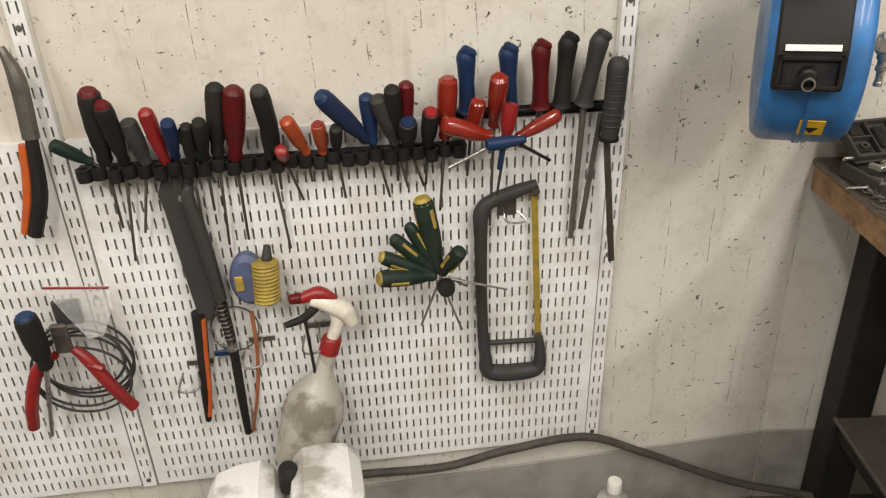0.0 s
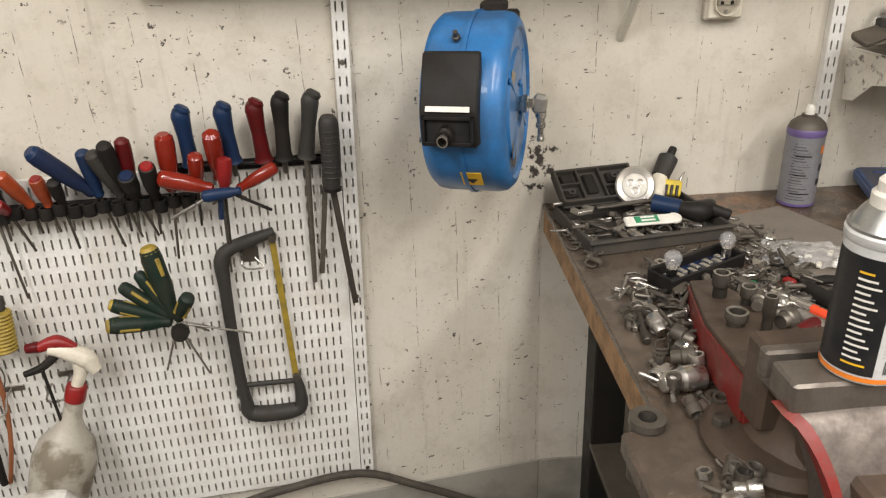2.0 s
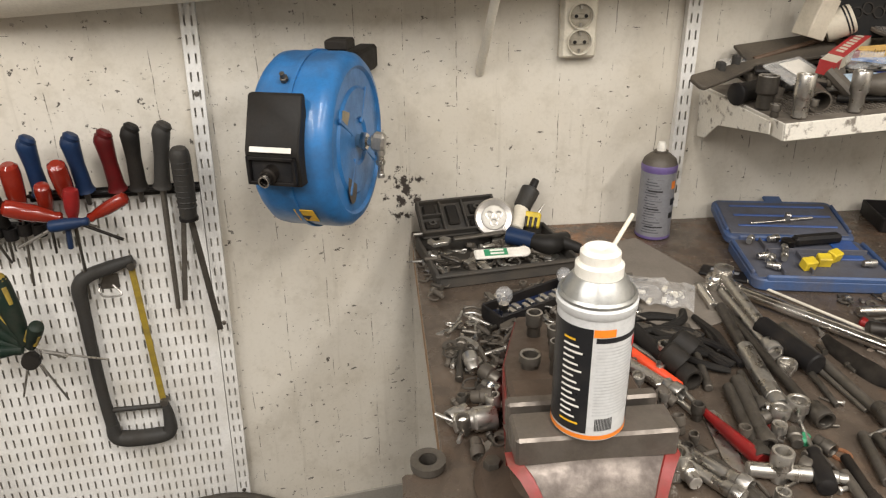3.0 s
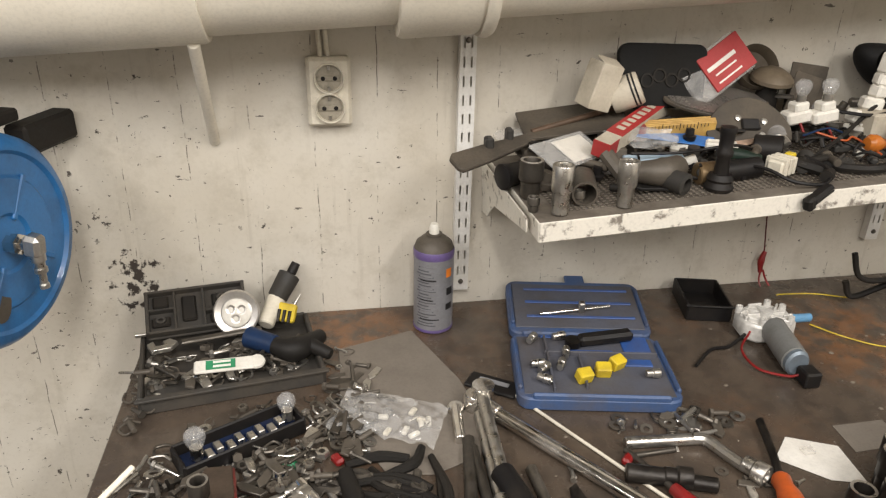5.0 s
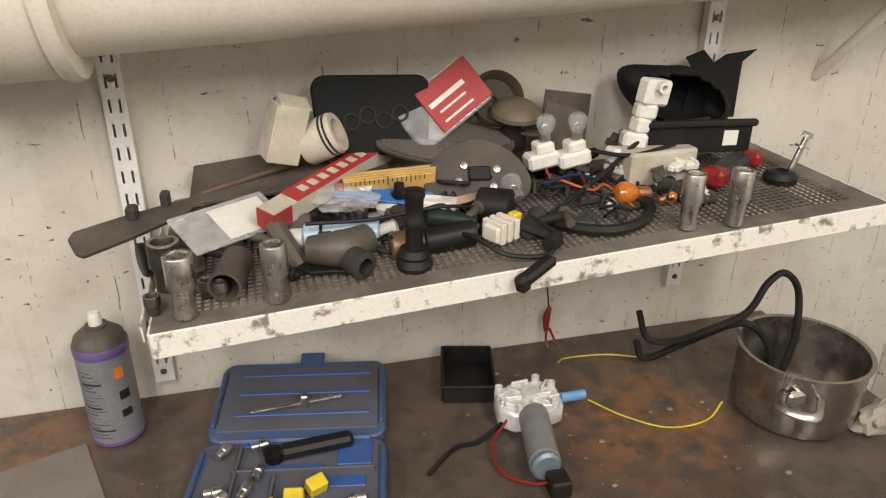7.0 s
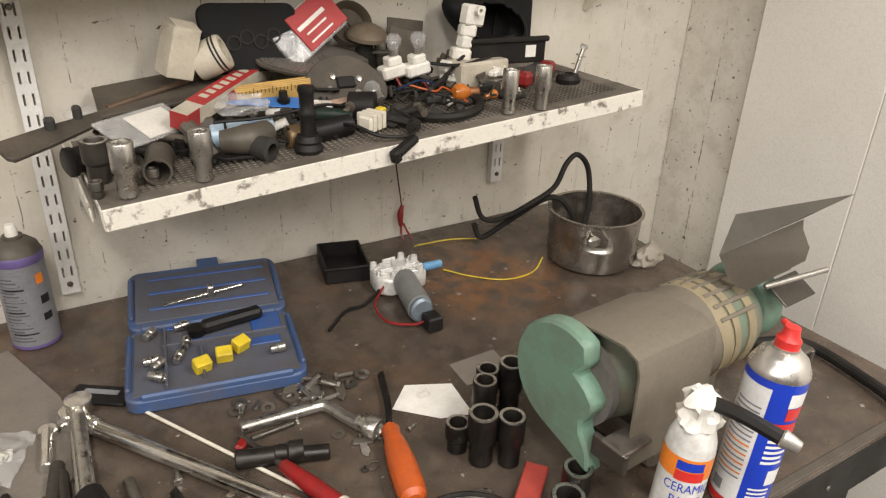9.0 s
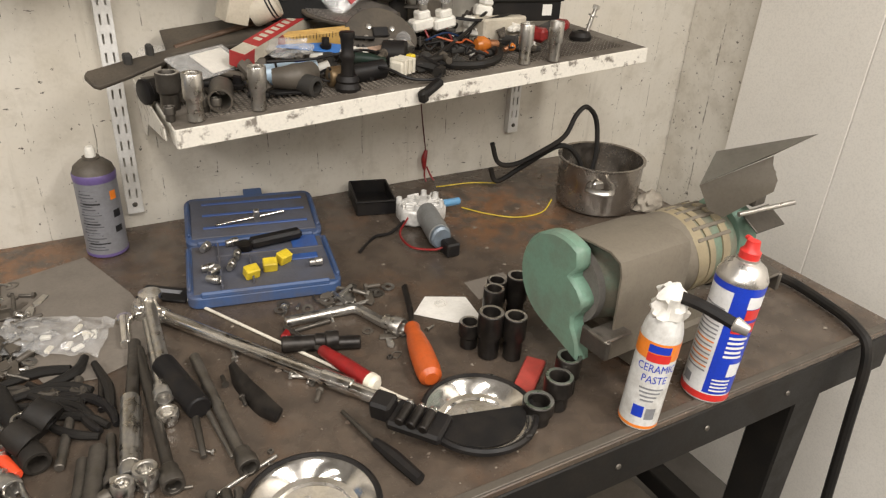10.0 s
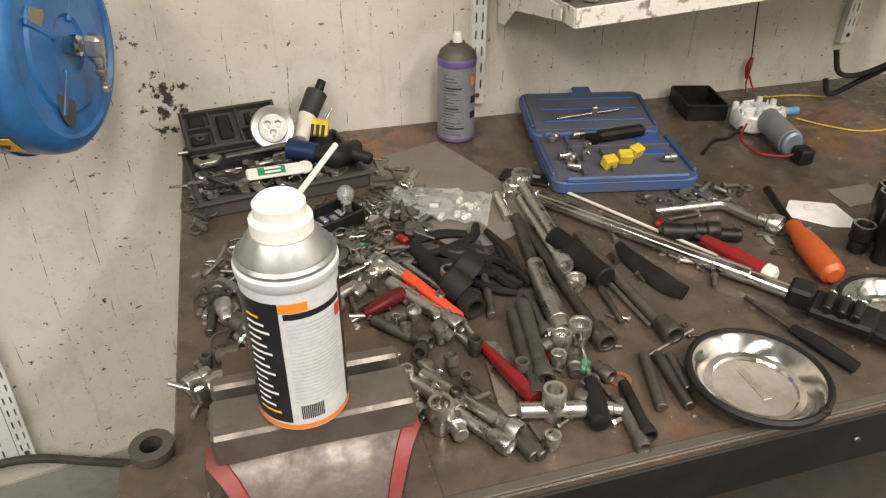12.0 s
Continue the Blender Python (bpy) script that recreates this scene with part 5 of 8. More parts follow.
CM = T((1.167, -0.188, BZ)) @ R(radians(-11), 4, "Z") @ D((0.925, 0.96, 1, 1))
case = thing("socket_case", "dusty blue plastic socket case lying open on the bench", "tool case", CM)
base = part("base_shell", slab(0.272, 0.195, 0.022, 0.022, (0, -0.100, 0.0)), case_blue, case, "blue plastic shell")
part("base_inlay", box(0.250, 0.172, 0.004, 0.001, at=(0, -0.099, 0.0205)), case_inner, case)
for sx, sy, x, y in ((0.226, 0.008, 0, -0.193), (0.226, 0.008, 0, -0.007), (0.008, 0.150, -0.131, -0.1), (0.008, 0.150, 0.131, -0.1)):
    part("rim", box(sx, sy, 0.012, 0.003, at=(x, y, 0.024)), case_blue, case)
for sx, sy, x, y in ((0.07, 0.02, 0.072, -0.092), (0.12, 0.010, -0.02, -0.012), (0.05, 0.05, 0.09, -0.035), (0.09, 0.008, 0.0, -0.06)):
    part("recess", box(sx, sy, 0.003, 0.001, at=(x, y, 0.0232)), mat("case_recess_blue", (0.03, 0.09, 0.30), 0.45, amount=0.35, dirt=(0.09, 0.08, 0.08)), case, "bright blue recess")
for sx, sy, x, y in ((0.004, 0.16, -0.075, -0.1), (0.20, 0.004, 0.02, -0.072), (0.004, 0.09, -0.02, -0.125)):
    part("divider", box(sx, sy, 0.010, 0.001, at=(x, y, 0.0265)), case_inner, case)
LT = T((0, 0, 0.012)) @ R(radians(8), 4, "X") @ T((0, 0, -0.012)) @ D((1, 1.10, 1, 1))
ld = part("lid_shell", slab(0.270, 0.150, 0.018, 0.020, (0, 0.077, 0.003)), case_blue, case, "blue plastic lid", LT)
part("lid_inlay", box(0.246, 0.122, 0.003, 0.001, at=(0, 0.078, 0.0215)), case_inner, case, "", LT)
for y in (0.045, 0.085, 0.122):
    part("lid_rib", box(0.21, 0.006, 0.003, 0.001, at=(0.005, y, 0.0238)), mat("case_rib_blue", (0.03, 0.08, 0.26), 0.45, amount=0.35, dirt=(0.09, 0.08, 0.08)), ld)
for x in (-0.128, 0.128):
    part("lid_rim", box(0.007, 0.106, 0.010, 0.003, at=(x, 0.077, 0.0235)), case_blue, case, "", LT)
part("latch_tab", box(0.040, 0.026, 0.006, 0.002, at=(0.01, 0.160, 0.018)), case_blue, case, "", LT)
tb = thing("tee_bar", "slim steel sliding tee bar lying on the case lid", "bar", CM @ LT)
part("bar", rod((-0.075, 0.045, 0.029), (0.065, 0.072, 0.029), 0.0032), chrome, tb)
part("square_head", box(0.012, 0.012, 0.022, 0.002, at=(0.008, 0.062, 0.033)), steel, tb)
rt = thing("ratchet", "black-gripped ratchet lying in the blue case", "ratchet", CM)
part("grip", moved(box(0.105, 0.024, 0.018, 0.005), T((0.035, -0.032, 0.036)) @ R(radians(14), 4, "Z")), black_plastic, rt)
part("head", moved(lathe([(0, 0), (0.014, 0), (0.015, 0.012), (0, 0.013)], 16), T((-0.025, -0.045, 0.026))), impact_black, rt)
for k, (x, y, a) in enumerate(((0.0, -0.148, 20), (0.035, -0.130, 0), (0.063, -0.108, 35))):
    solo("yellow_plug", box(0.026, 0.020, 0.020, 0.002), yellow_plastic, "yellow plastic plug lying in the blue case", "plug", CM @ T((x - 0.022, y, 0.034)) @ R(radians(a), 4, "Z") @ R(radians(18), 4, "X"), "yellow caps in the case")
for x, y, a in ((-0.105, -0.045, 60), (-0.06, -0.028, 20), (-0.108, -0.115, 10), (-0.095, -0.135, 50), (-0.10, -0.150, -30), (-0.045, -0.09, 80), (0.085, -0.135, 5), (-0.06, -0.125, 70)):
    s = thing("small_socket", "small steel socket in the blue case", "socket", CM @ T((x, y, 0.032)) @ R(radians(a), 4, "Z") @ R(radians(90), 4, "Y"), "sockets in the case")
    part("body", socket_shape(0.0075, 0.024, 14), steel, s)

# open black box, wiper motor, pot
bb = thing("open_box", "small open black plastic box against the wall", "box", T((1.447, -0.088, BZ)) @ R(radians(-14), 4, "Z"))
part("floor_panel", box(0.078, 0.112, 0.003, 0.001, at=(0, 0, 0.0015)), black_plastic, bb)
for sx, sy, x, y in ((0.08, 0.004, 0, -0.055), (0.08, 0.004, 0, 0.055), (0.004, 0.11, -0.04, 0), (0.004, 0.11, 0.04, 0)):
    part("side_wall", box(sx, sy, 0.032, 0.001, at=(x, y, 0.017)), black_plastic, bb)
part("lip", box(0.09, 0.006, 0.003, 0.001, at=(0, -0.058, 0.032)), black_plastic, bb)
mo = thing("wiper_motor", "cast aluminium wiper motor with a grey drum on the bench", "motor", T((1.512, -0.200, BZ)) @ R(radians(-2), 4, "Z") @ D((0.92, 0.85, 1.05, 1)))
gb = part("gearbox", moved(prism([(-0.06, -0.02), (-0.055, 0.03), (-0.02, 0.05), (0.03, 0.048), (0.052, 0.02), (0.045, -0.03), (0.0, -0.045), (-0.04, -0.042)], 0.032, 0.004), T((0, 0, 0.004))), aluminium, mo)
for k in range(8):
    a = k * 0.785
    part("casting_rib", moved(box(0.034, 0.004, 0.006, 0.001), T((-0.004 + 0.022 * math.cos(a), 0.002 + 0.022 * math.sin(a), 0.038)) @ R(a, 4, "Z")), aluminium, gb)
for k, (x, y, w, a) in enumerate(((-0.045, 0.012, 0.022, 0.5), (-0.038, -0.022, 0.026, -0.7), (0.030, 0.026, 0.024, 0.9), (0.034, -0.012, 0.020, 0.2), (-0.008, 0.040, 0.030, 0.1), (0.008, -0.034, 0.030, -0.2), (-0.052, -0.006, 0.014, 1.5))):
    part("casting_web", moved(box(w, 0.0045, 0.010, 0.0012), T((x, y, 0.038)) @ R(a, 4, "Z")), aluminium, gb)
for x, y in ((-0.048, 0.026), (-0.030, -0.034), (0.040, 0.020), (0.020, 0.042), (0.030, -0.030)):
    part("screw_boss", lathe([(0, 0.044), (0.003, 0.044), (0.0035, 0.047), (0.0065, 0.047), (0.0075, 0.034)], 12), aluminium, gb, "", T((x, y, 0)))
part("boss", lathe([(0, 0.036), (0.014, 0.036), (0.013, 0.046), (0, 0.047)], 16), aluminium, gb, "", T((-0.004, 0.002, 0)))
part("drum", rod((-0.01, -0.04, 0.03), (-0.028, -0.15, 0.026), 0.024), mat("grey_drum_paint", (0.22, 0.22, 0.21), 0.4, 0.2, amount=0.4, dirt=(0.10, 0.09, 0.075)), mo, "grey motor drum")
part("drum_end", moved(lathe([(0, 0), (0.018, 0), (0.022, 0.004), (0.022, 0.012), (0, 0.012)], 20), turned_between((-0.0288, -0.162, 0.026), (-0.028, -0.15, 0.026))), mat("pale_blue_grey", (0.20, 0.24, 0.28), 0.4, 0.4, amount=0.4), mo)
part("connector", box(0.03, 0.036, 0.026, 0.003, at=(-0.018, -0.182, 0.014)), black_plastic, mo)
part("shaft_sleeve", rod((0.05, 0.0, 0.028), (0.095, 0.004, 0.026), 0.008), mat("light_blue_sleeve", (0.13, 0.33, 0.55), 0.4, amount=0.3), mo, "light blue sleeve")
part("red_wire", tube([(-0.05, -0.03, 0.022), (-0.085, -0.07, 0.01), (-0.085, -0.13, 0.006), (-0.05, -0.165, 0.008), (-0.03, -0.175, 0.014)], 0.0022), red_plastic, mo, "red wire")
part("black_wire", tube([(-0.05, -0.02, 0.015), (-0.10, -0.05, 0.006), (-0.14, -0.06, 0.008), (-0.19, -0.105, 0.004)], 0.0032), black_plastic, mo, "black wire")
yw = thing("yellow_wire", "thin yellow wire trailing across the bench", "wire")
part("wire", tube([(1.60, -0.10, BZ + 0.02), (1.63, -0.07, BZ + 0.004), (1.70, -0.075, BZ + 0.003), (1.76, -0.10, BZ + 0.003)], 0.0014), yellow_plastic, yw)
part("wire", tube([(1.615, -0.185, BZ + 0.003), (1.65, -0.235, BZ + 0.003), (1.70, -0.275, BZ + 0.003), (1.765, -0.275, BZ + 0.003), (1.80, -0.26, BZ + 0.02)], 0.0014), yellow_plastic, yw)
pot = thing("cooking_pot", "stained steel cooking pot standing at the bench end", "pot", T((1.912, -0.275, BZ)))
part("wall", lathe([(0, 0), (0.078, 0), (0.086, 0.006), (0.089, 0.02), (0.091, 0.105), (0.0955, 0.108), (0.0955, 0.111), (0.089, 0.110), (0.087, 0.02), (0.08, 0.008), (0, 0.006)], 48), mat("stained_pot_steel", (0.34, 0.305, 0.265), 0.2, 0.95, amount=0.6, scale=12, dirt=(0.08, 0.065, 0.05)), pot)
part("handle", tube([(-0.075, -0.055, 0.078), (-0.100, -0.085, 0.080), (-0.072, -0.115, 0.080), (-0.035, -0.085, 0.078)], 0.007, 10, 6, None, 0.6), steel, pot)
part("handle_bracket", box(0.04, 0.012, 0.02, 0.004, at=(-0.058, -0.068, 0.078)), steel, pot)
hz = solo("rubber_hose", tube([(1.685, -0.12, 1.02), (1.70, -0.13, 0.975), (1.735, -0.15, 0.975), (1.78, -0.18, 1.01), (1.82, -0.2, 1.045), (1.845, -0.2, 1.09), (1.872, -0.2, 1.105), (1.905, -0.2, 1.07), (1.905, -0.215, 1.0), (1.885, -0.225, 0.935)], 0.0055, 8, 6), rubber, "thin black rubber hose looping out of the pot", "hose", T((0.03, -0.015, 0)))
hz2 = solo("rubber_hose", tube([(1.70, -0.10, BZ + 0.05), (1.715, -0.11, BZ + 0.02), (1.76, -0.14, BZ + 0.06), (1.82, -0.19, 1.02), (1.86, -0.21, 0.99), (1.87, -0.22, 0.94)], 0.006, 8, 6), rubber, "short black hose bent over the pot's rim", "hose", T((0.03, -0.015, 0)))
rg = bmesh.new()
bmesh.ops.create_icosphere(rg, subdivisions=3, radius=1)
for v in rg.verts:
    v.co = v.co * (1 + 0.35 * noise.noise(v.co * 2.3) + 0.2 * noise.noise(v.co * 6))
    v.co = Vector((v.co.x * 0.045, v.co.y * 0.022, max(0, v.co.z * 0.022 + 0.012)))
solo("crumpled_rag", rg, mat("grimy_rag_cloth", (0.30, 0.265, 0.215), 0.8, amount=0.5, scale=30, dirt=(0.14, 0.12, 0.09)), "crumpled grimy rag beside the pot", "rag", T((2.008, -0.345, BZ)) @ R(0.3, 4, "Z") @ D((0.95, 1, 1.1, 1)))

# bench grinder
gr = thing("bench_grinder", "dusty green bench grinder with taped motor and eye shield", "bench grinder", T((1.612, -0.715, BZ + 0.040)) @ R(radians(4), 4, "Z"))
AXX = R(radians(90), 4, "Y")
part("foot", box(0.17, 0.12, 0.042, 0.006, at=(0.03, 0, -0.019)), grinder_dust, gr)
part("pedestal", box(0.13, 0.085, 0.07, 0.012, at=(0.03, 0, 0.030)), grinder_dust, gr)
part("motor_shell", moved(lathe([(0, -0.135), (0.045, -0.135), (0.058, -0.12), (0.064, -0.09), (0.064, 0.12), (0.056, 0.145), (0.04, 0.16), (0, 0.16)], 40), T((0, 0, 0.105)) @ AXX), mat("dusty_green_shell", (0.12, 0.17, 0.12), 0.55, amount=0.9, scale=14, dirt=(0.15, 0.125, 0.09), edge=(0.36, 0.56)), gr, "green motor shell under thick dust")
for x, w in ((0.055, 0.022), (0.105, 0.016), (0.075, 0.012)):
    part("tape_band", moved(lathe([(0.0635, -w / 2), (0.0665, -w / 2), (0.0668, w / 2), (0.0635, w / 2)], 40), T((x, 0, 0.105)) @ R(0.12 * (x - 0.08) / 0.03, 4, "Y") @ AXX), tape_tan, gr, "brown tape band")
part("cooling_band", moved(lathe([(0.064, -0.028), (0.0656, -0.026), (0.0656, 0.026), (0.064, 0.028)], 40), T((0.03, 0, 0.105)) @ AXX), grinder_dust, gr)
for k in range(7):
    a = radians(40 + 16 * k)
    part("dust_slot", moved(box(0.075, 0.005, 0.006, 0.001), T((0.085, -0.065 * math.cos(a), 0.105 + 0.065 * math.sin(a))) @ R(-a, 4, "X")), grinder_dust, gr)
for s, x, q, th in ((-1, -0.150, 1.02, 0.5), (1, 0.185, 0.80, 1.0)):
    gm = moved(lathe([(0.0, -0.020), (0.05, -0.020), (0.064, -0.017), (0.071, -0.010), (0.073, 0.0), (0.073, 0.015), (0.068, 0.019), (0.02, 0.021), (0.0, 0.021)], 44), T((x, 0.008, 0.108)) @ AXX @ D((q, q, th, 1)))
    if s < 0:
        rim = [(0.008 + 0.075 * math.cos(radians(a)), 0.108 + 0.075 * math.sin(radians(a))) for a in range(118, -75, -12)]
        rim += [(-0.018, 0.022), (-0.056, 0.010), (-0.050, 0.040), (-0.036, 0.060), (-0.034, 0.074), (-0.046, 0.092), (-0.050, 0.106), (-0.036, 0.122), (-0.018, 0.132), (-0.032, 0.150)]
        gm = moved(prism(rim[::-1], 0.026, 0.004), T((-0.172, 0, 0)) @ Matrix(((0, 0, 1, 0), (1, 0, 0, 0), (0, 1, 0, 0), (0, 0, 0, 1))))
    g = part("wheel_guard", gm, grinder_green, gr, "dusty green wheel guard")
    part("grinding_wheel", moved(lathe([(0, -0.012), (0.064, -0.010), (0.064, 0.010), (0, 0.012)], 36), T((x + 0.006, 0.002, 0.106)) @ AXX @ D((q * 0.9, q * 0.9, 0.6, 1))), mat("grinding_stone", (0.13, 0.12, 0.105), 0.9, amount=0.4, bump=0.4), g)
    part("tool_rest", box(0.05, 0.035, 0.006, 0.002, at=(x, -0.085, 0.075)), dull_steel, gr)
    part("rest_arm", box(0.008, 0.05, 0.03, 0.002, at=(x + s * 0.02, -0.08, 0.062)), dull_steel, gr)
# bent dusty sheet over the front of the motor
pts = [(0.045, 0.160), (0.012, 0.178), (-0.02, 0.182), (-0.058, 0.184), (-0.078, 0.176), (-0.084, 0.160), (-0.086, 0.11), (-0.088, 0.03)]
sheet = bmesh.new()
rows_ = [[sheet.verts.new((x, y, z)) for x in (-0.146, -0.10, -0.06, -0.012)] for y, z in pts]
for a, b in zip(rows_, rows_[1:]):
    for i in range(3):
        sheet.faces.new((a[i], a[i + 1], b[i + 1], b[i]))
bmesh.ops.recalc_face_normals(sheet, faces=sheet.faces[:])
bmesh.ops.solidify(sheet, geom=sheet.faces[:], thickness=0.003)
part("front_apron", sheet, grinder_dust, gr, "bent dusty sheet metal apron")
# eye shield on an arm
shield = mat("scratched_shield", (0.27, 0.25, 0.21), 0.35, 0.3, amount=0.6, scale=9, dirt=(0.13, 0.11, 0.085))
GI = gr.matrix_basis.inverted()


def bent_plate(corners, thick=0.0025):
    """A thin sheet through the given corners, with its fold where they leave one plane."""
    bm = bmesh.new()
    vs = [bm.verts.new(GI @ Vector(c)) for c in corners]
    for k in range(1, len(vs) - 1):
        bm.faces.new((vs[0], vs[k], vs[k + 1]))
    bmesh.ops.solidify(bm, geom=bm.faces[:], thickness=thick)
    return bm


part("eye_shield", bent_plate([(1.690, -0.720, 1.156), (1.735, -0.700, 1.196), (1.814, -0.800, 1.246), (1.778, -0.765, 1.207)]), shield, gr, "scratched grey eye shield")
part("shield_fold", bent_plate([(1.690, -0.720, 1.156), (1.699, -0.738, 1.122), (1.718, -0.752, 1.112), (1.768, -0.788, 1.160), (1.773, -0.786, 1.176), (1.776, -0.770, 1.194), (1.778, -0.766, 1.206)]), grinder_dust, gr, "dusty folded shield plate")
part("shield_arm", rod((0.185, -0.02, 0.18), (0.185, -0.055, 0.235), 0.006), dull_steel, gr)
part("shield_bracket", box(0.03, 0.02, 0.045, 0.003, at=(0.200, -0.03, 0.19)), dull_steel, gr)
part("arm_bolt", rod((0.125, -0.055, 0.176), (0.215, -0.085, 0.190), 0.004), steel, gr)
part("spark_plate", moved(box(0.07, 0.04, 0.003, 0.001), T((0.185, -0.060, 0.158)) @ R(radians(30), 4, "X")), dull_steel, gr)

# two service cans at the bench's front edge
pa = thing("spray_can", "white ceramic paste can with orange bands and wrapped nozzle", "spray can", T((1.492, -0.866, BZ)) @ R(radians(4), 4, "Y") @ R(radians(-92), 4, "Z") @ D((1, 1, 1.12, 1)))
pb = part("body", lathe([(0, 0), (0.024, 0), (0.0265, 0.003), (0.0265, 0.125), (0.025, 0.135), (0.020, 0.150), (0.012, 0.160), (0, 0.162)], 36), mat("scuffed_white_label", (0.66, 0.65, 0.62), 0.4, amount=0.6, scale=40, dirt=(0.30, 0.27, 0.23)), pa)
on_can(pb, 0.0265, 0, 360, 0.004, 0.008, label_orange, "band")
on_can(pb, 0.0265, 0, 360, 0.100, 0.123, label_orange, "band")
on_can(pb, 0.0265, -72, -10, 0.110, 0.120, label_blue, "logo_patch", 0.0007)
on_can(pb, 0.0265, -72, -6, 0.098, 0.109, label_red, "logo_patch", 0.0007)
foil = lathe([(0.0, 0.146), (0.018, 0.148), (0.021, 0.152), (0.0225, 0.158), (0.020, 0.163), (0.018, 0.168), (0.0195, 0.173), (0.018, 0.178), (0.012, 0.185), (0.006, 0.189), (0, 0.190)], 26)
for v in foil.verts:
    q = 1 + 0.45 * noise.noise(v.co * 95) + 0.25 * noise.noise(v.co * 210)
    v.co = Vector((v.co.x * q, v.co.y * q, v.co.z + 0.004 * noise.noise(v.co * 130)))
part("wrapping", foil, paper_white, pa, "crumpled white paper round the valve")
part("tape", tube([(0.0, 0, 0.176), (0.035, 0.012, 0.178), (0.075, 0.03, 0.172)], 0.0075, 8, 5), black_plastic, pa, "black taped nozzle tube")
part("nozzle_end", rod((0.073, 0.029, 0.173), (0.09, 0.037, 0.170), 0.009, 0.006), can_steel, pa)


def lettering(words, size, r, ang, z, material, parent, squeeze=1.0):
    """Raised words bent round a can."""
    cu = bpy.data.curves.new("words", "FONT")
    cu.body, cu.size, cu.align_x, cu.extrude, cu.resolution_u = words, size, "CENTER", 0.0, 2
    ob = bpy.data.objects.new("words", cu)
    me = bpy.data.meshes.new_from_object(ob)
    bpy.data.objects.remove(ob)
    bm = bmesh.new()
    bm.from_mesh(me)
    bmesh.ops.subdivide_edges(bm, edges=[e for e in bm.edges if e.calc_length() > size * 0.3], cuts=2)
    for v in bm.verts:
        a = radians(ang) + v.co.x * squeeze / r
        v.co = Vector(((r + 0.0008) * math.cos(a), (r + 0.0008) * math.sin(a), z + v.co.y))
    part("lettering", bm, material, parent)


lettering("CERAMIC", 0.0145, 0.0265, -35, 0.085, label_blue, pb, 0.85)
lettering("PASTE", 0.0145, 0.0265, -35, 0.070, label_blue, pb, 0.85)
for k in range(4):
    on_can(pb, 0.0265, -70 + 4 * k, 0 - 7 * k, 0.060 - 0.0055 * k, 0.0625 - 0.0055 * k, print_grey)
on_can(pb, 0.0265, -72, -40, 0.020, 0.036, label_blue, "picture_patch")
on_can(pb, 0.0265, -34, -5, 0.018, 0.034, print_grey, "picture_patch")
on_can(pb, 0.0265, 45, 200, 0.015, 0.09, box_white, "stain_patch")

lw = thing("spray_can", "blue and white service spray can with a red nozzle", "spray can", T((1.625, -0.862, BZ)) @ R(radians(4.5), 4, "Y") @ R(radians(-113), 4, "Z") @ D((1, 1, 1.07, 1)))
lb = part("body", lathe([(0, 0), (0.031, 0), (0.0335, 0.003), (0.0335, 0.178), (0, 0.178)], 40), label_white, lw)
on_can(lb, 0.0335, -38, 130, 0.016, 0.170, label_blue, "blue_panel")
on_can(lb, 0.0335, 0, 360, 0.004, 0.014, label_red, "band")
on_can(lb, 0.0335, 0, 360, 0.165, 0.174, label_blue, "band", 0.0006)
on_can(lb, 0.0335, -2, 46, 0.146, 0.163, label_white, "logo_patch", 0.0008)
on_can(lb, 0.0335, 0, 46, 0.130, 0.145, label_red, "logo_patch", 0.0008)
on_can(lb, 0.0335, -20, 46, 0.110, 0.126, label_red, "logo_patch", 0.0008)
for k in range(5):
    on_can(lb, 0.0335, -18, 30 - 6 * (k % 2), 0.101 - 0.007 * k, 0.1045 - 0.007 * k, paper_white, "print_bar", 0.0008)
on_can(lb, 0.0335, 4, 40, 0.044, 0.064, label_white, "picture_patch", 0.0008)
for k in range(4):
    on_can(lb, 0.0335, -24, 20, 0.020 + 0.0055 * k, 0.0225 + 0.0055 * k, paper_white, "print_bar", 0.0008)
for k in range(16):
    on_can(lb, 0.0335, -104, -46, 0.045 + 0.0062 * k, 0.0472 + 0.0062 * k, print_grey if k > 8 else label_orange if k % 2 else print_grey, "print_bar", 0.0004)
on_can(lb, 0.0335, -100, -74, 0.020, 0.034, print_grey, "code_patch")
part("dome", lathe([(0.0338, 0.174), (0.0345, 0.177), (0.033, 0.181), (0.027, 0.193), (0.018, 0.199), (0.015, 0.200), (0.015, 0.203), (0, 0.203)], 36), can_steel, lw)
part("red_cap", lathe([(0.0135, 0.200), (0.0138, 0.212), (0.010, 0.216), (0.0085, 0.226), (0, 0.227)], 20), label_red, lw, "red spray nozzle")
part("red_lug", box(0.012, 0.008, 0.006, 0.002, at=(-0.012, 0.0, 0.224)), label_red, lw)

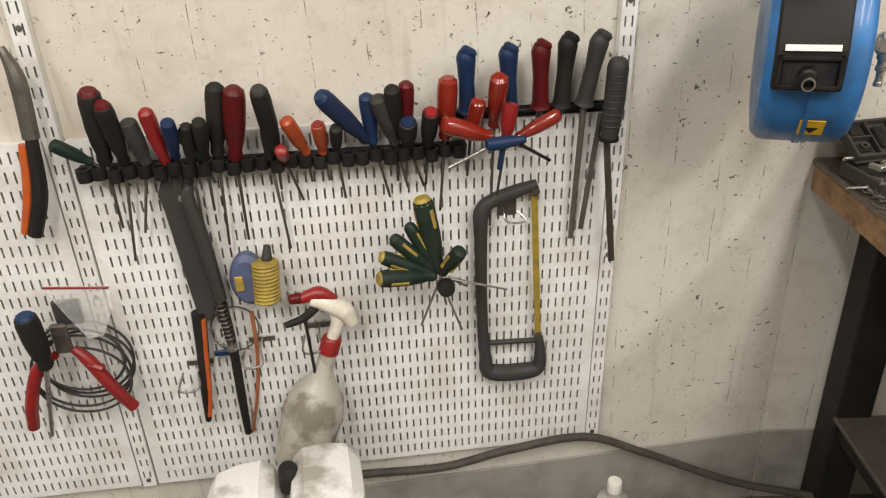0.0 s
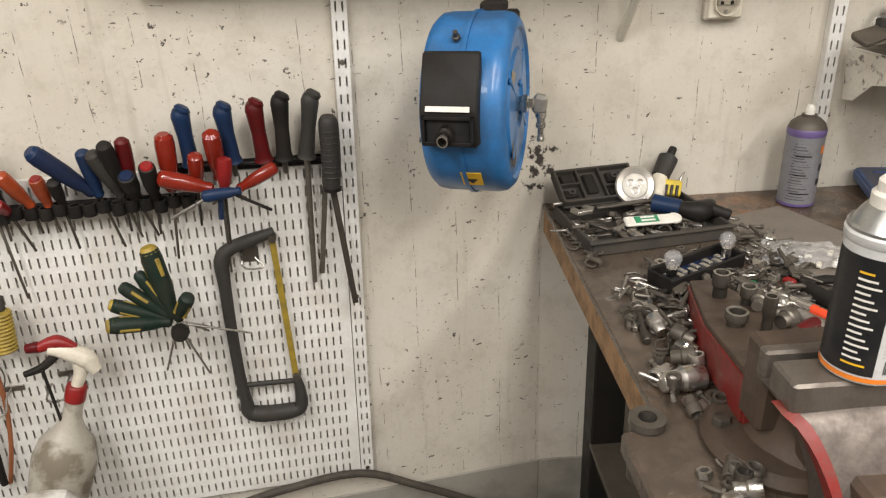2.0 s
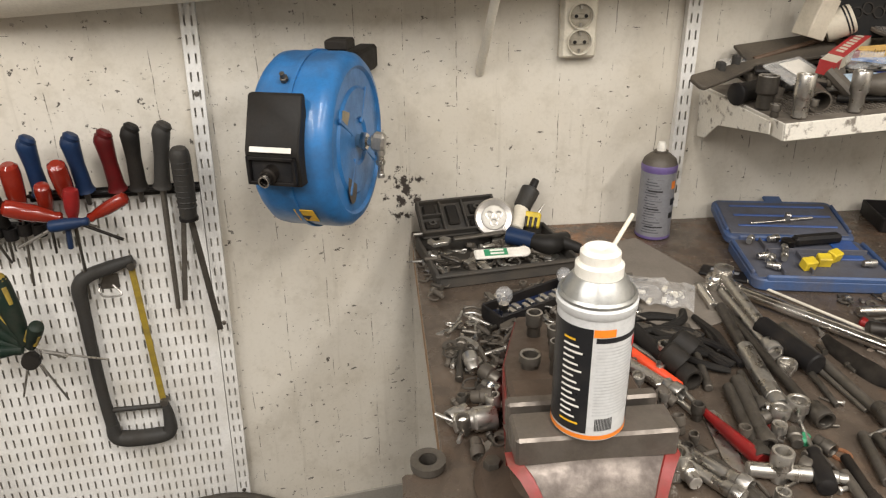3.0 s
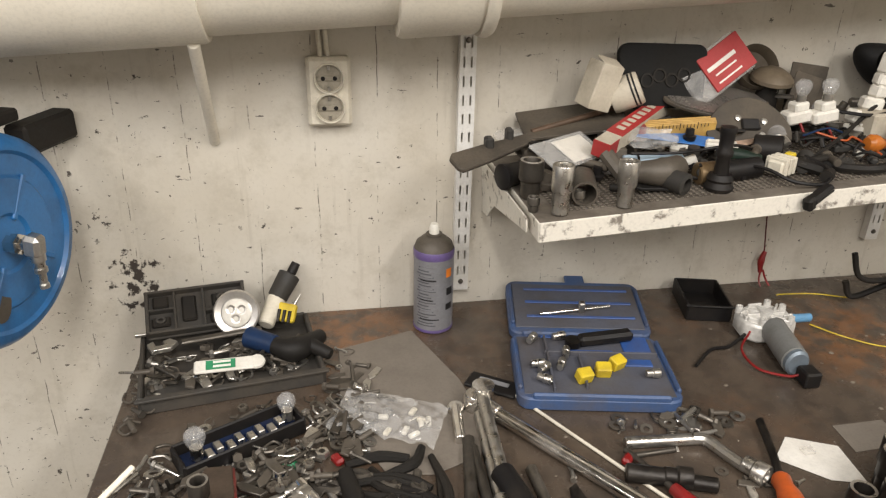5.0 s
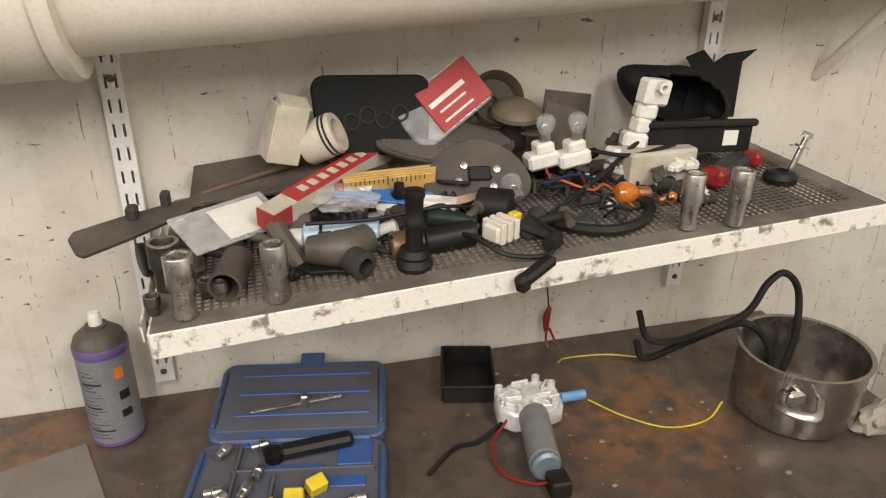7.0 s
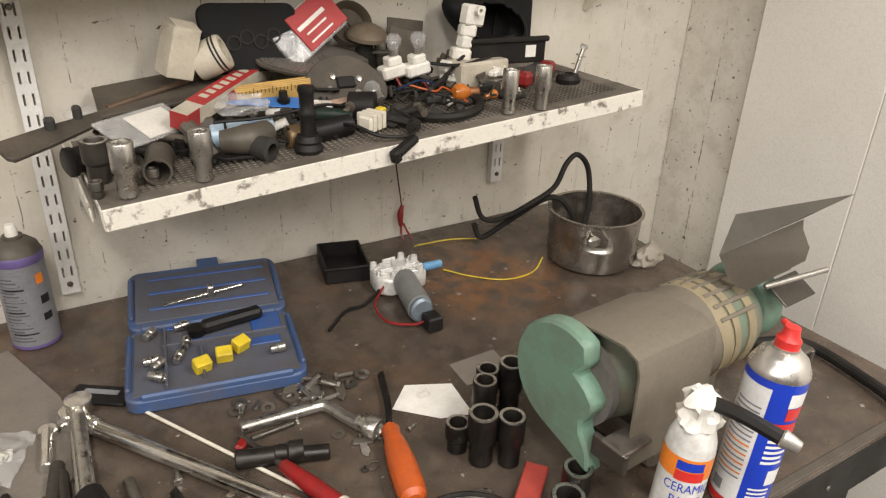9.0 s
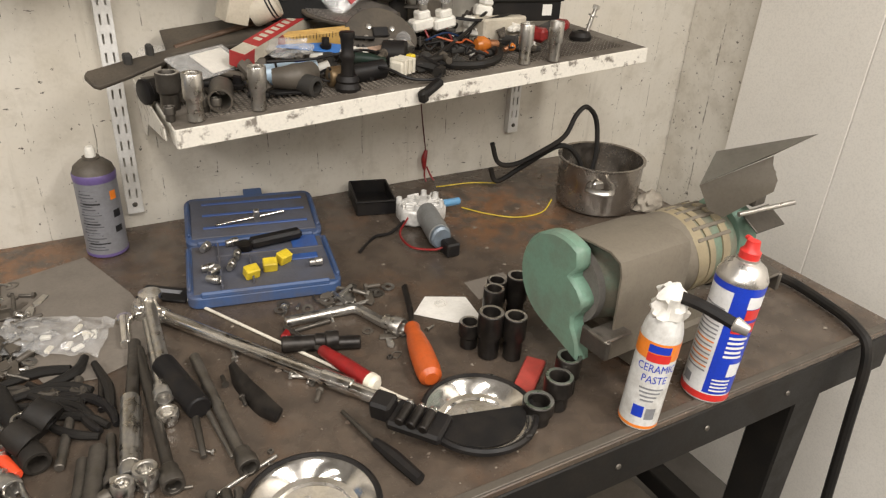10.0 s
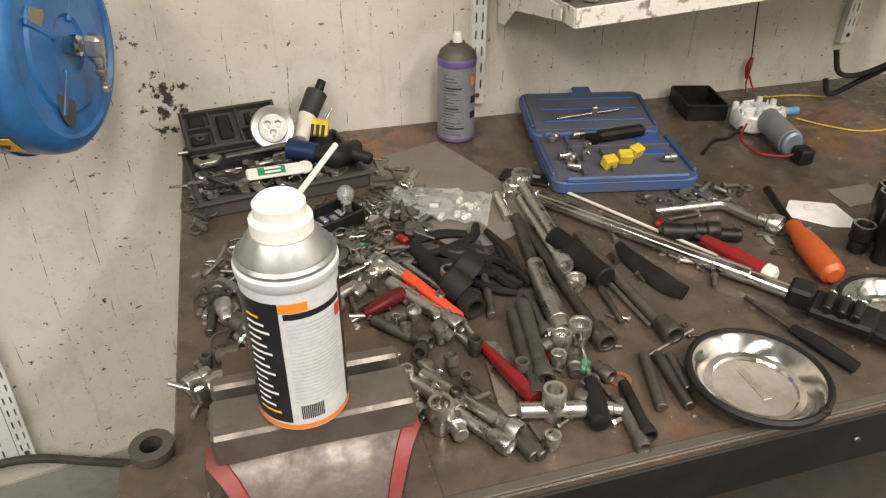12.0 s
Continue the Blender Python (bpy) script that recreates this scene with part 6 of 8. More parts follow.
# impact sockets standing in a cluster
for x, y, r, h in ((1.357, -0.622, 0.0165, 0.045), (1.372, -0.655, 0.0195, 0.078), (1.402, -0.675, 0.0175, 0.075), (1.412, -0.60, 0.0165, 0.078), (1.432, -0.578, 0.016, 0.076), (1.462, -0.592, 0.0175, 0.085)):
    standing_socket(x + 0.012, y, r, h, impact_black, "black impact socket standing beside the grinder", "impact sockets")
for x, y, r, h in ((1.352, -0.808, 0.0215, 0.036), (1.394, -0.795, 0.020, 0.052), (1.425, -0.775, 0.018, 0.062), (1.665, -0.835, 0.022, 0.042), (1.54, -0.822, 0.016, 0.06)):
    standing_socket(x + 0.012, y, r, h, impact_black, "dusty black impact socket near the front edge", "impact sockets")

# orange and red handled tools
def lying(a, b, h=0.016):
    return Vector((*a, BZ + h)), Vector((*b, BZ + h))


a, b = lying((1.267, -0.690), (1.301, -0.560), 0.0185)
od = thing("scraper", "orange-handled scraper with a dark bent blade", "scraper")
part("handle", handle_shape(a, b, 0.0185, 18), orange_plastic, od, "bright orange handle")
part("blade", tube([b, (1.325, -0.51, BZ + 0.012), (1.349, -0.44, BZ + 0.012)], 0.006, 8, 4, None, 0.5), impact_black, od)
a, b = lying((1.192, -0.652), (1.157, -0.553), 0.0125)
rbk = thing("brake_tool", "red-handled tool with a cream end and steel shaft", "tool")
part("handle", tube([a, a + (b - a) * 0.5, b], 0.0115, 14, 4, [0.012, 0.0115, 0.0085]), red_plastic, rbk, "red plastic grip")
part("end_cap", moved(lathe([(0, 0), (0.009, 0.001), (0.0135, 0.006), (0.0135, 0.016), (0, 0.017)], 16), turned_between(a + (a - b).normalized() * 0.012, b)), cream_plastic, rbk)
part("shaft", rod(b, (1.128, -0.468, BZ + 0.008), 0.0045), dull_steel, rbk)

# long breaker bar and the bundle of ratchets and extension bars
bar = thing("breaker_bar", "long bright steel breaker bar lying across the bench", "breaker bar")
part("bar", rod((0.965, -0.362, BZ + 0.013), (1.212, -0.722, BZ + 0.011), 0.0105), chrome, bar)
part("sleeve", rod((1.135, -0.610, BZ + 0.012), (1.165, -0.652, BZ + 0.012), 0.0125), chrome, bar)
part("head", rod((0.938, -0.322, BZ + 0.014), (0.972, -0.372, BZ + 0.014), 0.015, 0.012), chrome, bar, "bright ratchet head")
part("knuckle", moved(lathe([(0, 0), (0.017, 0), (0.019, 0.004), (0.019, 0.022), (0.015, 0.028), (0, 0.028)], 20), T((0.945, -0.335, BZ))), chrome, bar)
bar_tool("thin_rod", (1.006, -0.304), (1.118, -0.507), 0.0026, cream_plastic, "thin pale welding rod lying by the case", "rod", "thin rods")
bar_tool("thin_rod", (1.128, -0.525), (1.228, -0.702), 0.0026, cream_plastic, "thin pale welding rod lying by the case", "rod", "thin rods")
rg_ = thing("ratchet", "ratchet with a thick black rubber grip", "ratchet")
part("shaft", rod((0.952, -0.345, BZ + 0.03), (0.944, -0.50, BZ + 0.02), 0.009), steel, rg_)
part("grip", rod((0.944, -0.495, BZ + 0.018), (0.968, -0.612, BZ + 0.018), 0.0165), black_plastic, rg_, "thick black rubber grip")
part("head", moved(lathe([(0, 0), (0.016, 0), (0.018, 0.004), (0.017, 0.018), (0, 0.02)], 18), T((0.956, -0.335, BZ + 0.024))), chrome, rg_)
GRP = "extension bars in a bundle"
bar_tool("extension_bar", (0.945, -0.36), (0.933, -0.545), 0.0085, steel, "steel extension bar ending in a socket", "extension bar", GRP, 0.013)
bar_tool("extension_bar", (0.918, -0.412), (0.893, -0.55), 0.0085, dull_steel, "thick dull steel extension bar", "extension bar", GRP)
bar_tool("extension_bar", (0.893, -0.545), (0.874, -0.672), 0.0125, steel, "thick steel spark plug extension", "extension bar", GRP, 0.0135)
bar_tool("extension_bar", (0.920, -0.43), (0.913, -0.705), 0.0075, dull_steel, "long dark extension bar with a socket", "extension bar", GRP, 0.0135)
bar_tool("extension_bar", (0.988, -0.482), (0.996, -0.715), 0.0075, dull_steel, "long dark extension bar with a socket", "extension bar", GRP, 0.0135)
bar_tool("extension_bar", (0.845, -0.622), (0.820, -0.745), 0.0105, dull_steel, "tapered dull steel socket bar", "extension bar", GRP, 0.013)
bar_tool("extension_bar", (0.861, -0.60), (0.853, -0.675), 0.006, dull_steel, "short extension bar with a socket", "extension bar", GRP, 0.0095)
bar_tool("box_wrench", (0.914, -0.34), (0.906, -0.415), 0.0085, chrome, "bright jointed socket wrench", "wrench", "", 0, 0.013)
for p, q, r in (((0.962, -0.60), (0.955, -0.685), 0.0055), ((0.975, -0.56), (0.986, -0.70), 0.0045), ((0.985, -0.55), (1.0, -0.66), 0.0035)):
    bar_tool("punch", p, q, r, dull_steel, "slim grey steel punch", "punch", "punches and chisels", 0, 0, r * 0.7)
for p, q, r in (((0.949, -0.747), (0.924, -0.832), 0.0065), ((0.964, -0.752), (0.955, -0.838), 0.0065), ((0.978, -0.756), (0.968, -0.815), 0.006)):
    bar_tool("cold_chisel", p, q, r, dull_steel, "grey octagonal steel chisel", "chisel", "punches and chisels")
bar_tool("cold_chisel", (0.902, -0.785), (0.892, -0.852), 0.0065, impact_black, "dark hollow steel punch", "punch", "punches and chisels", 0.0085)
gd = thing("screwdriver", "black-handled screwdriver lying near the front edge", "screwdriver")
part("handle", handle_shape((0.845, -0.842, BZ + 0.013), (0.866, -0.775, BZ + 0.012), 0.0125), black_plastic, gd)
part("blade", rod((0.866, -0.778, BZ + 0.012), (0.885, -0.715, BZ + 0.006), 0.003), steel, gd)
bar_tool("hex_bar", (0.688, -0.712), (0.752, -0.812), 0.0085, steel, "bright jointed extension bar", "extension bar", "", 0.0115)
bar_tool("hex_bar", (0.735, -0.75), (0.775, -0.858), 0.0065, dull_steel, "grey hexagon steel bar", "bar")
bar_tool("hook_rod", (0.945, -0.752), (1.034, -0.720), 0.0025, steel, "thin bent steel hook rod", "rod")
bar_tool("lug_bar", (1.133, -0.455), (1.235, -0.462), 0.0085, steel, "bent steel wheel wrench", "wrench")
lug = thing("wheel_wrench", "bent wheel wrench end with a round socket", "wrench")
part("bend", tube([(1.232, -0.462, BZ + 0.009), (1.25, -0.468, BZ + 0.009), (1.262, -0.50, BZ + 0.010), (1.272, -0.53, BZ + 0.012)], 0.0085, 10), steel, lug)
part("socket_end", moved(socket_shape(0.015, 0.034), turned_between((1.272, -0.525, BZ + 0.015), (1.288, -0.555, BZ + 0.015))), steel, lug)
bar_tool("extension_bar", (1.108, -0.515), (1.165, -0.535), 0.0125, impact_black, "thick black impact extension", "extension bar", "", 0.015)
bar_tool("extension_bar", (1.165, -0.535), (1.218, -0.556), 0.0105, impact_black, "short black impact universal joint", "extension bar")
bar_tool("punch", (1.14, -0.477), (1.20, -0.474), 0.004, dull_steel, "slim grey steel punch", "punch", "punches and chisels")
leaf = thing("spring_leaf", "curved dark spring steel leaf", "spring")
part("leaf", tube([(1.030, -0.528, BZ + 0.012), (1.032, -0.57, BZ + 0.007), (1.042, -0.62, BZ + 0.008), (1.056, -0.665, BZ + 0.014)], 0.014, 8, 6, [0.006, 0.014, 0.016, 0.010], 0.22), impact_black, leaf)
rs = thing("flag_tool", "chrome bar tool with an orange-red and red grip", "tool")
part("bar", rod((0.684, -0.468, BZ + 0.012), (0.722, -0.538, BZ + 0.012), 0.009), chrome, rs)
part("orange_grip", rod((0.715, -0.525, BZ + 0.013), (0.760, -0.630, BZ + 0.012), 0.0085, 0.0065), mat("bright_orange_red", (0.75, 0.07, 0.02), 0.35, amount=0.25), rs, "orange-red grip")
part("shaft", rod((0.755, -0.62, BZ + 0.012), (0.772, -0.692, BZ + 0.01), 0.0035), steel, rs)
part("red_grip", tube([(0.770, -0.685, BZ + 0.010), (0.782, -0.735, BZ + 0.011), (0.797, -0.787, BZ + 0.011)], 0.009, 12, 5, [0.005, 0.0085, 0.0105]), red_plastic, rs, "red plastic grip")
bar_tool("extension_bar", (0.692, -0.53), (0.745, -0.632), 0.0095, steel, "bright extension bar beside the orange grip", "extension bar", "", 0.0125)
bar_tool("extension_bar", (0.64, -0.548), (0.682, -0.50), 0.009, steel, "short bright extension bar", "extension bar", "", 0.0125)
bar_tool("extension_bar", (0.742, -0.46), (0.775, -0.60), 0.0125, dusty_black, "black universal joint bar", "extension bar", "", 0.016)
bar_tool("punch", (0.716, -0.47), (0.765, -0.575), 0.0045, steel, "slim bright steel punch", "punch", "punches and chisels")
for p, q, r, m_, sk in (
    ((0.615, -0.544), (0.674, -0.508), 0.0085, steel, 0.0115), ((0.672, -0.714), (0.738, -0.827), 0.0075, steel, 0.0105),
    ((0.694, -0.689), (0.709, -0.764), 0.0065, steel, 0.009), ((0.721, -0.749), (0.745, -0.807), 0.0055, dull_steel, 0.008),
    ((0.748, -0.781), (0.766, -0.857), 0.0070, dull_steel, 0.0), ((0.884, -0.810), (0.878, -0.865), 0.0065, dull_steel, 0.0085),
    ((0.625, -0.858), (0.652, -0.793), 0.0080, dull_steel, 0.010), ((0.827, -0.633), (0.802, -0.768), 0.0080, dull_steel, 0.012),
    ((0.604, -0.460), (0.649, -0.428), 0.0050, dull_steel, 0.0), ((0.613, -0.505), (0.672, -0.479), 0.0055, steel, 0.009),
    ((0.484, -0.427), (0.453, -0.535), 0.0040, steel, 0.0), ((0.459, -0.571), (0.471, -0.491), 0.0055, dull_steel, 0.009),
    ((0.838, -0.464), (0.801, -0.632), 0.0060, dull_steel, 0.0), ((0.857, -0.544), (0.866, -0.472), 0.0050, impact_black, 0.0),
    ((0.700, -0.455), (0.748, -0.498), 0.0060, impact_black, 0.010), ((0.776, -0.452), (0.822, -0.520), 0.0065, impact_black, 0.0),
    ((0.735, -0.600), (0.760, -0.685), 0.0045, steel, 0.0), ((0.655, -0.600), (0.700, -0.655), 0.0070, dull_steel, 0.0105),
    ((0.900, -0.560), (0.880, -0.690), 0.0050, dull_steel, 0.0085), ((0.640, -0.690), (0.668, -0.760), 0.0060, steel, 0.009),
):
    bar_tool("extension_bar", p, q, r, m_, "bright short extension bar among the tools" if m_ is steel else "dark short bar among the tools", "extension bar", "short bars among the tools", sk)
for k, (x, y, a) in enumerate(((0.772, -0.468, -0.5), (0.806, -0.492, -0.9), (0.742, -0.482, -0.2), (0.838, -0.505, -1.3), (0.790, -0.535, -0.7))):
    pr = thing("pliers", "grimy dark pliers lying in the heap of tools", "pliers", T((x, y, BZ + 0.006)) @ R(a, 4, "Z"), "pliers in the heap")
    for w in (-1, 1):
        part("handle", tube([(0.006, 0.004 * w, 0.002), (0.03, 0.013 * w, 0.003), (0.06, 0.015 * w, 0.003), (0.085, 0.010 * w, 0.002)], 0.005, 8, 4, [0.005, 0.0055, 0.006, 0.0045]), black_plastic if k % 2 else dusty_black, pr)
        part("jaw", tube([(0.006, -0.003 * w, 0.002), (-0.010, 0.006 * w, 0.002), (-0.030, 0.002 * w, 0.002)], 0.006, 8, 4, [0.007, 0.006, 0.003]), dull_steel, pr)
fs = solo("slotted_plate", prism([(-0.012, -0.06), (0.010, -0.06), (0.012, 0.05), (0.006, 0.062), (-0.008, 0.062), (-0.012, 0.05)], 0.003, 0.0006), steel, "flat grey steel plate with holes", "plate", T((0.775, -0.735, BZ)) @ R(radians(-8), 4, "Z"))
sd = thing("screwdriver", "dark red handled screwdriver on the bench", "screwdriver")
part("handle", handle_shape((0.705, -0.560, BZ + 0.012), (0.645, -0.592, BZ + 0.011), 0.0105), dark_red, sd)
part("blade", rod((0.648, -0.59, BZ + 0.011), (0.612, -0.605, BZ + 0.006), 0.0028), steel, sd)
tee = thing("tee_socket", "steel tee-shaped spark plug wrench standing on the bench", "wrench", T((0.807, -0.806, BZ)) @ R(radians(-14), 4, "Z"))
part("cross_bar", rod((-0.036, 0, 0.012), (0.036, 0, 0.012), 0.0095), steel, tee)
part("upright", socket_shape(0.013, 0.042), steel, tee)

# magnetic dishes
for x, y, tilt in ((1.041, -0.830, 0), (1.288, -0.782, 0)):
    dish = thing("magnetic_dish", "round polished parts dish with a black rubber rim", "dish", T((x, y, BZ)), "round parts dishes")
    part("bowl", lathe([(0, 0.006), (0.045, 0.006), (0.047, 0.009), (0.054, 0.010), (0.066, 0.024), (0.072, 0.026), (0.072, 0.023), (0.060, 0.006), (0.05, 0.001), (0, 0.001)], 56), chrome, dish, "polished steel bowl")
    part("rubber_rim", lathe([(0.0705, 0.020), (0.0705, 0.0275), (0.074, 0.029), (0.078, 0.0265), (0.078, 0.021), (0.074, 0.019), (0.0705, 0.020)], 56), black_plastic, dish, "black rubber rim")
    part("stamped_line", box(0.009, 0.05, 0.0012, 0.0004, at=(0.002, 0.004, 0.0066)), can_steel, dish)
    part("rim_clip", box(0.012, 0.008, 0.010, 0.002, at=(0.03, -0.068, 0.026)), black_plastic, dish)
half = solo("disc_cover", prism([(0.066 * math.cos(radians(a)), 0.066 * math.sin(radians(a))) for a in range(188, 372, 8)], 0.002), black_plastic, "black half disc lying in the parts dish", "cover", T((1.284, -0.780, BZ + 0.024)) @ R(radians(-20), 4, "Z"))
bsx = thing("bit_case", "black clip holding three chrome bits beside the dish", "bit case", T((1.205, -0.770, BZ + 0.030)) @ R(radians(-52), 4, "Z") @ R(radians(8), 4, "X"))
part("clip_body", box(0.075, 0.045, 0.016, 0.004), black_plastic, bsx)
part("clip_flap", box(0.03, 0.03, 0.03, 0.004, at=(-0.05, 0.0, 0.008)), black_plastic, bsx)
for k in range(3):
    part("bit_body", rod((-0.018 + 0.016 * k, -0.022, 0.014), (-0.018 + 0.016 * k, 0.010, 0.014), 0.0065), impact_black, bsx)
    part("bit_end", rod((-0.018 + 0.016 * k, 0.010, 0.014), (-0.018 + 0.016 * k, 0.016, 0.014), 0.006, 0.005), chrome, bsx)
kn = thing("utility_knife", "dark folding tool lying between the dishes", "knife")
part("handle", tube([(1.150, -0.755, BZ + 0.007), (1.16, -0.79, BZ + 0.008), (1.172, -0.838, BZ + 0.008)], 0.0085, 8, 4, [0.006, 0.009, 0.008], 0.8), black_plastic, kn)
part("blade", rod((1.150, -0.757, BZ + 0.007), (1.136, -0.682, BZ + 0.005), 0.0035, 0.003), dull_steel, kn)
paper = solo("paper_sheet", prism([(-0.05, 0.012), (-0.008, 0.052), (0.055, 0.022), (0.045, -0.052), (0.0, -0.038)], 0.0008), paper_white, "torn white paper under the sockets", "paper", T((1.382, -0.522, BZ + 0.0008)))
solo("plastic_scrap", box(0.018, 0.014, 0.008, 0.002), clear_bag, "small clear plastic scrap on the paper", "scrap", T((1.385, -0.505, BZ + 0.005)))
solo("card_scrap", prism([(-0.045, -0.03), (0.04, -0.025), (0.045, 0.03), (-0.04, 0.028)], 0.0008), brown_card, "grey card scrap by the grinder", "card", T((1.50, -0.485, BZ)))
emery = thing("emery_block", "red emery block lying by the sockets", "block", T((1.398, -0.738, BZ + 0.006)) @ R(radians(40), 4, "Z"))
part("block", box(0.105, 0.030, 0.010, 0.002), mat("red_emery", (0.42, 0.055, 0.04), 0.6, amount=0.35), emery)
part("pale_edge", box(0.004, 0.030, 0.010, 0.001, at=(-0.0545, 0, 0)), cream_plastic, emery)
for x, y, r in ((1.345, -0.715, 0.017), (1.348, -0.715, 0.014), (1.315, -0.74, 0.010)):
    solo("steel_ring", moved(ring(r, 0.0016, 24, 6), T((0, 0, 0.002))), steel, "thin steel ring on the bench", "ring", T((x, y, BZ + (0.004 if r == 0.014 else 0))), "steel rings")
hook2 = solo("rubber_cable", tube([(1.775, -0.66, BZ + 0.02), (1.86, -0.66, BZ + 0.011), (1.93, -0.70, BZ + 0.011), (1.925, -0.80, BZ + 0.011), (1.905, -0.87, BZ + 0.010), (1.895, -0.905, BZ - 0.02), (1.89, -0.92, 0.75), (1.9, -0.94, 0.45), (1.95, -0.95, 0.02)], 0.009, 10, 6), rubber, "thick black power cable hanging over the bench edge", "cable", T((0.07, 0.0, 0)))
pouch = thing("pouch", "black printed tool pouch under the ratchets", "pouch", T((0.985, -0.285, BZ + 0.003)) @ R(radians(-35), 4, "Z"))
part("sleeve", box(0.085, 0.04, 0.006, 0.002), black_plastic, pouch)
part("print_bar", box(0.05, 0.010, 0.0006, at=(0.0, 0.004, 0.0034)), print_grey, pouch)

# ---- vise on the corner ----
vi = thing("bench_vise", "worn red bench vise with bright jaws at the bench corner", "vise")


def loft(sections, bev=0.004):
    """A casting through upright sections (y, x0, x1, z0, z1)."""
    bm = bmesh.new()
    loops = [[bm.verts.new(c) for c in ((x0, y, z0), (x1, y, z0), (x1, y, z1), (x0, y, z1))] for y, x0, x1, z0, z1 in sections]
    for p_, q_ in zip(loops, loops[1:]):
        for j in range(4):
            bm.faces.new((p_[j], p_[(j + 1) % 4], q_[(j + 1) % 4], q_[j]))
    bm.faces.new(loops[0][::-1])
    bm.faces.new(loops[-1])
    bmesh.ops.recalc_face_normals(bm, faces=bm.faces[:])
    bmesh.ops.bevel(bm, geom=bm.edges[:], offset=bev, segments=2, affect="EDGES")
    return bm


part("anvil", loft([(-0.43, 0.566, 0.602, 0.902, 0.922), (-0.50, 0.546, 0.612, 0.902, 0.936), (-0.62, 0.512, 0.618, 0.902, 0.960), (-0.79, 0.488, 0.625, 0.93, 0.992)]), red_paint, vi, "red cast anvil body")
part("anvil_top", loft([(-0.435, 0.568, 0.600, 0.915, 0.9245), (-0.50, 0.549, 0.609, 0.93, 0.9385), (-0.62, 0.515, 0.615, 0.952, 0.9625), (-0.79, 0.491, 0.622, 0.985, 0.9945)], 0.001), vise_top, vi, "dusty brown top")
part("column", lathe([(0.07, 0.92), (0.055, 0.94), (0.05, 0.97), (0.055, 1.0), (0, 1.0)], 28), vise_top, vi, "", T((0.555, -0.80, 0)))
part("swivel_base", lathe([(0, 0), (0.085, 0), (0.088, 0.01), (0.08, 0.022), (0.06, 0.028), (0, 0.028)], 36), vise_top, vi, "", T((0.54, -0.79, 0.9005)))
part("base_bolt", hex_shape(0.011, 0.012), dull_steel, vi, "", T((0.475, -0.775, 0.922)))
part("rear_jaw_block", box(0.140, 0.046, 0.10, 0.005, at=(0.558, -0.800, 0.996)), vise_top, vi)
part("rear_jaw", box(0.158, 0.016, 0.032, 0.003, at=(0.558, -0.826, 1.038)), jaw_steel, vi, "worn steel jaw")
part("front_jaw", box(0.160, 0.044, 0.032, 0.003, at=(0.558, -0.868, 1.038)), jaw_steel, vi, "worn steel jaw")
def flare(k0, k1, grow, deep):
    """The front casting: wide under the jaw, necked in a curve below; k0..k1 picks a strip across it."""
    bm = bmesh.new()
    rings = []
    for i in range(11):
        u = i / 10
        w = 0.079 - 0.040 * math.sin(u * 1.5708) ** 0.8 + grow
        y, z = -0.886 - 0.080 * u ** 0.8, 1.024 - 0.140 * u ** 1.3
        x0, x1 = 0.556 + w * k0, 0.556 + w * k1
        n = max(2, int(abs(k1 - k0) * 8))
        row = [bm.verts.new((x0 + (x1 - x0) * j / n, y - grow, z + 0.004 * math.cos((k0 + (k1 - k0) * j / n) * 1.57))) for j in range(n + 1)]
        rings.append(row)
    for p_, q_ in zip(rings, rings[1:]):
        for j in range(len(p_) - 1):
            bm.faces.new((p_[j], p_[j + 1], q_[j + 1], q_[j]))
    ext = bmesh.ops.extrude_face_region(bm, geom=bm.faces[:])
    for v in ext["geom"]:
        if isinstance(v, bmesh.types.BMVert):
            v.co.y = max(v.co.y + deep, -0.886 if deep > 0.03 else -2)
    bmesh.ops.recalc_face_normals(bm, faces=bm.faces[:])
    return bm


part("front_body", flare(-1, 1, 0.0, 0.06), mat("scuffed_vise_iron", (0.19, 0.163, 0.142), 0.42, 0.75, amount=0.8, scale=34, dirt=(0.045, 0.03, 0.024), bump=0.3), vi, "scuffed bare iron slope")
for k0, k1 in ((-1.04, -0.86), (0.86, 1.04)):
    part("side_cheek", flare(k0, k1, 0.003, 0.02), red_paint, vi, "chipped red cheek")
part("slide", box(0.07, 0.20, 0.05, 0.006, at=(0.556, -0.86, 0.955)), vise_top, vi)
part("spindle", rod((0.556, -0.95, 0.94), (0.556, -1.04, 0.94), 0.018), dull_steel, vi)
part("handle_bar", rod((0.44, -1.03, 0.90), (0.69, -1.03, 0.955), 0.009), steel, vi)
wc = thing("spray_can", "white and black spray can standing on the vise jaws", "spray can", T((0.552, -0.866, 1.0545)) @ R(radians(-4), 4, "Z") @ D((0.92, 0.92, 0.85, 1)))
WR = 0.038
wb = part("body", lathe([(0, 0), (WR * 0.93, 0), (WR, 0.003), (WR, 0.152), (WR * 1.04, 0.154), (WR * 1.05, 0.162), (WR * 0.99, 0.165), (0, 0.163)], 48), can_white, wc)
on_can(wb, WR, -205, -105, 0.012, 0.143, label_black, "black_panel")
on_can(wb, WR, -20, 60, 0.012, 0.143, label_black, "black_panel")
on_can(wb, WR, 0, 360, 0.0045, 0.010, label_orange, "band", 0.0007)
on_can(wb, WR, -104, -72, 0.134, 0.143, label_orange, "band", 0.0007)
on_can(wb, WR, -100, -24, 0.127, 0.133, label_black, "band", 0.0006)
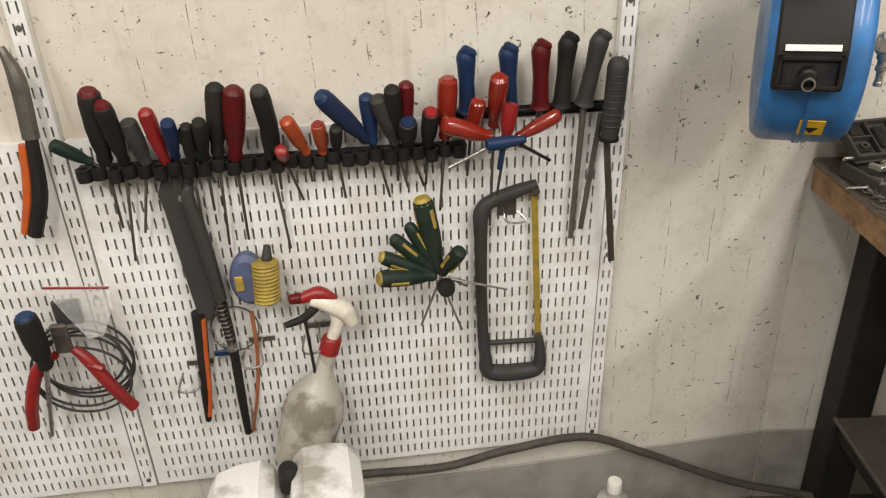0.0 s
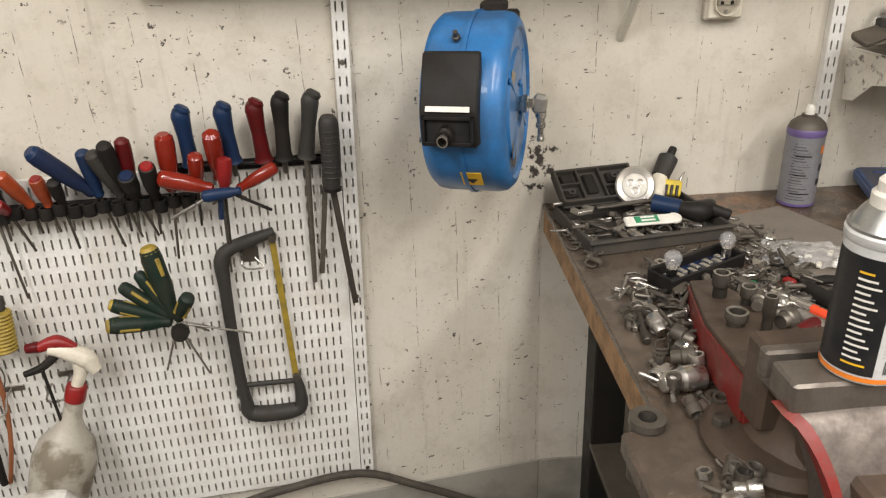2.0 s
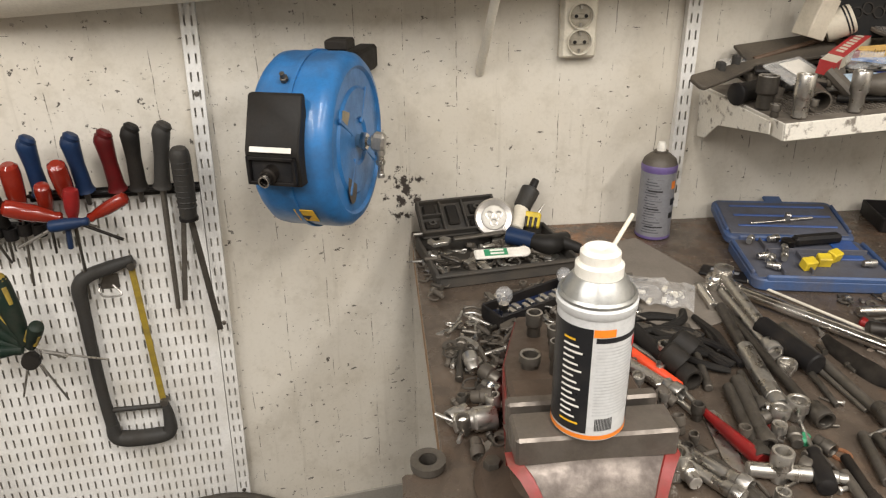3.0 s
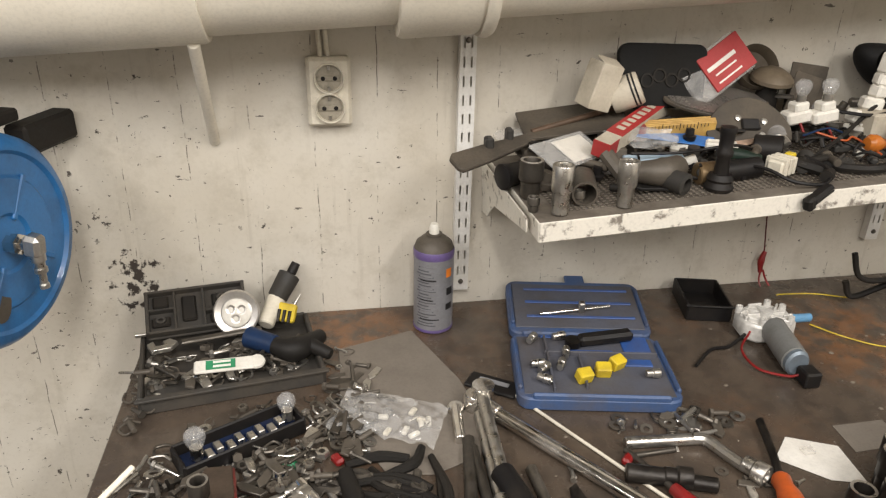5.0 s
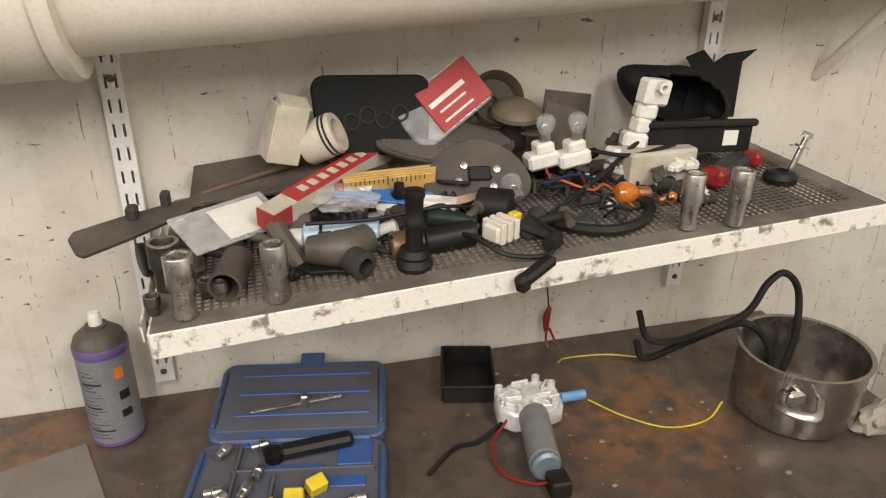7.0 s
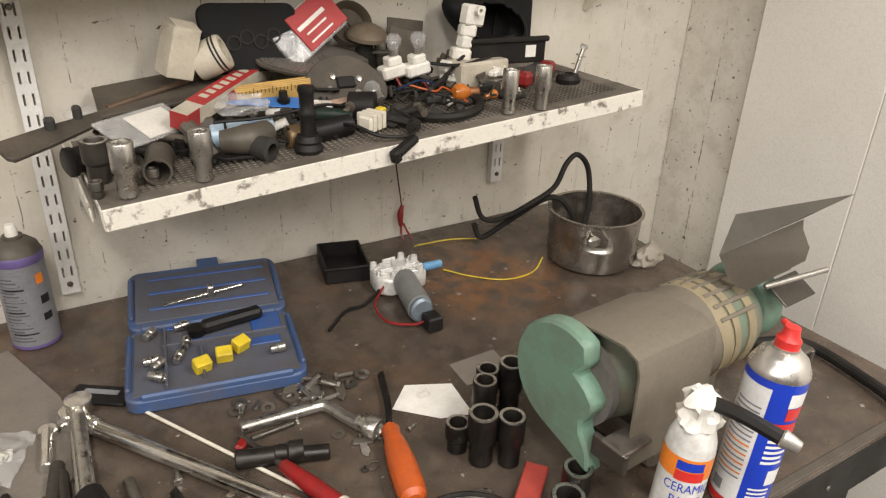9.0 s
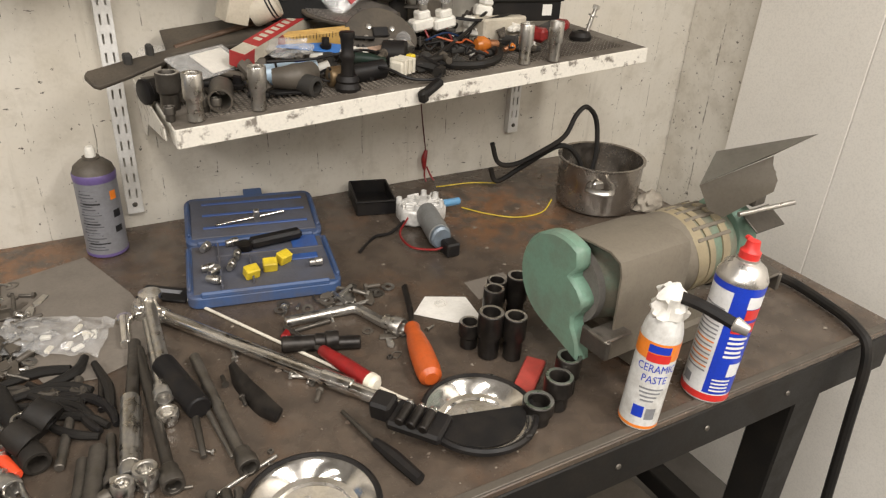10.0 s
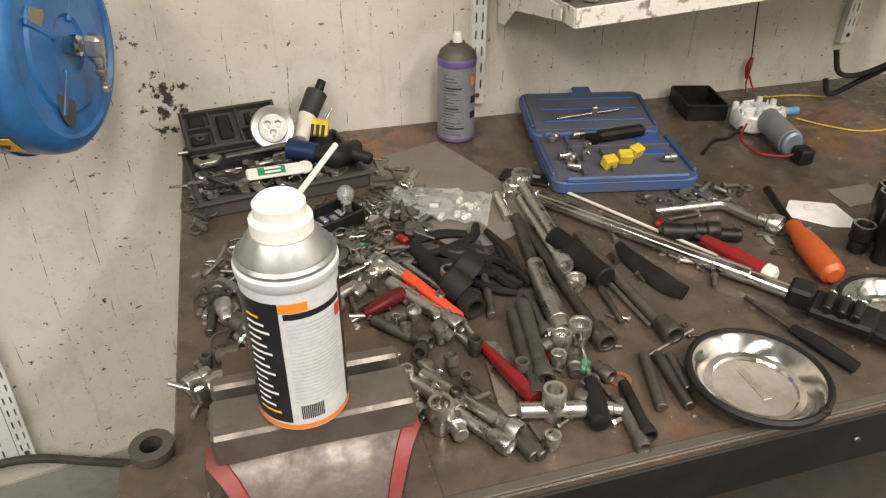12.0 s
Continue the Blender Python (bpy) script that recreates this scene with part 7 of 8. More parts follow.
for k in range(22):
    on_can(wb, WR, -98, -30 - 5 * (k % 4 == 3), 0.036 + 0.0040 * k, 0.0374 + 0.0040 * k, print_pale, "print_bar", 0.0004)
for k in range(12):
    on_can(wb, WR, -93 + 2.4 * k, -91.6 + 2.4 * k, 0.016, 0.032, label_black, "code_bar", 0.0004)
for k in range(15):
    on_can(wb, WR, -150, -118 - 6 * (k % 3), 0.022 + 0.0074 * k, 0.0245 + 0.0074 * k, print_yellow if k in (0, 14) else paper_white, "print_bar", 0.0007)
on_can(wb, WR, -34, -24, 0.112, 0.124, label_red, "hazard_mark", 0.0007)
part("dome", lathe([(WR * 1.0, 0.164), (WR * 1.02, 0.168), (WR * 0.97, 0.171), (WR * 0.92, 0.169), (WR * 0.80, 0.180), (WR * 0.66, 0.188), (0, 0.190)], 48), mat("dull_tin_dome", (0.42, 0.42, 0.40), 0.32, 0.85, amount=0.3), wc, "bright steel dome")
part("collar", lathe([(0, 0.188), (0.0235, 0.188), (0.0235, 0.200), (0.021, 0.203), (0.0185, 0.203)], 28), white_plastic, wc, "white plastic cap base")
part("cap", lathe([(0.0195, 0.200), (0.0195, 0.213), (0.016, 0.217), (0.006, 0.216), (0, 0.213)], 28), white_plastic, wc, "white spray cap")
part("straw", rod((0.010, 0.006, 0.208), (0.048, 0.070, 0.222), 0.0024), cream_plastic, wc, "thin white straw")
stub = thing("pipe_stub", "thick steel tube held at the bench edge", "tube", T((0.402, -0.745, 0.828)))
part("tube", lathe([(0.019, 0), (0.019, 0.085), (0.0175, 0.087), (0.011, 0.087), (0.010, 0.08), (0.010, 0), (0.019, 0)], 24), dull_steel, stub)
part("collar", lathe([(0.011, 0.079), (0.0215, 0.079), (0.0215, 0.088), (0.011, 0.0885)], 24), dull_steel, stub)
big_s = thing("wrench_socket", "large bright socket lying on its side", "socket", T((0.440, -0.682, BZ + 0.0165)) @ R(radians(8), 4, "Z") @ R(radians(90), 4, "Y"))
part("body", socket_shape(0.0165, 0.055), steel, big_s)
for x, y, r, h, z in ((0.575, -0.525, 0.0125, 0.040, 0.943), (0.545, -0.640, 0.0145, 0.022, 0.965), (0.572, -0.665, 0.0085, 0.050, 0.970), (0.596, -0.565, 0.011, 0.03, 0.950)):
    standing_socket(x, y, r, h, dull_steel, "dusty steel socket standing on the vise", "sockets on the vise", z)
for x, y, a, r, h in ((0.588, -0.665, 30, 0.012, 0.026), (0.592, -0.60, 60, 0.010, 0.034)):
    s = thing("wrench_socket", "dusty steel socket lying on the vise", "socket", T((x, y, 0.9615 + r - 0.2 * (y + 0.62))) @ R(radians(a), 4, "Z") @ R(radians(90), 4, "Y"), "sockets on the vise")
    part("body", socket_shape(r, h), dull_steel, s)
sw = thing("small_switch", "small red-tipped steel fitting on the mount plate", "fitting", T((0.445, -0.875, 0.912)) @ R(radians(20), 4, "Z"))
part("body", box(0.022, 0.014, 0.012, 0.003), steel, sw)
part("red_tip", rod((-0.012, 0, 0), (-0.024, 0, 0), 0.004), red_plastic, sw)

# ---- under the bench ----
ub = thing("plastic_crate", "blue plastic crate on the lower shelf", "crate", T((0.86, -0.40, 0.339)) @ R(0.1, 4, "Z") @ D((0.6, 0.6, 0.62, 1)))
cb = navy
part("floor_panel", box(0.36, 0.28, 0.006, 0.002, at=(0, 0, 0.004)), cb, ub)
for sx, sy, x, y in ((0.36, 0.006, 0, -0.14), (0.36, 0.006, 0, 0.14), (0.006, 0.28, -0.18, 0), (0.006, 0.28, 0.18, 0)):
    part("side_wall", box(sx, sy, 0.15, 0.002, at=(x, y, 0.078)), cb, ub)


# ---- things heaped on the wall shelf ----
def sz(x, h=0.0):
    return 1.1935 + 0.067 * (x - 1.03) + h


def shelf_socket(x, y, r, h, material, label, group="sockets on the shelf"):
    return standing_socket(x, y - 0.018, r, h, material, label, group, sz(x, 0.001))


shelf_socket(1.064, -0.280, 0.0155, 0.072, steel, "tall worn steel socket on the shelf edge")
shelf_socket(1.042, -0.205, 0.0185, 0.058, dull_steel, "short dusty steel socket on the shelf")
shelf_socket(1.160, -0.280, 0.0145, 0.068, steel, "tall dark fluted socket on the shelf")
shelf_socket(1.660, -0.278, 0.0135, 0.072, steel, "bright deep socket on the shelf edge")
shelf_socket(1.718, -0.290, 0.0135, 0.072, steel, "bright deep socket on the shelf edge")
for x, y in ((1.03, -0.262), (1.085, -0.245), (1.10, -0.255)):
    shelf_socket(x, y, 0.009, 0.022, dull_steel, "small dark socket on the shelf")
pipe = thing("hose_fitting", "grey tube fitting lying on the shelf", "fitting")
part("tube", moved(lathe([(0.016, 0), (0.019, 0), (0.019, 0.06), (0.015, 0.066), (0.013, 0.062), (0.016, 0.0)], 22), turned_between((1.105, -0.284, sz(1.105, 0.02)), (1.125, -0.212, sz(1.12, 0.024)))), dusty_steel, pipe)
elb = thing("pipe_elbow", "dusty olive rubber pipe elbow on the shelf", "elbow")
part("elbow", tube([(1.20, -0.244, sz(1.2, 0.03)), (1.235, -0.254, sz(1.23, 0.03)), (1.27, -0.234, sz(1.27, 0.028))], 0.03, 14, 5, [0.016, 0.022, 0.018]), dusty_steel, elb)
part("spout", moved(lathe([(0.013, 0), (0.016, 0), (0.017, 0.035), (0.010, 0.037), (0.013, 0.0)], 18), turned_between((1.24, -0.257, sz(1.24, 0.022)), (1.262, -0.294, sz(1.26, 0.018)))), grey_plastic, elb)
part("clamp", tube([(1.165, -0.202, sz(1.165, 0.05)), (1.178, -0.227, sz(1.17, 0.03)), (1.19, -0.247, sz(1.17, 0.012))], 0.012, 10, 5), dusty_steel, elb)
stem = thing("valve_stem", "black turned rubber valve standing on the shelf", "valve", T((1.318, -0.274, sz(1.318))))
part("foot", lathe([(0, 0), (0.020, 0), (0.022, 0.006), (0.018, 0.014), (0.020, 0.018), (0.016, 0.026), (0, 0.026)], 24), black_plastic, stem)
part("stem", lathe([(0, 0.02), (0.011, 0.024), (0.010, 0.05), (0.0125, 0.054), (0.0125, 0.060), (0.010, 0.064), (0.011, 0.085), (0.013, 0.09), (0.012, 0.096), (0, 0.098)], 18), black_plastic, stem)
gt = thing("grip_tube", "dark ribbed rubber grip lying on the shelf", "grip")
part("tube", rod((1.012, -0.177, sz(1.012, 0.02)), (1.13, -0.132, sz(1.13, 0.022)), 0.018), dusty_black, gt)
part("collar", rod((1.008, -0.179, sz(1.012, 0.02)), (1.018, -0.175, sz(1.012, 0.02)), 0.021), black_plastic, gt)
gt2 = thing("grip_tube", "dark ribbed rubber grip lying on the shelf", "grip")
part("tube", rod((1.335, -0.247, sz(1.33, 0.018)), (1.40, -0.244, sz(1.4, 0.018)), 0.0165), black_plastic, gt2)
part("brass_end", rod((1.295, -0.247, sz(1.3, 0.018)), (1.335, -0.247, sz(1.33, 0.018)), 0.0175), mat("tarnished_brass", (0.24, 0.16, 0.08), 0.4, 0.6, amount=0.5), gt2)
# wiper arm poking out past the shelf end
wa = thing("wiper", "flat black wiper arm poking past the shelf end", "wiper")
part("arm", moved(prism([(-0.100, -0.014), (-0.094, -0.022), (-0.04, -0.020), (0.03, -0.013), (0.10, -0.007), (0.10, 0.007), (0.03, 0.012), (-0.03, 0.017), (-0.09, 0.019), (-0.100, 0.010)], 0.009, 0.002), T((1.025, -0.122, 1.240)) @ R(radians(24), 4, "Z") @ R(radians(-7), 4, "Y") @ R(radians(24), 4, "X")), dusty_plate, wa)
part("joint", box(0.014, 0.02, 0.024, 0.003, at=(1.0, -0.125, 1.25)), grey_plastic, wa)
part("joint", box(0.012, 0.018, 0.028, 0.003, at=(1.038, -0.105, 1.256)), grey_plastic, wa)
part("blade", rod((1.08, -0.09, 1.258), (1.39, -0.04, 1.322), 0.005), mat("rusty_rod", (0.11, 0.065, 0.04), 0.5, 0.3, amount=0.5), wa)
# plates and mirror glasses
solo("dark_plate", moved(prism([(-0.09, -0.045), (0.08, -0.05), (0.095, 0.0), (0.07, 0.05), (-0.085, 0.045)], 0.006, 0.001), R(radians(14), 4, "X") @ R(radians(-6), 4, "Y")), dusty_plate, "flat dark plastic plate lying on the heap", "plate", T((1.155, -0.067, sz(1.155, 0.065))))
solo("film_bag", moved(box(0.07, 0.05, 0.02, 0.008), R(0.2, 4, "Z")), clear_bag, "grubby clear film bag on the heap", "bag", T((1.06, -0.072, sz(1.06, 0.05))))
fillr = solo("dark_trim", moved(prism([(-0.10, -0.03), (0.09, -0.04), (0.11, 0.02), (-0.09, 0.035)], 0.02, 0.004), R(radians(8), 4, "X")), dusty_plate, "dark plastic trim piece under the heap", "trim piece", T((1.16, -0.092, sz(1.16, 0.018))))
mg = thing("mirror_glass", "dusty mirror glass with a dark rim on the heap", "mirror glass", T((1.410, -0.077, sz(1.41, 0.078))) @ R(radians(22), 4, "X") @ R(radians(4), 4, "Y"))
outl = [(0.09 * math.cos(a) * (1 + 0.12 * math.cos(2 * a)), 0.05 * math.sin(a) * (1 + 0.1 * math.cos(a))) for a in np.linspace(0, 2 * math.pi, 28, endpoint=False)]
part("rim", prism(outl, 0.006, 0.001), dusty_plate, mg)
part("glass", moved(prism([(x * 0.93, y * 0.92) for x, y in outl], 0.002), T((0, 0, 0.0055))), mirror_glass, mg)
mb = thing("oval_mirror", "dark oval mirror backing plate with four rivets", "mirror plate", T((1.434, -0.147, sz(1.43, 0.048))) @ R(radians(-8), 4, "Z") @ R(radians(52), 4, "X"))
outl2 = [(0.072 * math.cos(a), 0.048 * math.sin(a) - 0.008 * math.cos(2 * a)) for a in np.linspace(0, 2 * math.pi, 30, endpoint=False)]
part("plate", prism(outl2, 0.004, 0.001), dusty_plate, mb)
for x, y in ((-0.026, -0.004), (0.02, -0.012), (-0.018, 0.018), (0.026, 0.012)):
    part("rivet", lathe([(0, 0.003), (0.005, 0.002), (0.006, 0)], 12), steel, mb, "", T((x, y, 0.0045)))
part("clip_boss", box(0.03, 0.02, 0.006, 0.002, at=(0.002, 0.006, 0.006)), black_plastic, mb)
vis = thing("mirror_housing", "flat black plastic cover leaning on the wall", "cover", T((1.310, -0.057, sz(1.31, 0.132))) @ R(radians(76), 4, "X"))
outl3 = []
for cx, cy, a0 in ((0.062, 0.028, 0), (-0.062, 0.032, 90), (-0.058, -0.04, 180), (0.056, -0.04, 270)):
    outl3 += [(cx + 0.018 * math.cos(radians(a0 + k * 22.5)), cy + 0.018 * math.sin(radians(a0 + k * 22.5))) for k in range(5)]
part("shell", prism(outl3, 0.012, 0.002), matt_black, vis)
for k in range(4):
    part("moulding", moved(lathe([(0.009, 0), (0.012, 0.0), (0.012, 0.003), (0.009, 0.003), (0.009, 0)], 16), T((-0.03 + 0.022 * k, -0.012 + 0.008 * (k % 2), 0.0115))), dusty_black, vis)
# cartons
rb_ = thing("carton", "long red and white printed carton on the heap", "carton", T((1.250, -0.117, sz(1.25, 0.066))) @ R(radians(42), 4, "Z") @ R(radians(-7), 4, "Y") @ R(radians(10), 4, "X"))
part("box", box(0.255, 0.028, 0.026, 0.001), box_white, rb_)
part("red_top", box(0.215, 0.0285, 0.0012, 0.0003, at=(0.02, 0, 0.0133)), box_red, rb_)
part("red_side", box(0.03, 0.001, 0.0262, 0.0003, at=(-0.1125, -0.0142, 0)), box_red, rb_)
part("red_end", box(0.001, 0.0282, 0.0262, 0.0003, at=(-0.1278, 0, 0)), box_red, rb_)
for k in range(9):
    part("print_bar", box(0.011, 0.013, 0.0006, at=(-0.062 + 0.019 * k, 0.001, 0.0142)), box_white, rb_)
fr_ = thing("folding_rule", "yellow wooden folding rule with a red end", "folding rule", T((1.315, -0.130, sz(1.315, 0.056))) @ R(radians(-3), 4, "Z") @ R(radians(-3), 4, "Y") @ R(radians(12), 4, "X"))
for k in range(4):
    part("stave", box(0.125, 0.0045, 0.026, 0.0008, at=(0.002 * k, -0.009 + 0.006 * k, 0)), wood_yellow, fr_)
part("red_end", box(0.018, 0.026, 0.027, 0.001, at=(-0.066, 0, 0)), red_plastic, fr_)
for k in range(19):
    part("tick", box(0.001, 0.0006, 0.006 if k % 5 else 0.012, at=(-0.06 + 0.006 * k, -0.0116, 0.009)), label_black, fr_)
rp = thing("packet", "red and clear plastic spare part packet on the heap", "packet", T((1.416, -0.062, sz(1.416, 0.138))) @ R(radians(-4), 4, "Z") @ R(radians(66), 4, "X") @ R(radians(36), 4, "Z"))
part("red_card", box(0.088, 0.066, 0.004, 0.001, at=(0.008, 0, 0.0065)), box_red, rp)
part("film", box(0.125, 0.075, 0.010, 0.003, at=(-0.012, 0, 0)), clear_bag, rp)
for k, w in enumerate((0.06, 0.045, 0.05)):
    part("print_bar", box(w, 0.007 if k == 0 else 0.003, 0.0006, at=(0.0, 0.006 - 0.014 * k, 0.0088)), paper_white, rp)
wbx = thing("carton", "crumpled open white carton standing on the heap", "carton", T((1.190, -0.087, sz(1.19, 0.128))) @ R(radians(16), 4, "Y") @ R(radians(14), 4, "Z"))
part("front_panel", box(0.042, 0.003, 0.075, 0.001, at=(0, -0.02, 0)), box_white, wbx)
part("side_panel", box(0.003, 0.04, 0.075, 0.001, at=(-0.02, 0, 0)), box_white, wbx)
part("flap", moved(box(0.04, 0.03, 0.002, 0.0005), T((0.006, 0.0, 0.04)) @ R(0.3, 4, "X")), box_white, wbx)
rollc = thing("paper_roll", "striped cream cardboard roll on the heap", "roll", T((1.238, -0.087, sz(1.238, 0.112))) @ R(radians(62), 4, "Y") @ R(radians(20), 4, "X"))
part("roll", lathe([(0, -0.025), (0.026, -0.025), (0.028, -0.02), (0.028, 0.02), (0.026, 0.025), (0.018, 0.025), (0.017, 0.0), (0, 0.0)], 24), box_white, rollc)
for z in (0.010, 0.016):
    part("black_stripe", lathe([(0.0279, z), (0.0284, z), (0.0284, z + 0.003), (0.0279, z + 0.003)], 24), label_black, rollc)
# clear and blue tubes
bt2 = thing("glue_bottle", "pale blue clear bottle with a white cap on the shelf", "bottle")
part("bottle", rod((1.20, -0.190, sz(1.2, 0.022)), (1.29, -0.210, sz(1.29, 0.022)), 0.018), mat("pale_blue_bottle", (0.42, 0.55, 0.66), 0.3, amount=0.3, dirt=(0.3, 0.35, 0.38)), bt2)
part("cap", rod((1.165, -0.182, sz(1.17, 0.022)), (1.20, -0.190, sz(1.2, 0.022)), 0.0125), white_plastic, bt2)
part("tail", rod((1.29, -0.210, sz(1.29, 0.022)), (1.31, -0.215, sz(1.3, 0.03)), 0.010), white_plastic, bt2)
part("black_tie", moved(ring(0.0185, 0.002, 18, 6), turned_between((1.222, -0.195, sz(1.222, 0.022)), (1.29, -0.210, sz(1.29, 0.022)))), black_plastic, bt2)
part("print_bar", box(0.02, 0.004, 0.001, at=(1.262, -0.205, sz(1.26, 0.0405))), label_blue, bt2)
cl = thing("clear_wrap", "crumpled clear wrap with a blue and white sheet", "wrap")
fw = bmesh.new()
bmesh.ops.create_icosphere(fw, subdivisions=3, radius=1)
for v in fw.verts:
    v.co = v.co * (1 + 0.3 * noise.noise(v.co * 3) + 0.2 * noise.noise(v.co * 7))
    v.co = Vector((v.co.x * 0.055, v.co.y * 0.022, v.co.z * 0.016))
part("wrap", fw, clear_bag, cl, "", T((1.245, -0.157, sz(1.245, 0.055))) @ R(-0.3, 4, "Z"))
part("blue_sheet", moved(box(0.14, 0.03, 0.002, 0.0005), T((1.30, -0.147, sz(1.3, 0.048))) @ R(-0.32, 4, "Z") @ R(0.3, 4, "X") @ R(0.10, 4, "Y")), mat("blue_wrapper", (0.03, 0.16, 0.48), 0.35, amount=0.2), cl, "bright blue wrapper")
part("white_sheet", moved(box(0.05, 0.03, 0.012, 0.003), T((1.372, -0.177, sz(1.37, 0.035))) @ R(-0.5, 4, "Z")), white_plastic, cl)
wbg = thing("zip_bag", "clear zip bag holding a white card on the shelf", "bag", T((1.115, -0.177, sz(1.115, 0.052))) @ R(radians(34), 4, "Z") @ R(radians(24), 4, "X"))
part("card", box(0.072, 0.052, 0.002, 0.0005, at=(0.02, 0.0, 0.0)), paper_white, wbg)
part("film", box(0.13, 0.064, 0.006, 0.002), clear_bag, wbg)
white2 = thing("filter_box", "small dirty white box on the shelf", "box", T((1.70, -0.142, sz(1.70, 0.03))) @ R(0.1, 4, "Z"))
part("box", box(0.11, 0.05, 0.05, 0.004), box_white, white2)
for x, y, h in ((1.31, -0.16, 0.03), (1.365, -0.17, 0.035), (1.345, -0.05, 0.075)):
    solo("white_connector", box(0.03, 0.016, 0.014, 0.003), white_plastic, "small white plastic connector in the heap", "connector", T((x, y, sz(x, h))) @ R(x * 9, 4, "Z") @ R(0.4, 4, "X"), "white connectors")
# odds and ends that fill the heap
random.seed(77)
for k in range(46):
    x, y = random.uniform(1.30, 1.74), random.uniform(-0.245, -0.085)
    h = 0.008 + (0.03 * random.random() if y > -0.2 else 0.0)
    c = random.choice((dusty_black, black_plastic, dusty_black, grey_plastic, dusty_steel, white_plastic))
    w = random.uniform(0.014, 0.034)
    bm_ = joined(box(w, 0.015, 0.012, 0.003), moved(box(w * 0.5, 0.010, 0.009, 0.002), T((w * 0.6, 0, 0.001))), moved(box(0.004, 0.018, 0.005, 0.001), T((-w * 0.2, 0, 0.007))))
    solo("plug_connector", bm_, c, "small white plug connector in the heap" if c is white_plastic else "small dark plug connector in the heap", "connector", T((x, y, sz(x, h))) @ R(random.uniform(0, 6.3), 4, "Z") @ R(random.uniform(-0.5, 0.5), 4, "X"), "small connectors in the heap")
for k in range(16):
    x, y = random.uniform(1.28, 1.72), random.uniform(-0.235, -0.09)
    a = random.uniform(0, 6.3)
    pts = [(x + 0.035 * q * math.cos(a + 0.8 * q), y + 0.022 * q * math.sin(a + 0.9 * q), sz(x, 0.012 + 0.03 * random.random())) for q in (-1.2, -0.5, 0.2, 0.9, 1.4)]
    solo("wire_end", tube(pts, 0.0022, 6, 5), random.choice((black_plastic, black_plastic, rubber, grey_plastic)), "short dark wire end curling through the heap", "wire", None, "wire ends in the heap")
for k in range(34):
    x, y = random.uniform(1.06, 1.62), random.uniform(-0.265, -0.05)
    h = 0.006 + max(0.0, 0.075 * min(1.0, (y + 0.27) / 0.16)) * random.random()
    a, L_ = random.uniform(0, 6.3), random.uniform(0.03, 0.07)
    c = random.choice((dusty_plate, grey_plastic, dull_steel, dusty_black, rubber, tray_grey))
    bm_ = prism([(-L_ / 2, -0.008), (L_ * 0.3, -0.010), (L_ / 2, 0.0), (L_ * 0.3, 0.009), (-L_ * 0.1, 0.006), (-L_ / 2, 0.009)], 0.005, 0.001) if k % 2 else joined(rod((-L_ / 2, 0, 0.004), (L_ / 2, 0, 0.004), 0.0065, 0.005), rod((L_ * 0.2, 0, 0.004), (L_ * 0.36, 0, 0.004), 0.009))
    solo("trim_clip", bm_, c, "grimy loose fitting lying in the heap on the shelf", "fitting", T((x, y, sz(x, h))) @ R(a, 4, "Z") @ R(random.uniform(-0.35, 0.35), 4, "X"), "loose fittings in the heap")
# bulb holders
for x, y in ((1.533, -0.125), (1.575, -0.135)):
    bh = thing("bulb_holder", "white plastic bulb holder with a clear bulb", "bulb holder", T((x, y, sz(x, 0.055))) @ R(radians(-10), 4, "Y"), "white bulb holders")
    part("body", box(0.046, 0.03, 0.022, 0.004), white_plastic, bh)
    part("step", box(0.026, 0.026, 0.016, 0.003, at=(0.004, 0, 0.017)), white_plastic, bh)
    part("wire", tube([(0.0, -0.012, -0.008), (0.004, -0.022, -0.03), (0.01, -0.02, -0.045)], 0.0022), red_plastic, bh, "red wire")
    bulb(x, y, 0, 0.0135, T((x + 0.003, y, sz(x, 0.075))))
bulb(1.520, -0.072, sz(1.52, 0.085), 0.010)
bulb(1.475, -0.207, sz(1.475, 0.012), 0.0145, T((1.475, -0.197, sz(1.475, 0.03))) @ R(radians(-70), 4, "X"))
bulb(1.600, -0.122, sz(1.6, 0.03), 0.011, T((1.60, -0.112, sz(1.6, 0.045))) @ R(radians(-65), 4, "X"))
bulb(1.625, -0.205, 0, 0.0155, T((1.650, -0.217, sz(1.625, 0.022))) @ R(radians(-85), 4, "Y"), True, "amber bulbs")
bulb(1.70, -0.15, 0, 0.008, T((1.66, -0.227, sz(1.66, 0.012))) @ R(radians(80), 4, "Y"), True, "amber bulbs")
tw_ = thing("lamp_socket", "tall white plastic lamp socket strip standing up", "lamp socket", T((1.665, -0.127, sz(1.665, 0.03))) @ R(radians(9), 4, "Y"))
for k, (w, z, x) in enumerate(((0.055, 0.012, -0.01), (0.036, 0.036, 0.0), (0.024, 0.058, 0.004), (0.030, 0.078, 0.006), (0.045, 0.105, 0.012))):
    part("segment", moved(box(w, 0.024, 0.022 if k < 4 else 0.036, 0.004), T((x, 0, z)) @ R(0.2 * (-1) ** k, 4, "Z")), white_plastic, tw_)
part("screw_boss", lathe([(0.004, 0), (0.008, 0), (0.008, 0.01), (0.004, 0.01), (0.004, 0)], 14), white_plastic, tw_, "", T((0.012, -0.014, 0.115)) @ R(radians(90), 4, "X"))
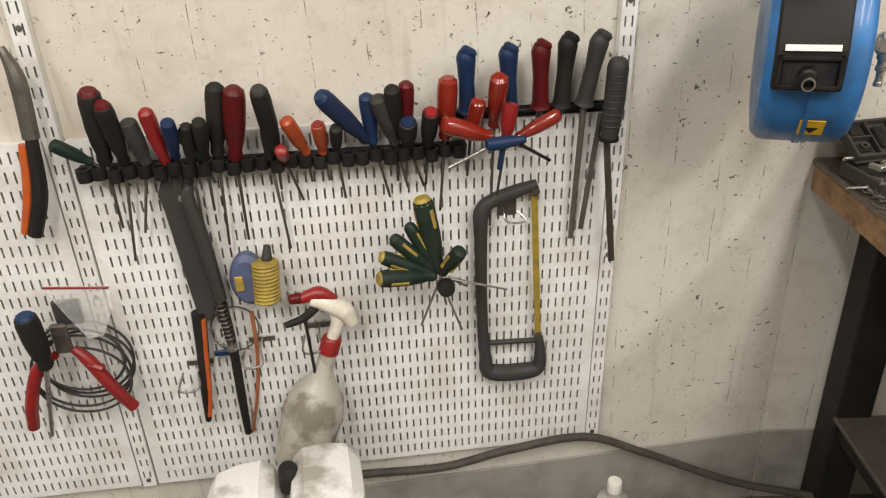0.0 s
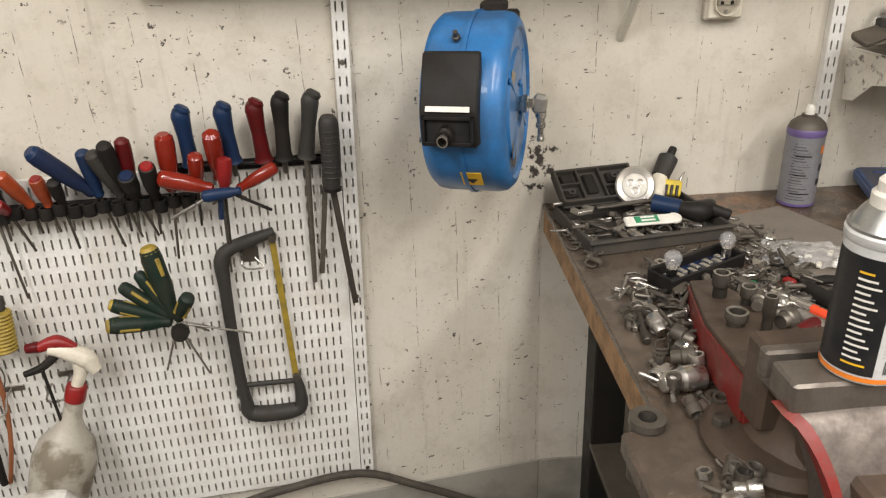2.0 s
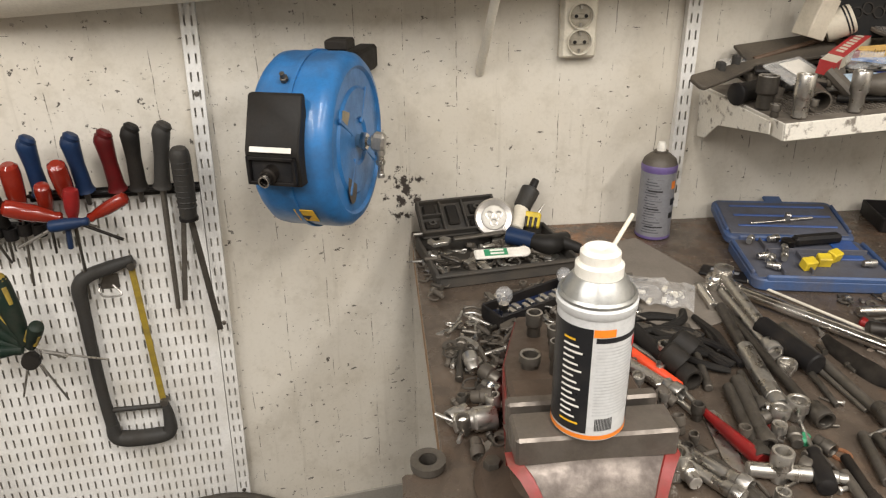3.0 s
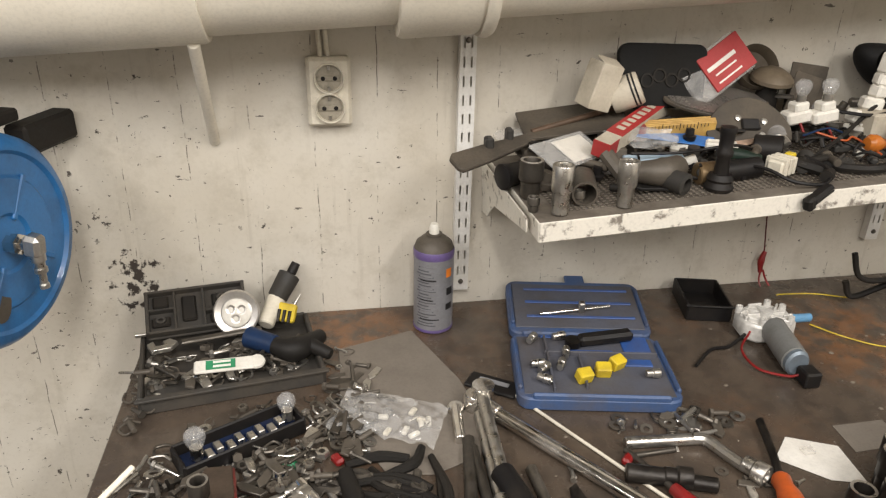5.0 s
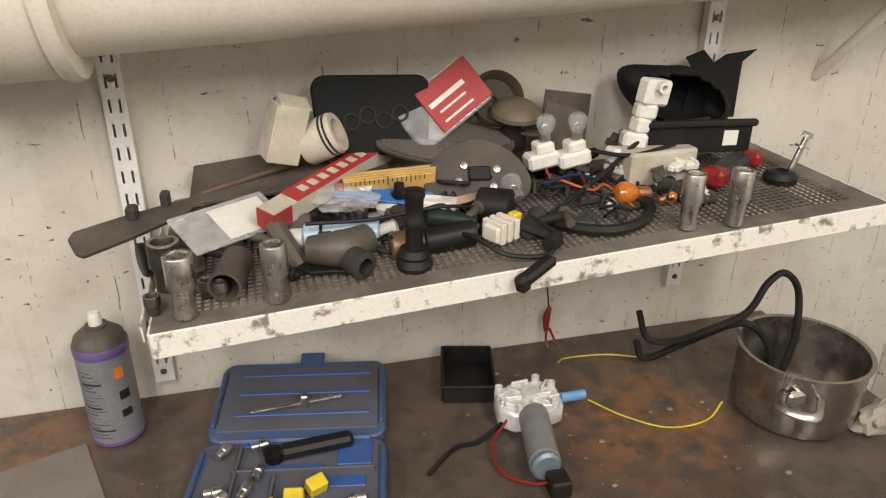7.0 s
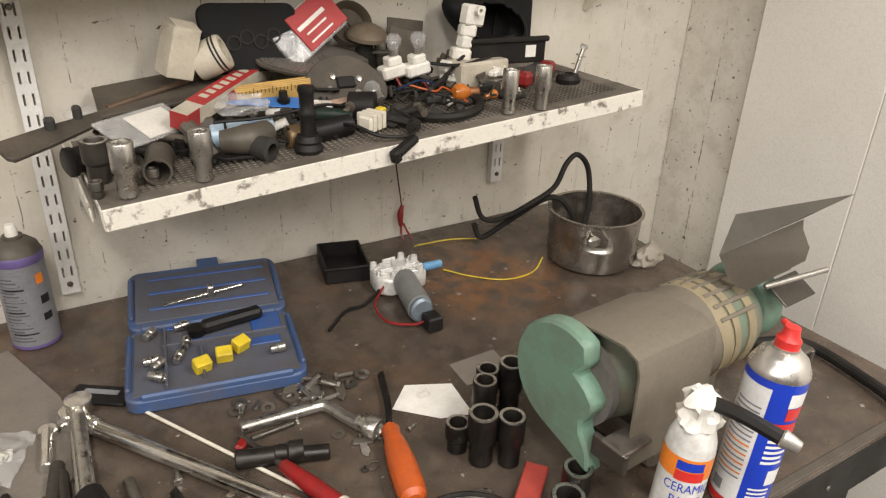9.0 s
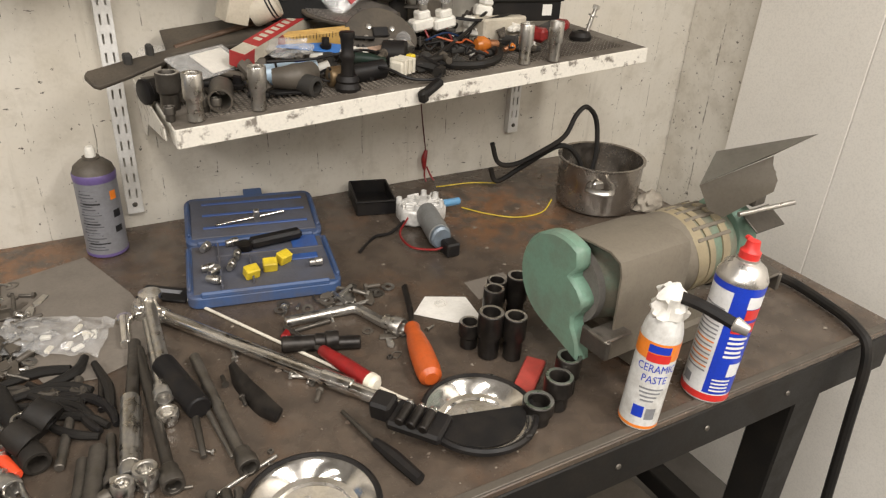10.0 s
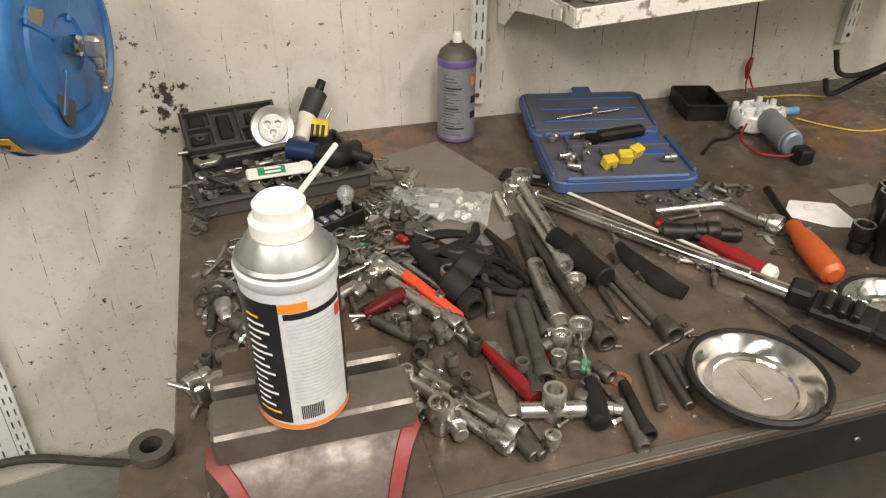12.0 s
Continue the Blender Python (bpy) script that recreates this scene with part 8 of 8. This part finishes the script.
# dark covers behind
dm = thing("horn_cap", "dusty brown domed horn cover on the heap", "cover", T((1.515, -0.067, sz(1.515, 0.115))) @ R(radians(12), 4, "X"))
part("dome", lathe([(0, 0.012), (0.015, 0.011), (0.028, 0.004), (0.036, -0.004), (0.037, -0.010), (0.030, -0.014), (0, -0.014)], 30), mat("dusty_bronze", (0.16, 0.125, 0.085), 0.4, 0.3, amount=0.5), dm)
part("neck", lathe([(0.016, -0.014), (0.018, -0.03), (0.022, -0.06), (0, -0.06)], 20), dusty_black, dm)
dm2 = solo("lamp_bowl", moved(lathe([(0.010, 0.0), (0.045, 0.004), (0.052, 0.016), (0.050, 0.03), (0.046, 0.026), (0.04, 0.01), (0.010, 0.004), (0.010, 0.0)], 30), R(radians(60), 4, "X") @ D((0.78, 0.78, 0.9, 1))), mat("dusty_olive", (0.075, 0.06, 0.042), 0.5, amount=0.5), "dusty olive round lamp bowl leaning on the wall", "lamp bowl", T((1.490, -0.034, sz(1.49, 0.118))))
for x, w, h, a in ((1.60, 0.075, 0.12, 8), (1.575, 0.055, 0.10, 16)):
    solo("dark_card", moved(box(w, 0.003, h, 0.0006), R(radians(a), 4, "Y") @ R(radians(-10), 4, "X")), dusty_plate, "thin dark rubber sheet standing on the shelf", "sheet", T((x, -0.045 if a == 8 else -0.072, sz(x, 0.062))), "dark rubber sheets")
mh = thing("mirror_housing", "black rounded door mirror housing on the shelf", "mirror housing", T((1.765, -0.067, sz(1.765, 0.105))) @ R(radians(-6), 4, "Z"))
shell = bmesh.new()
bmesh.ops.create_uvsphere(shell, u_segments=28, v_segments=16, radius=1)
bmesh.ops.delete(shell, geom=[f for f in shell.faces if f.calc_center_median().y < -0.55], context="FACES")
for v in shell.verts:
    v.co = Vector((v.co.x * 0.092, v.co.y * 0.05, v.co.z * 0.042 - 0.10 * v.co.x * abs(v.co.x) * 0.3))
bmesh.ops.solidify(shell, geom=shell.faces[:], thickness=0.003)
part("shell", shell, matt_black, mh)
bx = thing("cover_tray", "black ribbed plastic tray with a small white label", "tray", T((1.772, -0.112, sz(1.772, 0.058))) @ R(radians(-7), 4, "Z"))
part("front_panel", box(0.155, 0.004, 0.042, 0.001, at=(0, -0.03, 0)), black_plastic, bx)
part("top_rim", box(0.165, 0.012, 0.010, 0.003, at=(0, -0.033, 0.022)), dusty_black, bx)
part("floor_panel", box(0.155, 0.06, 0.004, 0.001, at=(0, 0, -0.02)), black_plastic, bx)
part("label", box(0.022, 0.001, 0.022, 0.0003, at=(0.045, -0.0328, 0.0)), paper_white, bx, "small white label")
tornr = solo("torn_cover", prism([(-0.05, -0.05), (0.045, -0.055), (0.05, 0.03), (0.075, 0.048), (0.02, 0.042), (0.0, 0.03), (-0.02, 0.05), (-0.05, 0.04), (-0.035, 0.02)], 0.003, 0.0006), matt_black, "torn black plastic cover standing behind the tray", "cover", T((1.845, -0.040, sz(1.845, 0.108))) @ R(radians(84), 4, "X"))
sc = thing("cutter", "grey cutter with red plastic ends on the shelf", "cutter", T((1.80, -0.177, sz(1.80, 0.022))) @ R(radians(34), 4, "Z"))
part("body", box(0.095, 0.032, 0.024, 0.006), grey_plastic, sc)
part("red_end", box(0.03, 0.034, 0.026, 0.006, at=(-0.058, 0.0, 0)), red_plastic, sc, "red plastic end")
part("red_end", box(0.028, 0.030, 0.022, 0.006, at=(0.05, -0.012, 0.004)), red_plastic, sc, "red plastic end")
solo("rubber_bush", lathe([(0.008, 0), (0.022, 0), (0.023, 0.008), (0.018, 0.016), (0.008, 0.018), (0.008, 0)], 24), black_plastic, "black rubber bush on the shelf", "bush", T((1.862, -0.207, sz(1.862, 0.001))))
solo("steel_bush", moved(lathe([(0.007, 0), (0.014, 0), (0.014, 0.018), (0.007, 0.018), (0.007, 0)], 22), R(radians(80), 4, "X")), cream_plastic, "short pale bush lying on the shelf", "bush", T((1.715, -0.210, sz(1.715, 0.016))))
bo = thing("bolt", "long steel bolt standing tilted at the shelf end", "bolt", T((1.893, -0.187, sz(1.893, 0.002))) @ R(radians(18), 4, "Y"))
part("shank", lathe([(0, 0), (0.0045, 0), (0.0045, 0.055), (0, 0.055)], 12), steel, bo)
part("head", moved(hex_shape(0.008, 0.008), T((0, 0, 0.055))), steel, bo)
part("washer", lathe([(0.004, 0.04), (0.010, 0.04), (0.010, 0.043), (0.004, 0.043), (0.004, 0.04)], 16), steel, bo)
conn2 = thing("wire_plug", "cream plastic wire plug with a yellow tab", "plug", T((1.432, -0.250, sz(1.432, 0.018))) @ R(radians(28), 4, "Z"))
part("body", box(0.04, 0.026, 0.022, 0.003), cream_plastic, conn2)
for k in (-1, 0, 1):
    part("fin", box(0.008, 0.034, 0.026, 0.001, at=(0.012 * k, 0, 0.002)), cream_plastic, conn2)
part("yellow_tab", box(0.014, 0.014, 0.018, 0.002, at=(0.024, 0, 0.008)), yellow_plastic, conn2)
gs = thing("screwdriver", "short dark green handled screwdriver in the heap", "screwdriver")
part("handle", handle_shape((1.345, -0.220, sz(1.345, 0.038)), (1.405, -0.237, sz(1.4, 0.028)), 0.0115), green_plastic, gs)
mb2 = thing("small_motor", "black round motor with a grey nose on the shelf", "motor")
part("body", rod((1.425, -0.182, sz(1.425, 0.026)), (1.462, -0.207, sz(1.46, 0.026)), 0.024), black_plastic, mb2)
part("nose", rod((1.49, -0.227, sz(1.49, 0.02)), (1.462, -0.262, sz(1.46, 0.014)), 0.013, 0.010), grey_plastic, mb2)
sens = thing("sensor", "dark sensor with a cable hanging over the shelf lip", "sensor", T((1.452, -0.324, sz(1.452, -0.004))) @ R(radians(24), 4, "Z") @ R(radians(-18), 4, "Y"))
part("body", box(0.05, 0.018, 0.014, 0.004), black_plastic, sens)
part("ear", box(0.016, 0.016, 0.022, 0.004, at=(-0.026, 0, -0.002)), dusty_black, sens)
strip2 = solo("gasket_strip", moved(prism([(-0.04, -0.008), (0.04, -0.006), (0.045, 0.006), (-0.038, 0.009)], 0.0015), R(0.2, 4, "X")), mat("salmon_card", (0.48, 0.33, 0.24), 0.6, amount=0.4), "pale gasket card strip in the heap", "gasket", T((1.415, -0.177, sz(1.415, 0.035))) @ R(0.35, 4, "Z"))
# wires and hoses threading through the heap
random.seed(5)
wires = [
    ([(1.42, -0.20, 0.03), (1.36, -0.225, 0.05), (1.28, -0.22, 0.045), (1.20, -0.215, 0.05)], 0.0024, black_plastic),
    ([(1.36, -0.225, 0.02), (1.39, -0.27, 0.025), (1.42, -0.305, 0.012), (1.47, -0.31, 0.006), (1.485, -0.285, 0.02), (1.47, -0.25, 0.03)], 0.0028, black_plastic),
    ([(1.50, -0.20, 0.012), (1.515, -0.25, 0.010), (1.56, -0.285, 0.010), (1.61, -0.275, 0.010), (1.64, -0.24, 0.012), (1.635, -0.215, 0.016)], 0.0075, rubber),
    ([(1.50, -0.235, 0.02), (1.56, -0.20, 0.03), (1.62, -0.16, 0.04), (1.70, -0.13, 0.075), (1.78, -0.14, 0.085)], 0.0035, rubber),
    ([(1.48, -0.19, 0.03), (1.51, -0.15, 0.02), (1.56, -0.18, 0.03), (1.60, -0.22, 0.015), (1.57, -0.25, 0.012)], 0.0022, black_plastic),
    ([(1.54, -0.17, 0.04), (1.575, -0.20, 0.03), (1.60, -0.19, 0.03), (1.62, -0.235, 0.012)], 0.0018, orange_plastic),
    ([(1.52, -0.17, 0.035), (1.56, -0.175, 0.045), (1.60, -0.17, 0.03)], 0.0018, blue_plastic),
    ([(1.60, -0.13, 0.06), (1.65, -0.16, 0.055), (1.72, -0.155, 0.06)], 0.003, black_plastic),
    ([(1.32, -0.22, 0.02), (1.30, -0.25, 0.012), (1.275, -0.24, 0.02), (1.285, -0.21, 0.03)], 0.0025, black_plastic),
    ([(1.10, -0.10, 0.05), (1.18, -0.09, 0.035), (1.24, -0.11, 0.03), (1.30, -0.10, 0.04)], 0.0035, black_plastic),
    ([(1.46, -0.25, 0.02), (1.49, -0.28, 0.012), (1.475, -0.30, 0.012)], 0.010, dusty_black),
]
for pts_, r, m_ in wires:
    solo("wire", tube([(x, y, sz(x, h)) for x, y, h in pts_], r, 7, 6), m_, "loose cable winding through the heap on the shelf", "wire", None, "wires on the shelf")
for k in range(46):  # small dark scrap that fills the heap
    x, y = random.uniform(1.06, 1.70), random.uniform(-0.215, -0.03)
    h = random.uniform(0.006, 0.05) * (0.35 + min(1, (y + 0.25) / 0.12) * 0.65)
    w = random.uniform(0.014, 0.034)
    b = box(w, w * random.uniform(0.5, 0.9), w * random.uniform(0.35, 0.7), 0.003) if k % 3 else lathe([(0, 0), (w * 0.4, 0), (w * 0.45, w * 0.3), (w * 0.3, w * 0.35), (w * 0.28, w * 0.8), (0, w * 0.8)], 14)
    m_ = (dusty_black, black_plastic, dull_steel, grey_plastic, dusty_steel)[k % 5]
    solo("spare_part", b, m_, "small grimy vehicle spare part in the heap", "spare part", T((x, y, sz(x, h))) @ R(random.uniform(0, 6), 4, "Z") @ R(random.uniform(-0.6, 0.6), 4, "X"), "small spare parts on the shelf")
rc = thing("wire_clip", "red clip on a thin wire hanging by the wall", "clip")
part("wire", tube([(1.585, -0.02, 1.20), (1.60, -0.014, 1.08), (1.617, -0.012, 0.97)], 0.0014, 6, 4), dark_red, rc)
part("clip", tube([(1.617, -0.014, 0.975), (1.611, -0.016, 0.955), (1.612, -0.018, 0.93)], 0.006, 8, 4, [0.004, 0.007, 0.004]), red_plastic, rc)
part("leg", tube([(1.613, -0.018, 0.935), (1.611, -0.022, 0.915), (1.612, -0.03, 0.903)], 0.002, 6, 3), red_plastic, rc)
part("leg", tube([(1.618, -0.018, 0.935), (1.626, -0.022, 0.915), (1.632, -0.03, 0.903)], 0.002, 6, 3), red_plastic, rc)

# ---- loose nuts, bolts and sockets on the bench ----
def bolt_mesh(r, L):
    return joined(hex_shape(r, r * 0.8), moved(lathe([(0, r * 0.8), (r * 0.55, r * 0.8), (r * 0.55, L), (r * 0.45, L + 0.001), (0, L + 0.001)], 10), T((0, 0, 0))))


def plain_mesh(name, bm, m_):
    return mesh_of(name, bm, m_)


KINDS = []
for m_, tone in ((steel, "bright"), (dull_steel, "dull"), (dusty_steel, "oily")):
    KINDS += [
        ("bolt", plain_mesh("bolt", bolt_mesh(0.0065, 0.026), m_), tone + " steel hex bolt among loose parts", "lie", 0.0058, m_),
        ("bolt", plain_mesh("bolt", bolt_mesh(0.005, 0.038), m_), tone + " steel long bolt among loose parts", "lie", 0.0045, m_),
        ("nut", plain_mesh("nut", hex_shape(0.008, 0.007, 0.0042), m_), tone + " steel hex nut among loose parts", "flat", 0, m_),
        ("washer", plain_mesh("washer", lathe([(0.005, 0), (0.0105, 0), (0.0105, 0.0018), (0.005, 0.0018), (0.005, 0)], 18), m_), tone + " steel washer among loose parts", "flat", 0, m_),
        ("wrench_socket", plain_mesh("wrench_socket", socket_shape(0.0095, 0.026, 14), m_), tone + " small wrench socket among loose tools", "lie", 0.0095, m_),
        ("wrench_socket", plain_mesh("wrench_socket", socket_shape(0.0085, 0.024, 14), m_), tone + " small wrench socket among loose tools", "flat", 0, m_),
        ("wrench_socket", plain_mesh("wrench_socket", socket_shape(0.0125, 0.034, 16), m_), tone + " wrench socket among loose tools", "lie", 0.0125, m_),
        ("pin", plain_mesh("pin", rod((0, 0, 0), (0, 0, 0.034), 0.0032, 0.0028, 8), m_), tone + " steel pin among loose parts", "lie", 0.0032, m_),
        ("spring_clip", plain_mesh("spring_clip", tube([(0, 0, 0.002), (0.012, 0.008, 0.003), (0.02, -0.004, 0.002), (0.008, -0.012, 0.003), (-0.006, -0.008, 0.002)], 0.0016, 6, 4), m_), tone + " bent wire clip among loose parts", "flat", 0, m_),
        ("bracket_bit", plain_mesh("bracket_bit", prism([(-0.018, -0.006), (0.012, -0.007), (0.02, 0.002), (0.010, 0.008), (-0.016, 0.006)], 0.004, 0.0008), m_), tone + " small stamped bracket among loose parts", "flat", 0, m_),
    ]
random.seed(21)


def scatter(n, inside, group, kinds=None, z0=BZ, pile=0.0, scale=(0.8, 1.25)):
    """Loose parts dropped over an area: inside() gives places."""
    for _ in range(n):
        name, me, label, way, r, m_ = random.choice(kinds or KINDS)
        x, y = inside()
        k = random.uniform(*scale)
        q = BT.inverted() @ Vector((x, y, BZ))
        if abs(q.x) < 0.098 and abs(q.y) < 0.036:
            continue  # nothing lies over the bulb tray
        ob = new(name, me)
        z = z0 + random.random() * pile
        tilt = random.uniform(-0.35, 0.35) if pile else 0
        spin = R(random.uniform(0, 6.28), 4, "Z")
        ob.matrix_basis = T((x, y, z + (r * k if way == "lie" else 0))) @ spin @ (R(radians(90) + tilt, 4, "Y") if way == "lie" else R(tilt, 4, "X")) @ D((k, k, k, 1))
        tagged(ob, label, name.replace("_", " "), group)


def blob(cx, cy, rx, ry, turn=0.0):
    def place():
        a, q = random.uniform(0, 6.283), math.sqrt(random.random())
        u, v = rx * q * math.cos(a), ry * q * math.sin(a)
        return cx + u * math.cos(turn) - v * math.sin(turn), cy + u * math.sin(turn) + v * math.cos(turn)
    return place


small = [k for k in KINDS if k[0] != "wrench_socket"]
socks = [k for k in KINDS if k[0] in ("wrench_socket", "bolt", "pin")]
scatter(70, blob(0.575, -0.185, 0.115, 0.062, 0.16), "loose parts in the tray", small, BZ + 0.007, 0.02)
scatter(110, blob(0.665, -0.40, 0.12, 0.085, 0.3), "loose parts on the bench", small, BZ, 0.018)
scatter(40, blob(0.455, -0.22, 0.022, 0.10, 0.0), "loose parts on the bench", small, BZ, 0.008)
scatter(90, blob(0.66, -0.36, 0.14, 0.075, 0.2), "loose parts on the bench", small, BZ, 0.016, (0.6, 1.0))
scatter(55, blob(0.50, -0.47, 0.05, 0.10, 0.0), "loose parts on the bench", small, BZ, 0.010)
scatter(34, blob(0.482, -0.66, 0.038, 0.12, 0.0), "loose parts on the bench", None, BZ, 0.008)
scatter(30, blob(0.76, -0.33, 0.06, 0.10, 0.0), "loose parts on the bench", small, BZ, 0.008)
scatter(40, blob(0.69, -0.66, 0.07, 0.17, 0.1), "loose tools on the bench", socks, BZ, 0.004, (0.75, 1.1))
scatter(22, blob(0.84, -0.76, 0.08, 0.08, 0.0), "loose tools on the bench", socks, BZ, 0.0, (0.7, 1.05))
scatter(30, blob(1.22, -0.415, 0.12, 0.03, -0.1), "loose parts by the case", small, BZ, 0.004)
scatter(16, blob(1.28, -0.56, 0.05, 0.06, 0.0), "loose parts by the case", small, BZ, 0.0, (0.6, 0.9))
scatter(16, blob(1.06, -0.62, 0.12, 0.14, 0.0), "loose parts on the bench", small, BZ, 0.0, (0.5, 0.9))
scatter(12, blob(0.78, -0.18, 0.08, 0.05, 0.0), "loose parts on the bench", small, BZ, 0.0, (0.6, 1.0))
scatter(14, blob(0.455, -0.845, 0.025, 0.03, 0.0), "loose parts on the vise plate", None, 0.9035, 0.004)
for x, y, c, w in ((0.872, -0.748, print_green, "bright green plastic clip"), (0.845, -0.726, red_plastic, "small red plastic plug"), (0.655, -0.44, blue_plastic, "small blue plastic plug"), (0.672, -0.425, print_green, "small green plastic plug"), (0.735, -0.425, red_plastic, "small red plastic plug"), (1.125, -0.485, red_plastic, "small red plastic plug")):
    solo("plastic_plug", box(0.020, 0.013, 0.011, 0.003), c, w + " among loose parts", "plug", T((x, y, BZ + 0.006)) @ R(x * 37, 4, "Z"), "coloured plastic plugs")
for x, y, r in ((0.905, -0.775, 0.013), (0.868, -0.79, 0.009)):
    solo("copper_washer", lathe([(r * 0.6, 0), (r, 0), (r, 0.002), (r * 0.6, 0.002), (r * 0.6, 0)], 20), copper, "flat copper sealing washer on the bench", "washer", T((x, y, BZ)), "copper washers")
for x, y, r, h in ((0.862, -0.705, 0.013, 0.024), (0.888, -0.70, 0.0145, 0.030), (0.845, -0.735, 0.0095, 0.022), (0.77, -0.55, 0.0135, 0.03), (0.688, -0.790, 0.014, 0.040), (0.79, -0.845, 0.009, 0.02), (0.93, -0.60, 0.014, 0.02)):
    standing_socket(x, y, r, h, steel, "bright steel socket standing among the tools", "sockets among the tools")
for x, y, r in ((0.80, -0.565, 0.022), (0.775, -0.595, 0.018)):
    solo("black_knob", moved(lathe([(0.009, 0), (r, 0), (r * 1.05, 0.01), (r * 0.9, 0.03), (0.009, 0.034), (0.009, 0)], 20), R(radians(60), 4, "X")), dusty_black, "round black rubber mount among the tools", "mount", T((x, y, BZ + 0.022)) @ R(x * 5, 4, "Z"), "rubber mounts")
for pts_ in ([(0.79, -0.47), (0.835, -0.45), (0.85, -0.42)], [(0.80, -0.50), (0.83, -0.53), (0.845, -0.56)], [(0.86, -0.44), (0.87, -0.50), (0.868, -0.55)], [(0.745, -0.44), (0.79, -0.43), (0.83, -0.44)]):
    solo("rubber_piece", tube([(x, y, BZ + 0.008) for x, y in pts_], 0.008, 8, 5, [0.005, 0.008, 0.006]), dusty_black, "dark rubber handled tool in the heap of tools", "tool", None, "dark tools in the heap")

# crumbs of paint and rust on the worktop
grit_rng = random.Random(77)
crumbs = bmesh.new()
for k in range(190):
    cx, cy = grit_rng.uniform(0.95, 1.95), -0.04 - 0.82 * grit_rng.random() ** 0.8
    n, a0, r = grit_rng.choice((4, 5)), grit_rng.uniform(0, 6), 0.0012 + 0.0034 * grit_rng.random() ** 3
    low = [crumbs.verts.new((cx + r * math.cos(a0 + 6.283 * j / n) * 1.4, cy + r * math.sin(a0 + 6.283 * j / n), BZ + 0.0002)) for j in range(n)]
    top = [crumbs.verts.new((v.co.x * 0.8 + cx * 0.2, v.co.y * 0.8 + cy * 0.2, BZ + 0.0008 + r * 0.35 * grit_rng.random())) for v in low]
    crumbs.faces.new(top)
    for j in range(n):
        crumbs.faces.new((low[j], low[(j + 1) % n], top[(j + 1) % n], top[j]))
crumb_mat = mat("paint_crumbs", (0.26, 0.22, 0.175), 0.8, amount=1.0, scale=9, dirt=(0.10, 0.07, 0.05))
tagged(new("crumbs", mesh_of("crumbs", crumbs, crumb_mat)), "pale crumbs of paint and rust strewn on the worktop", "crumbs", kind="stuff")
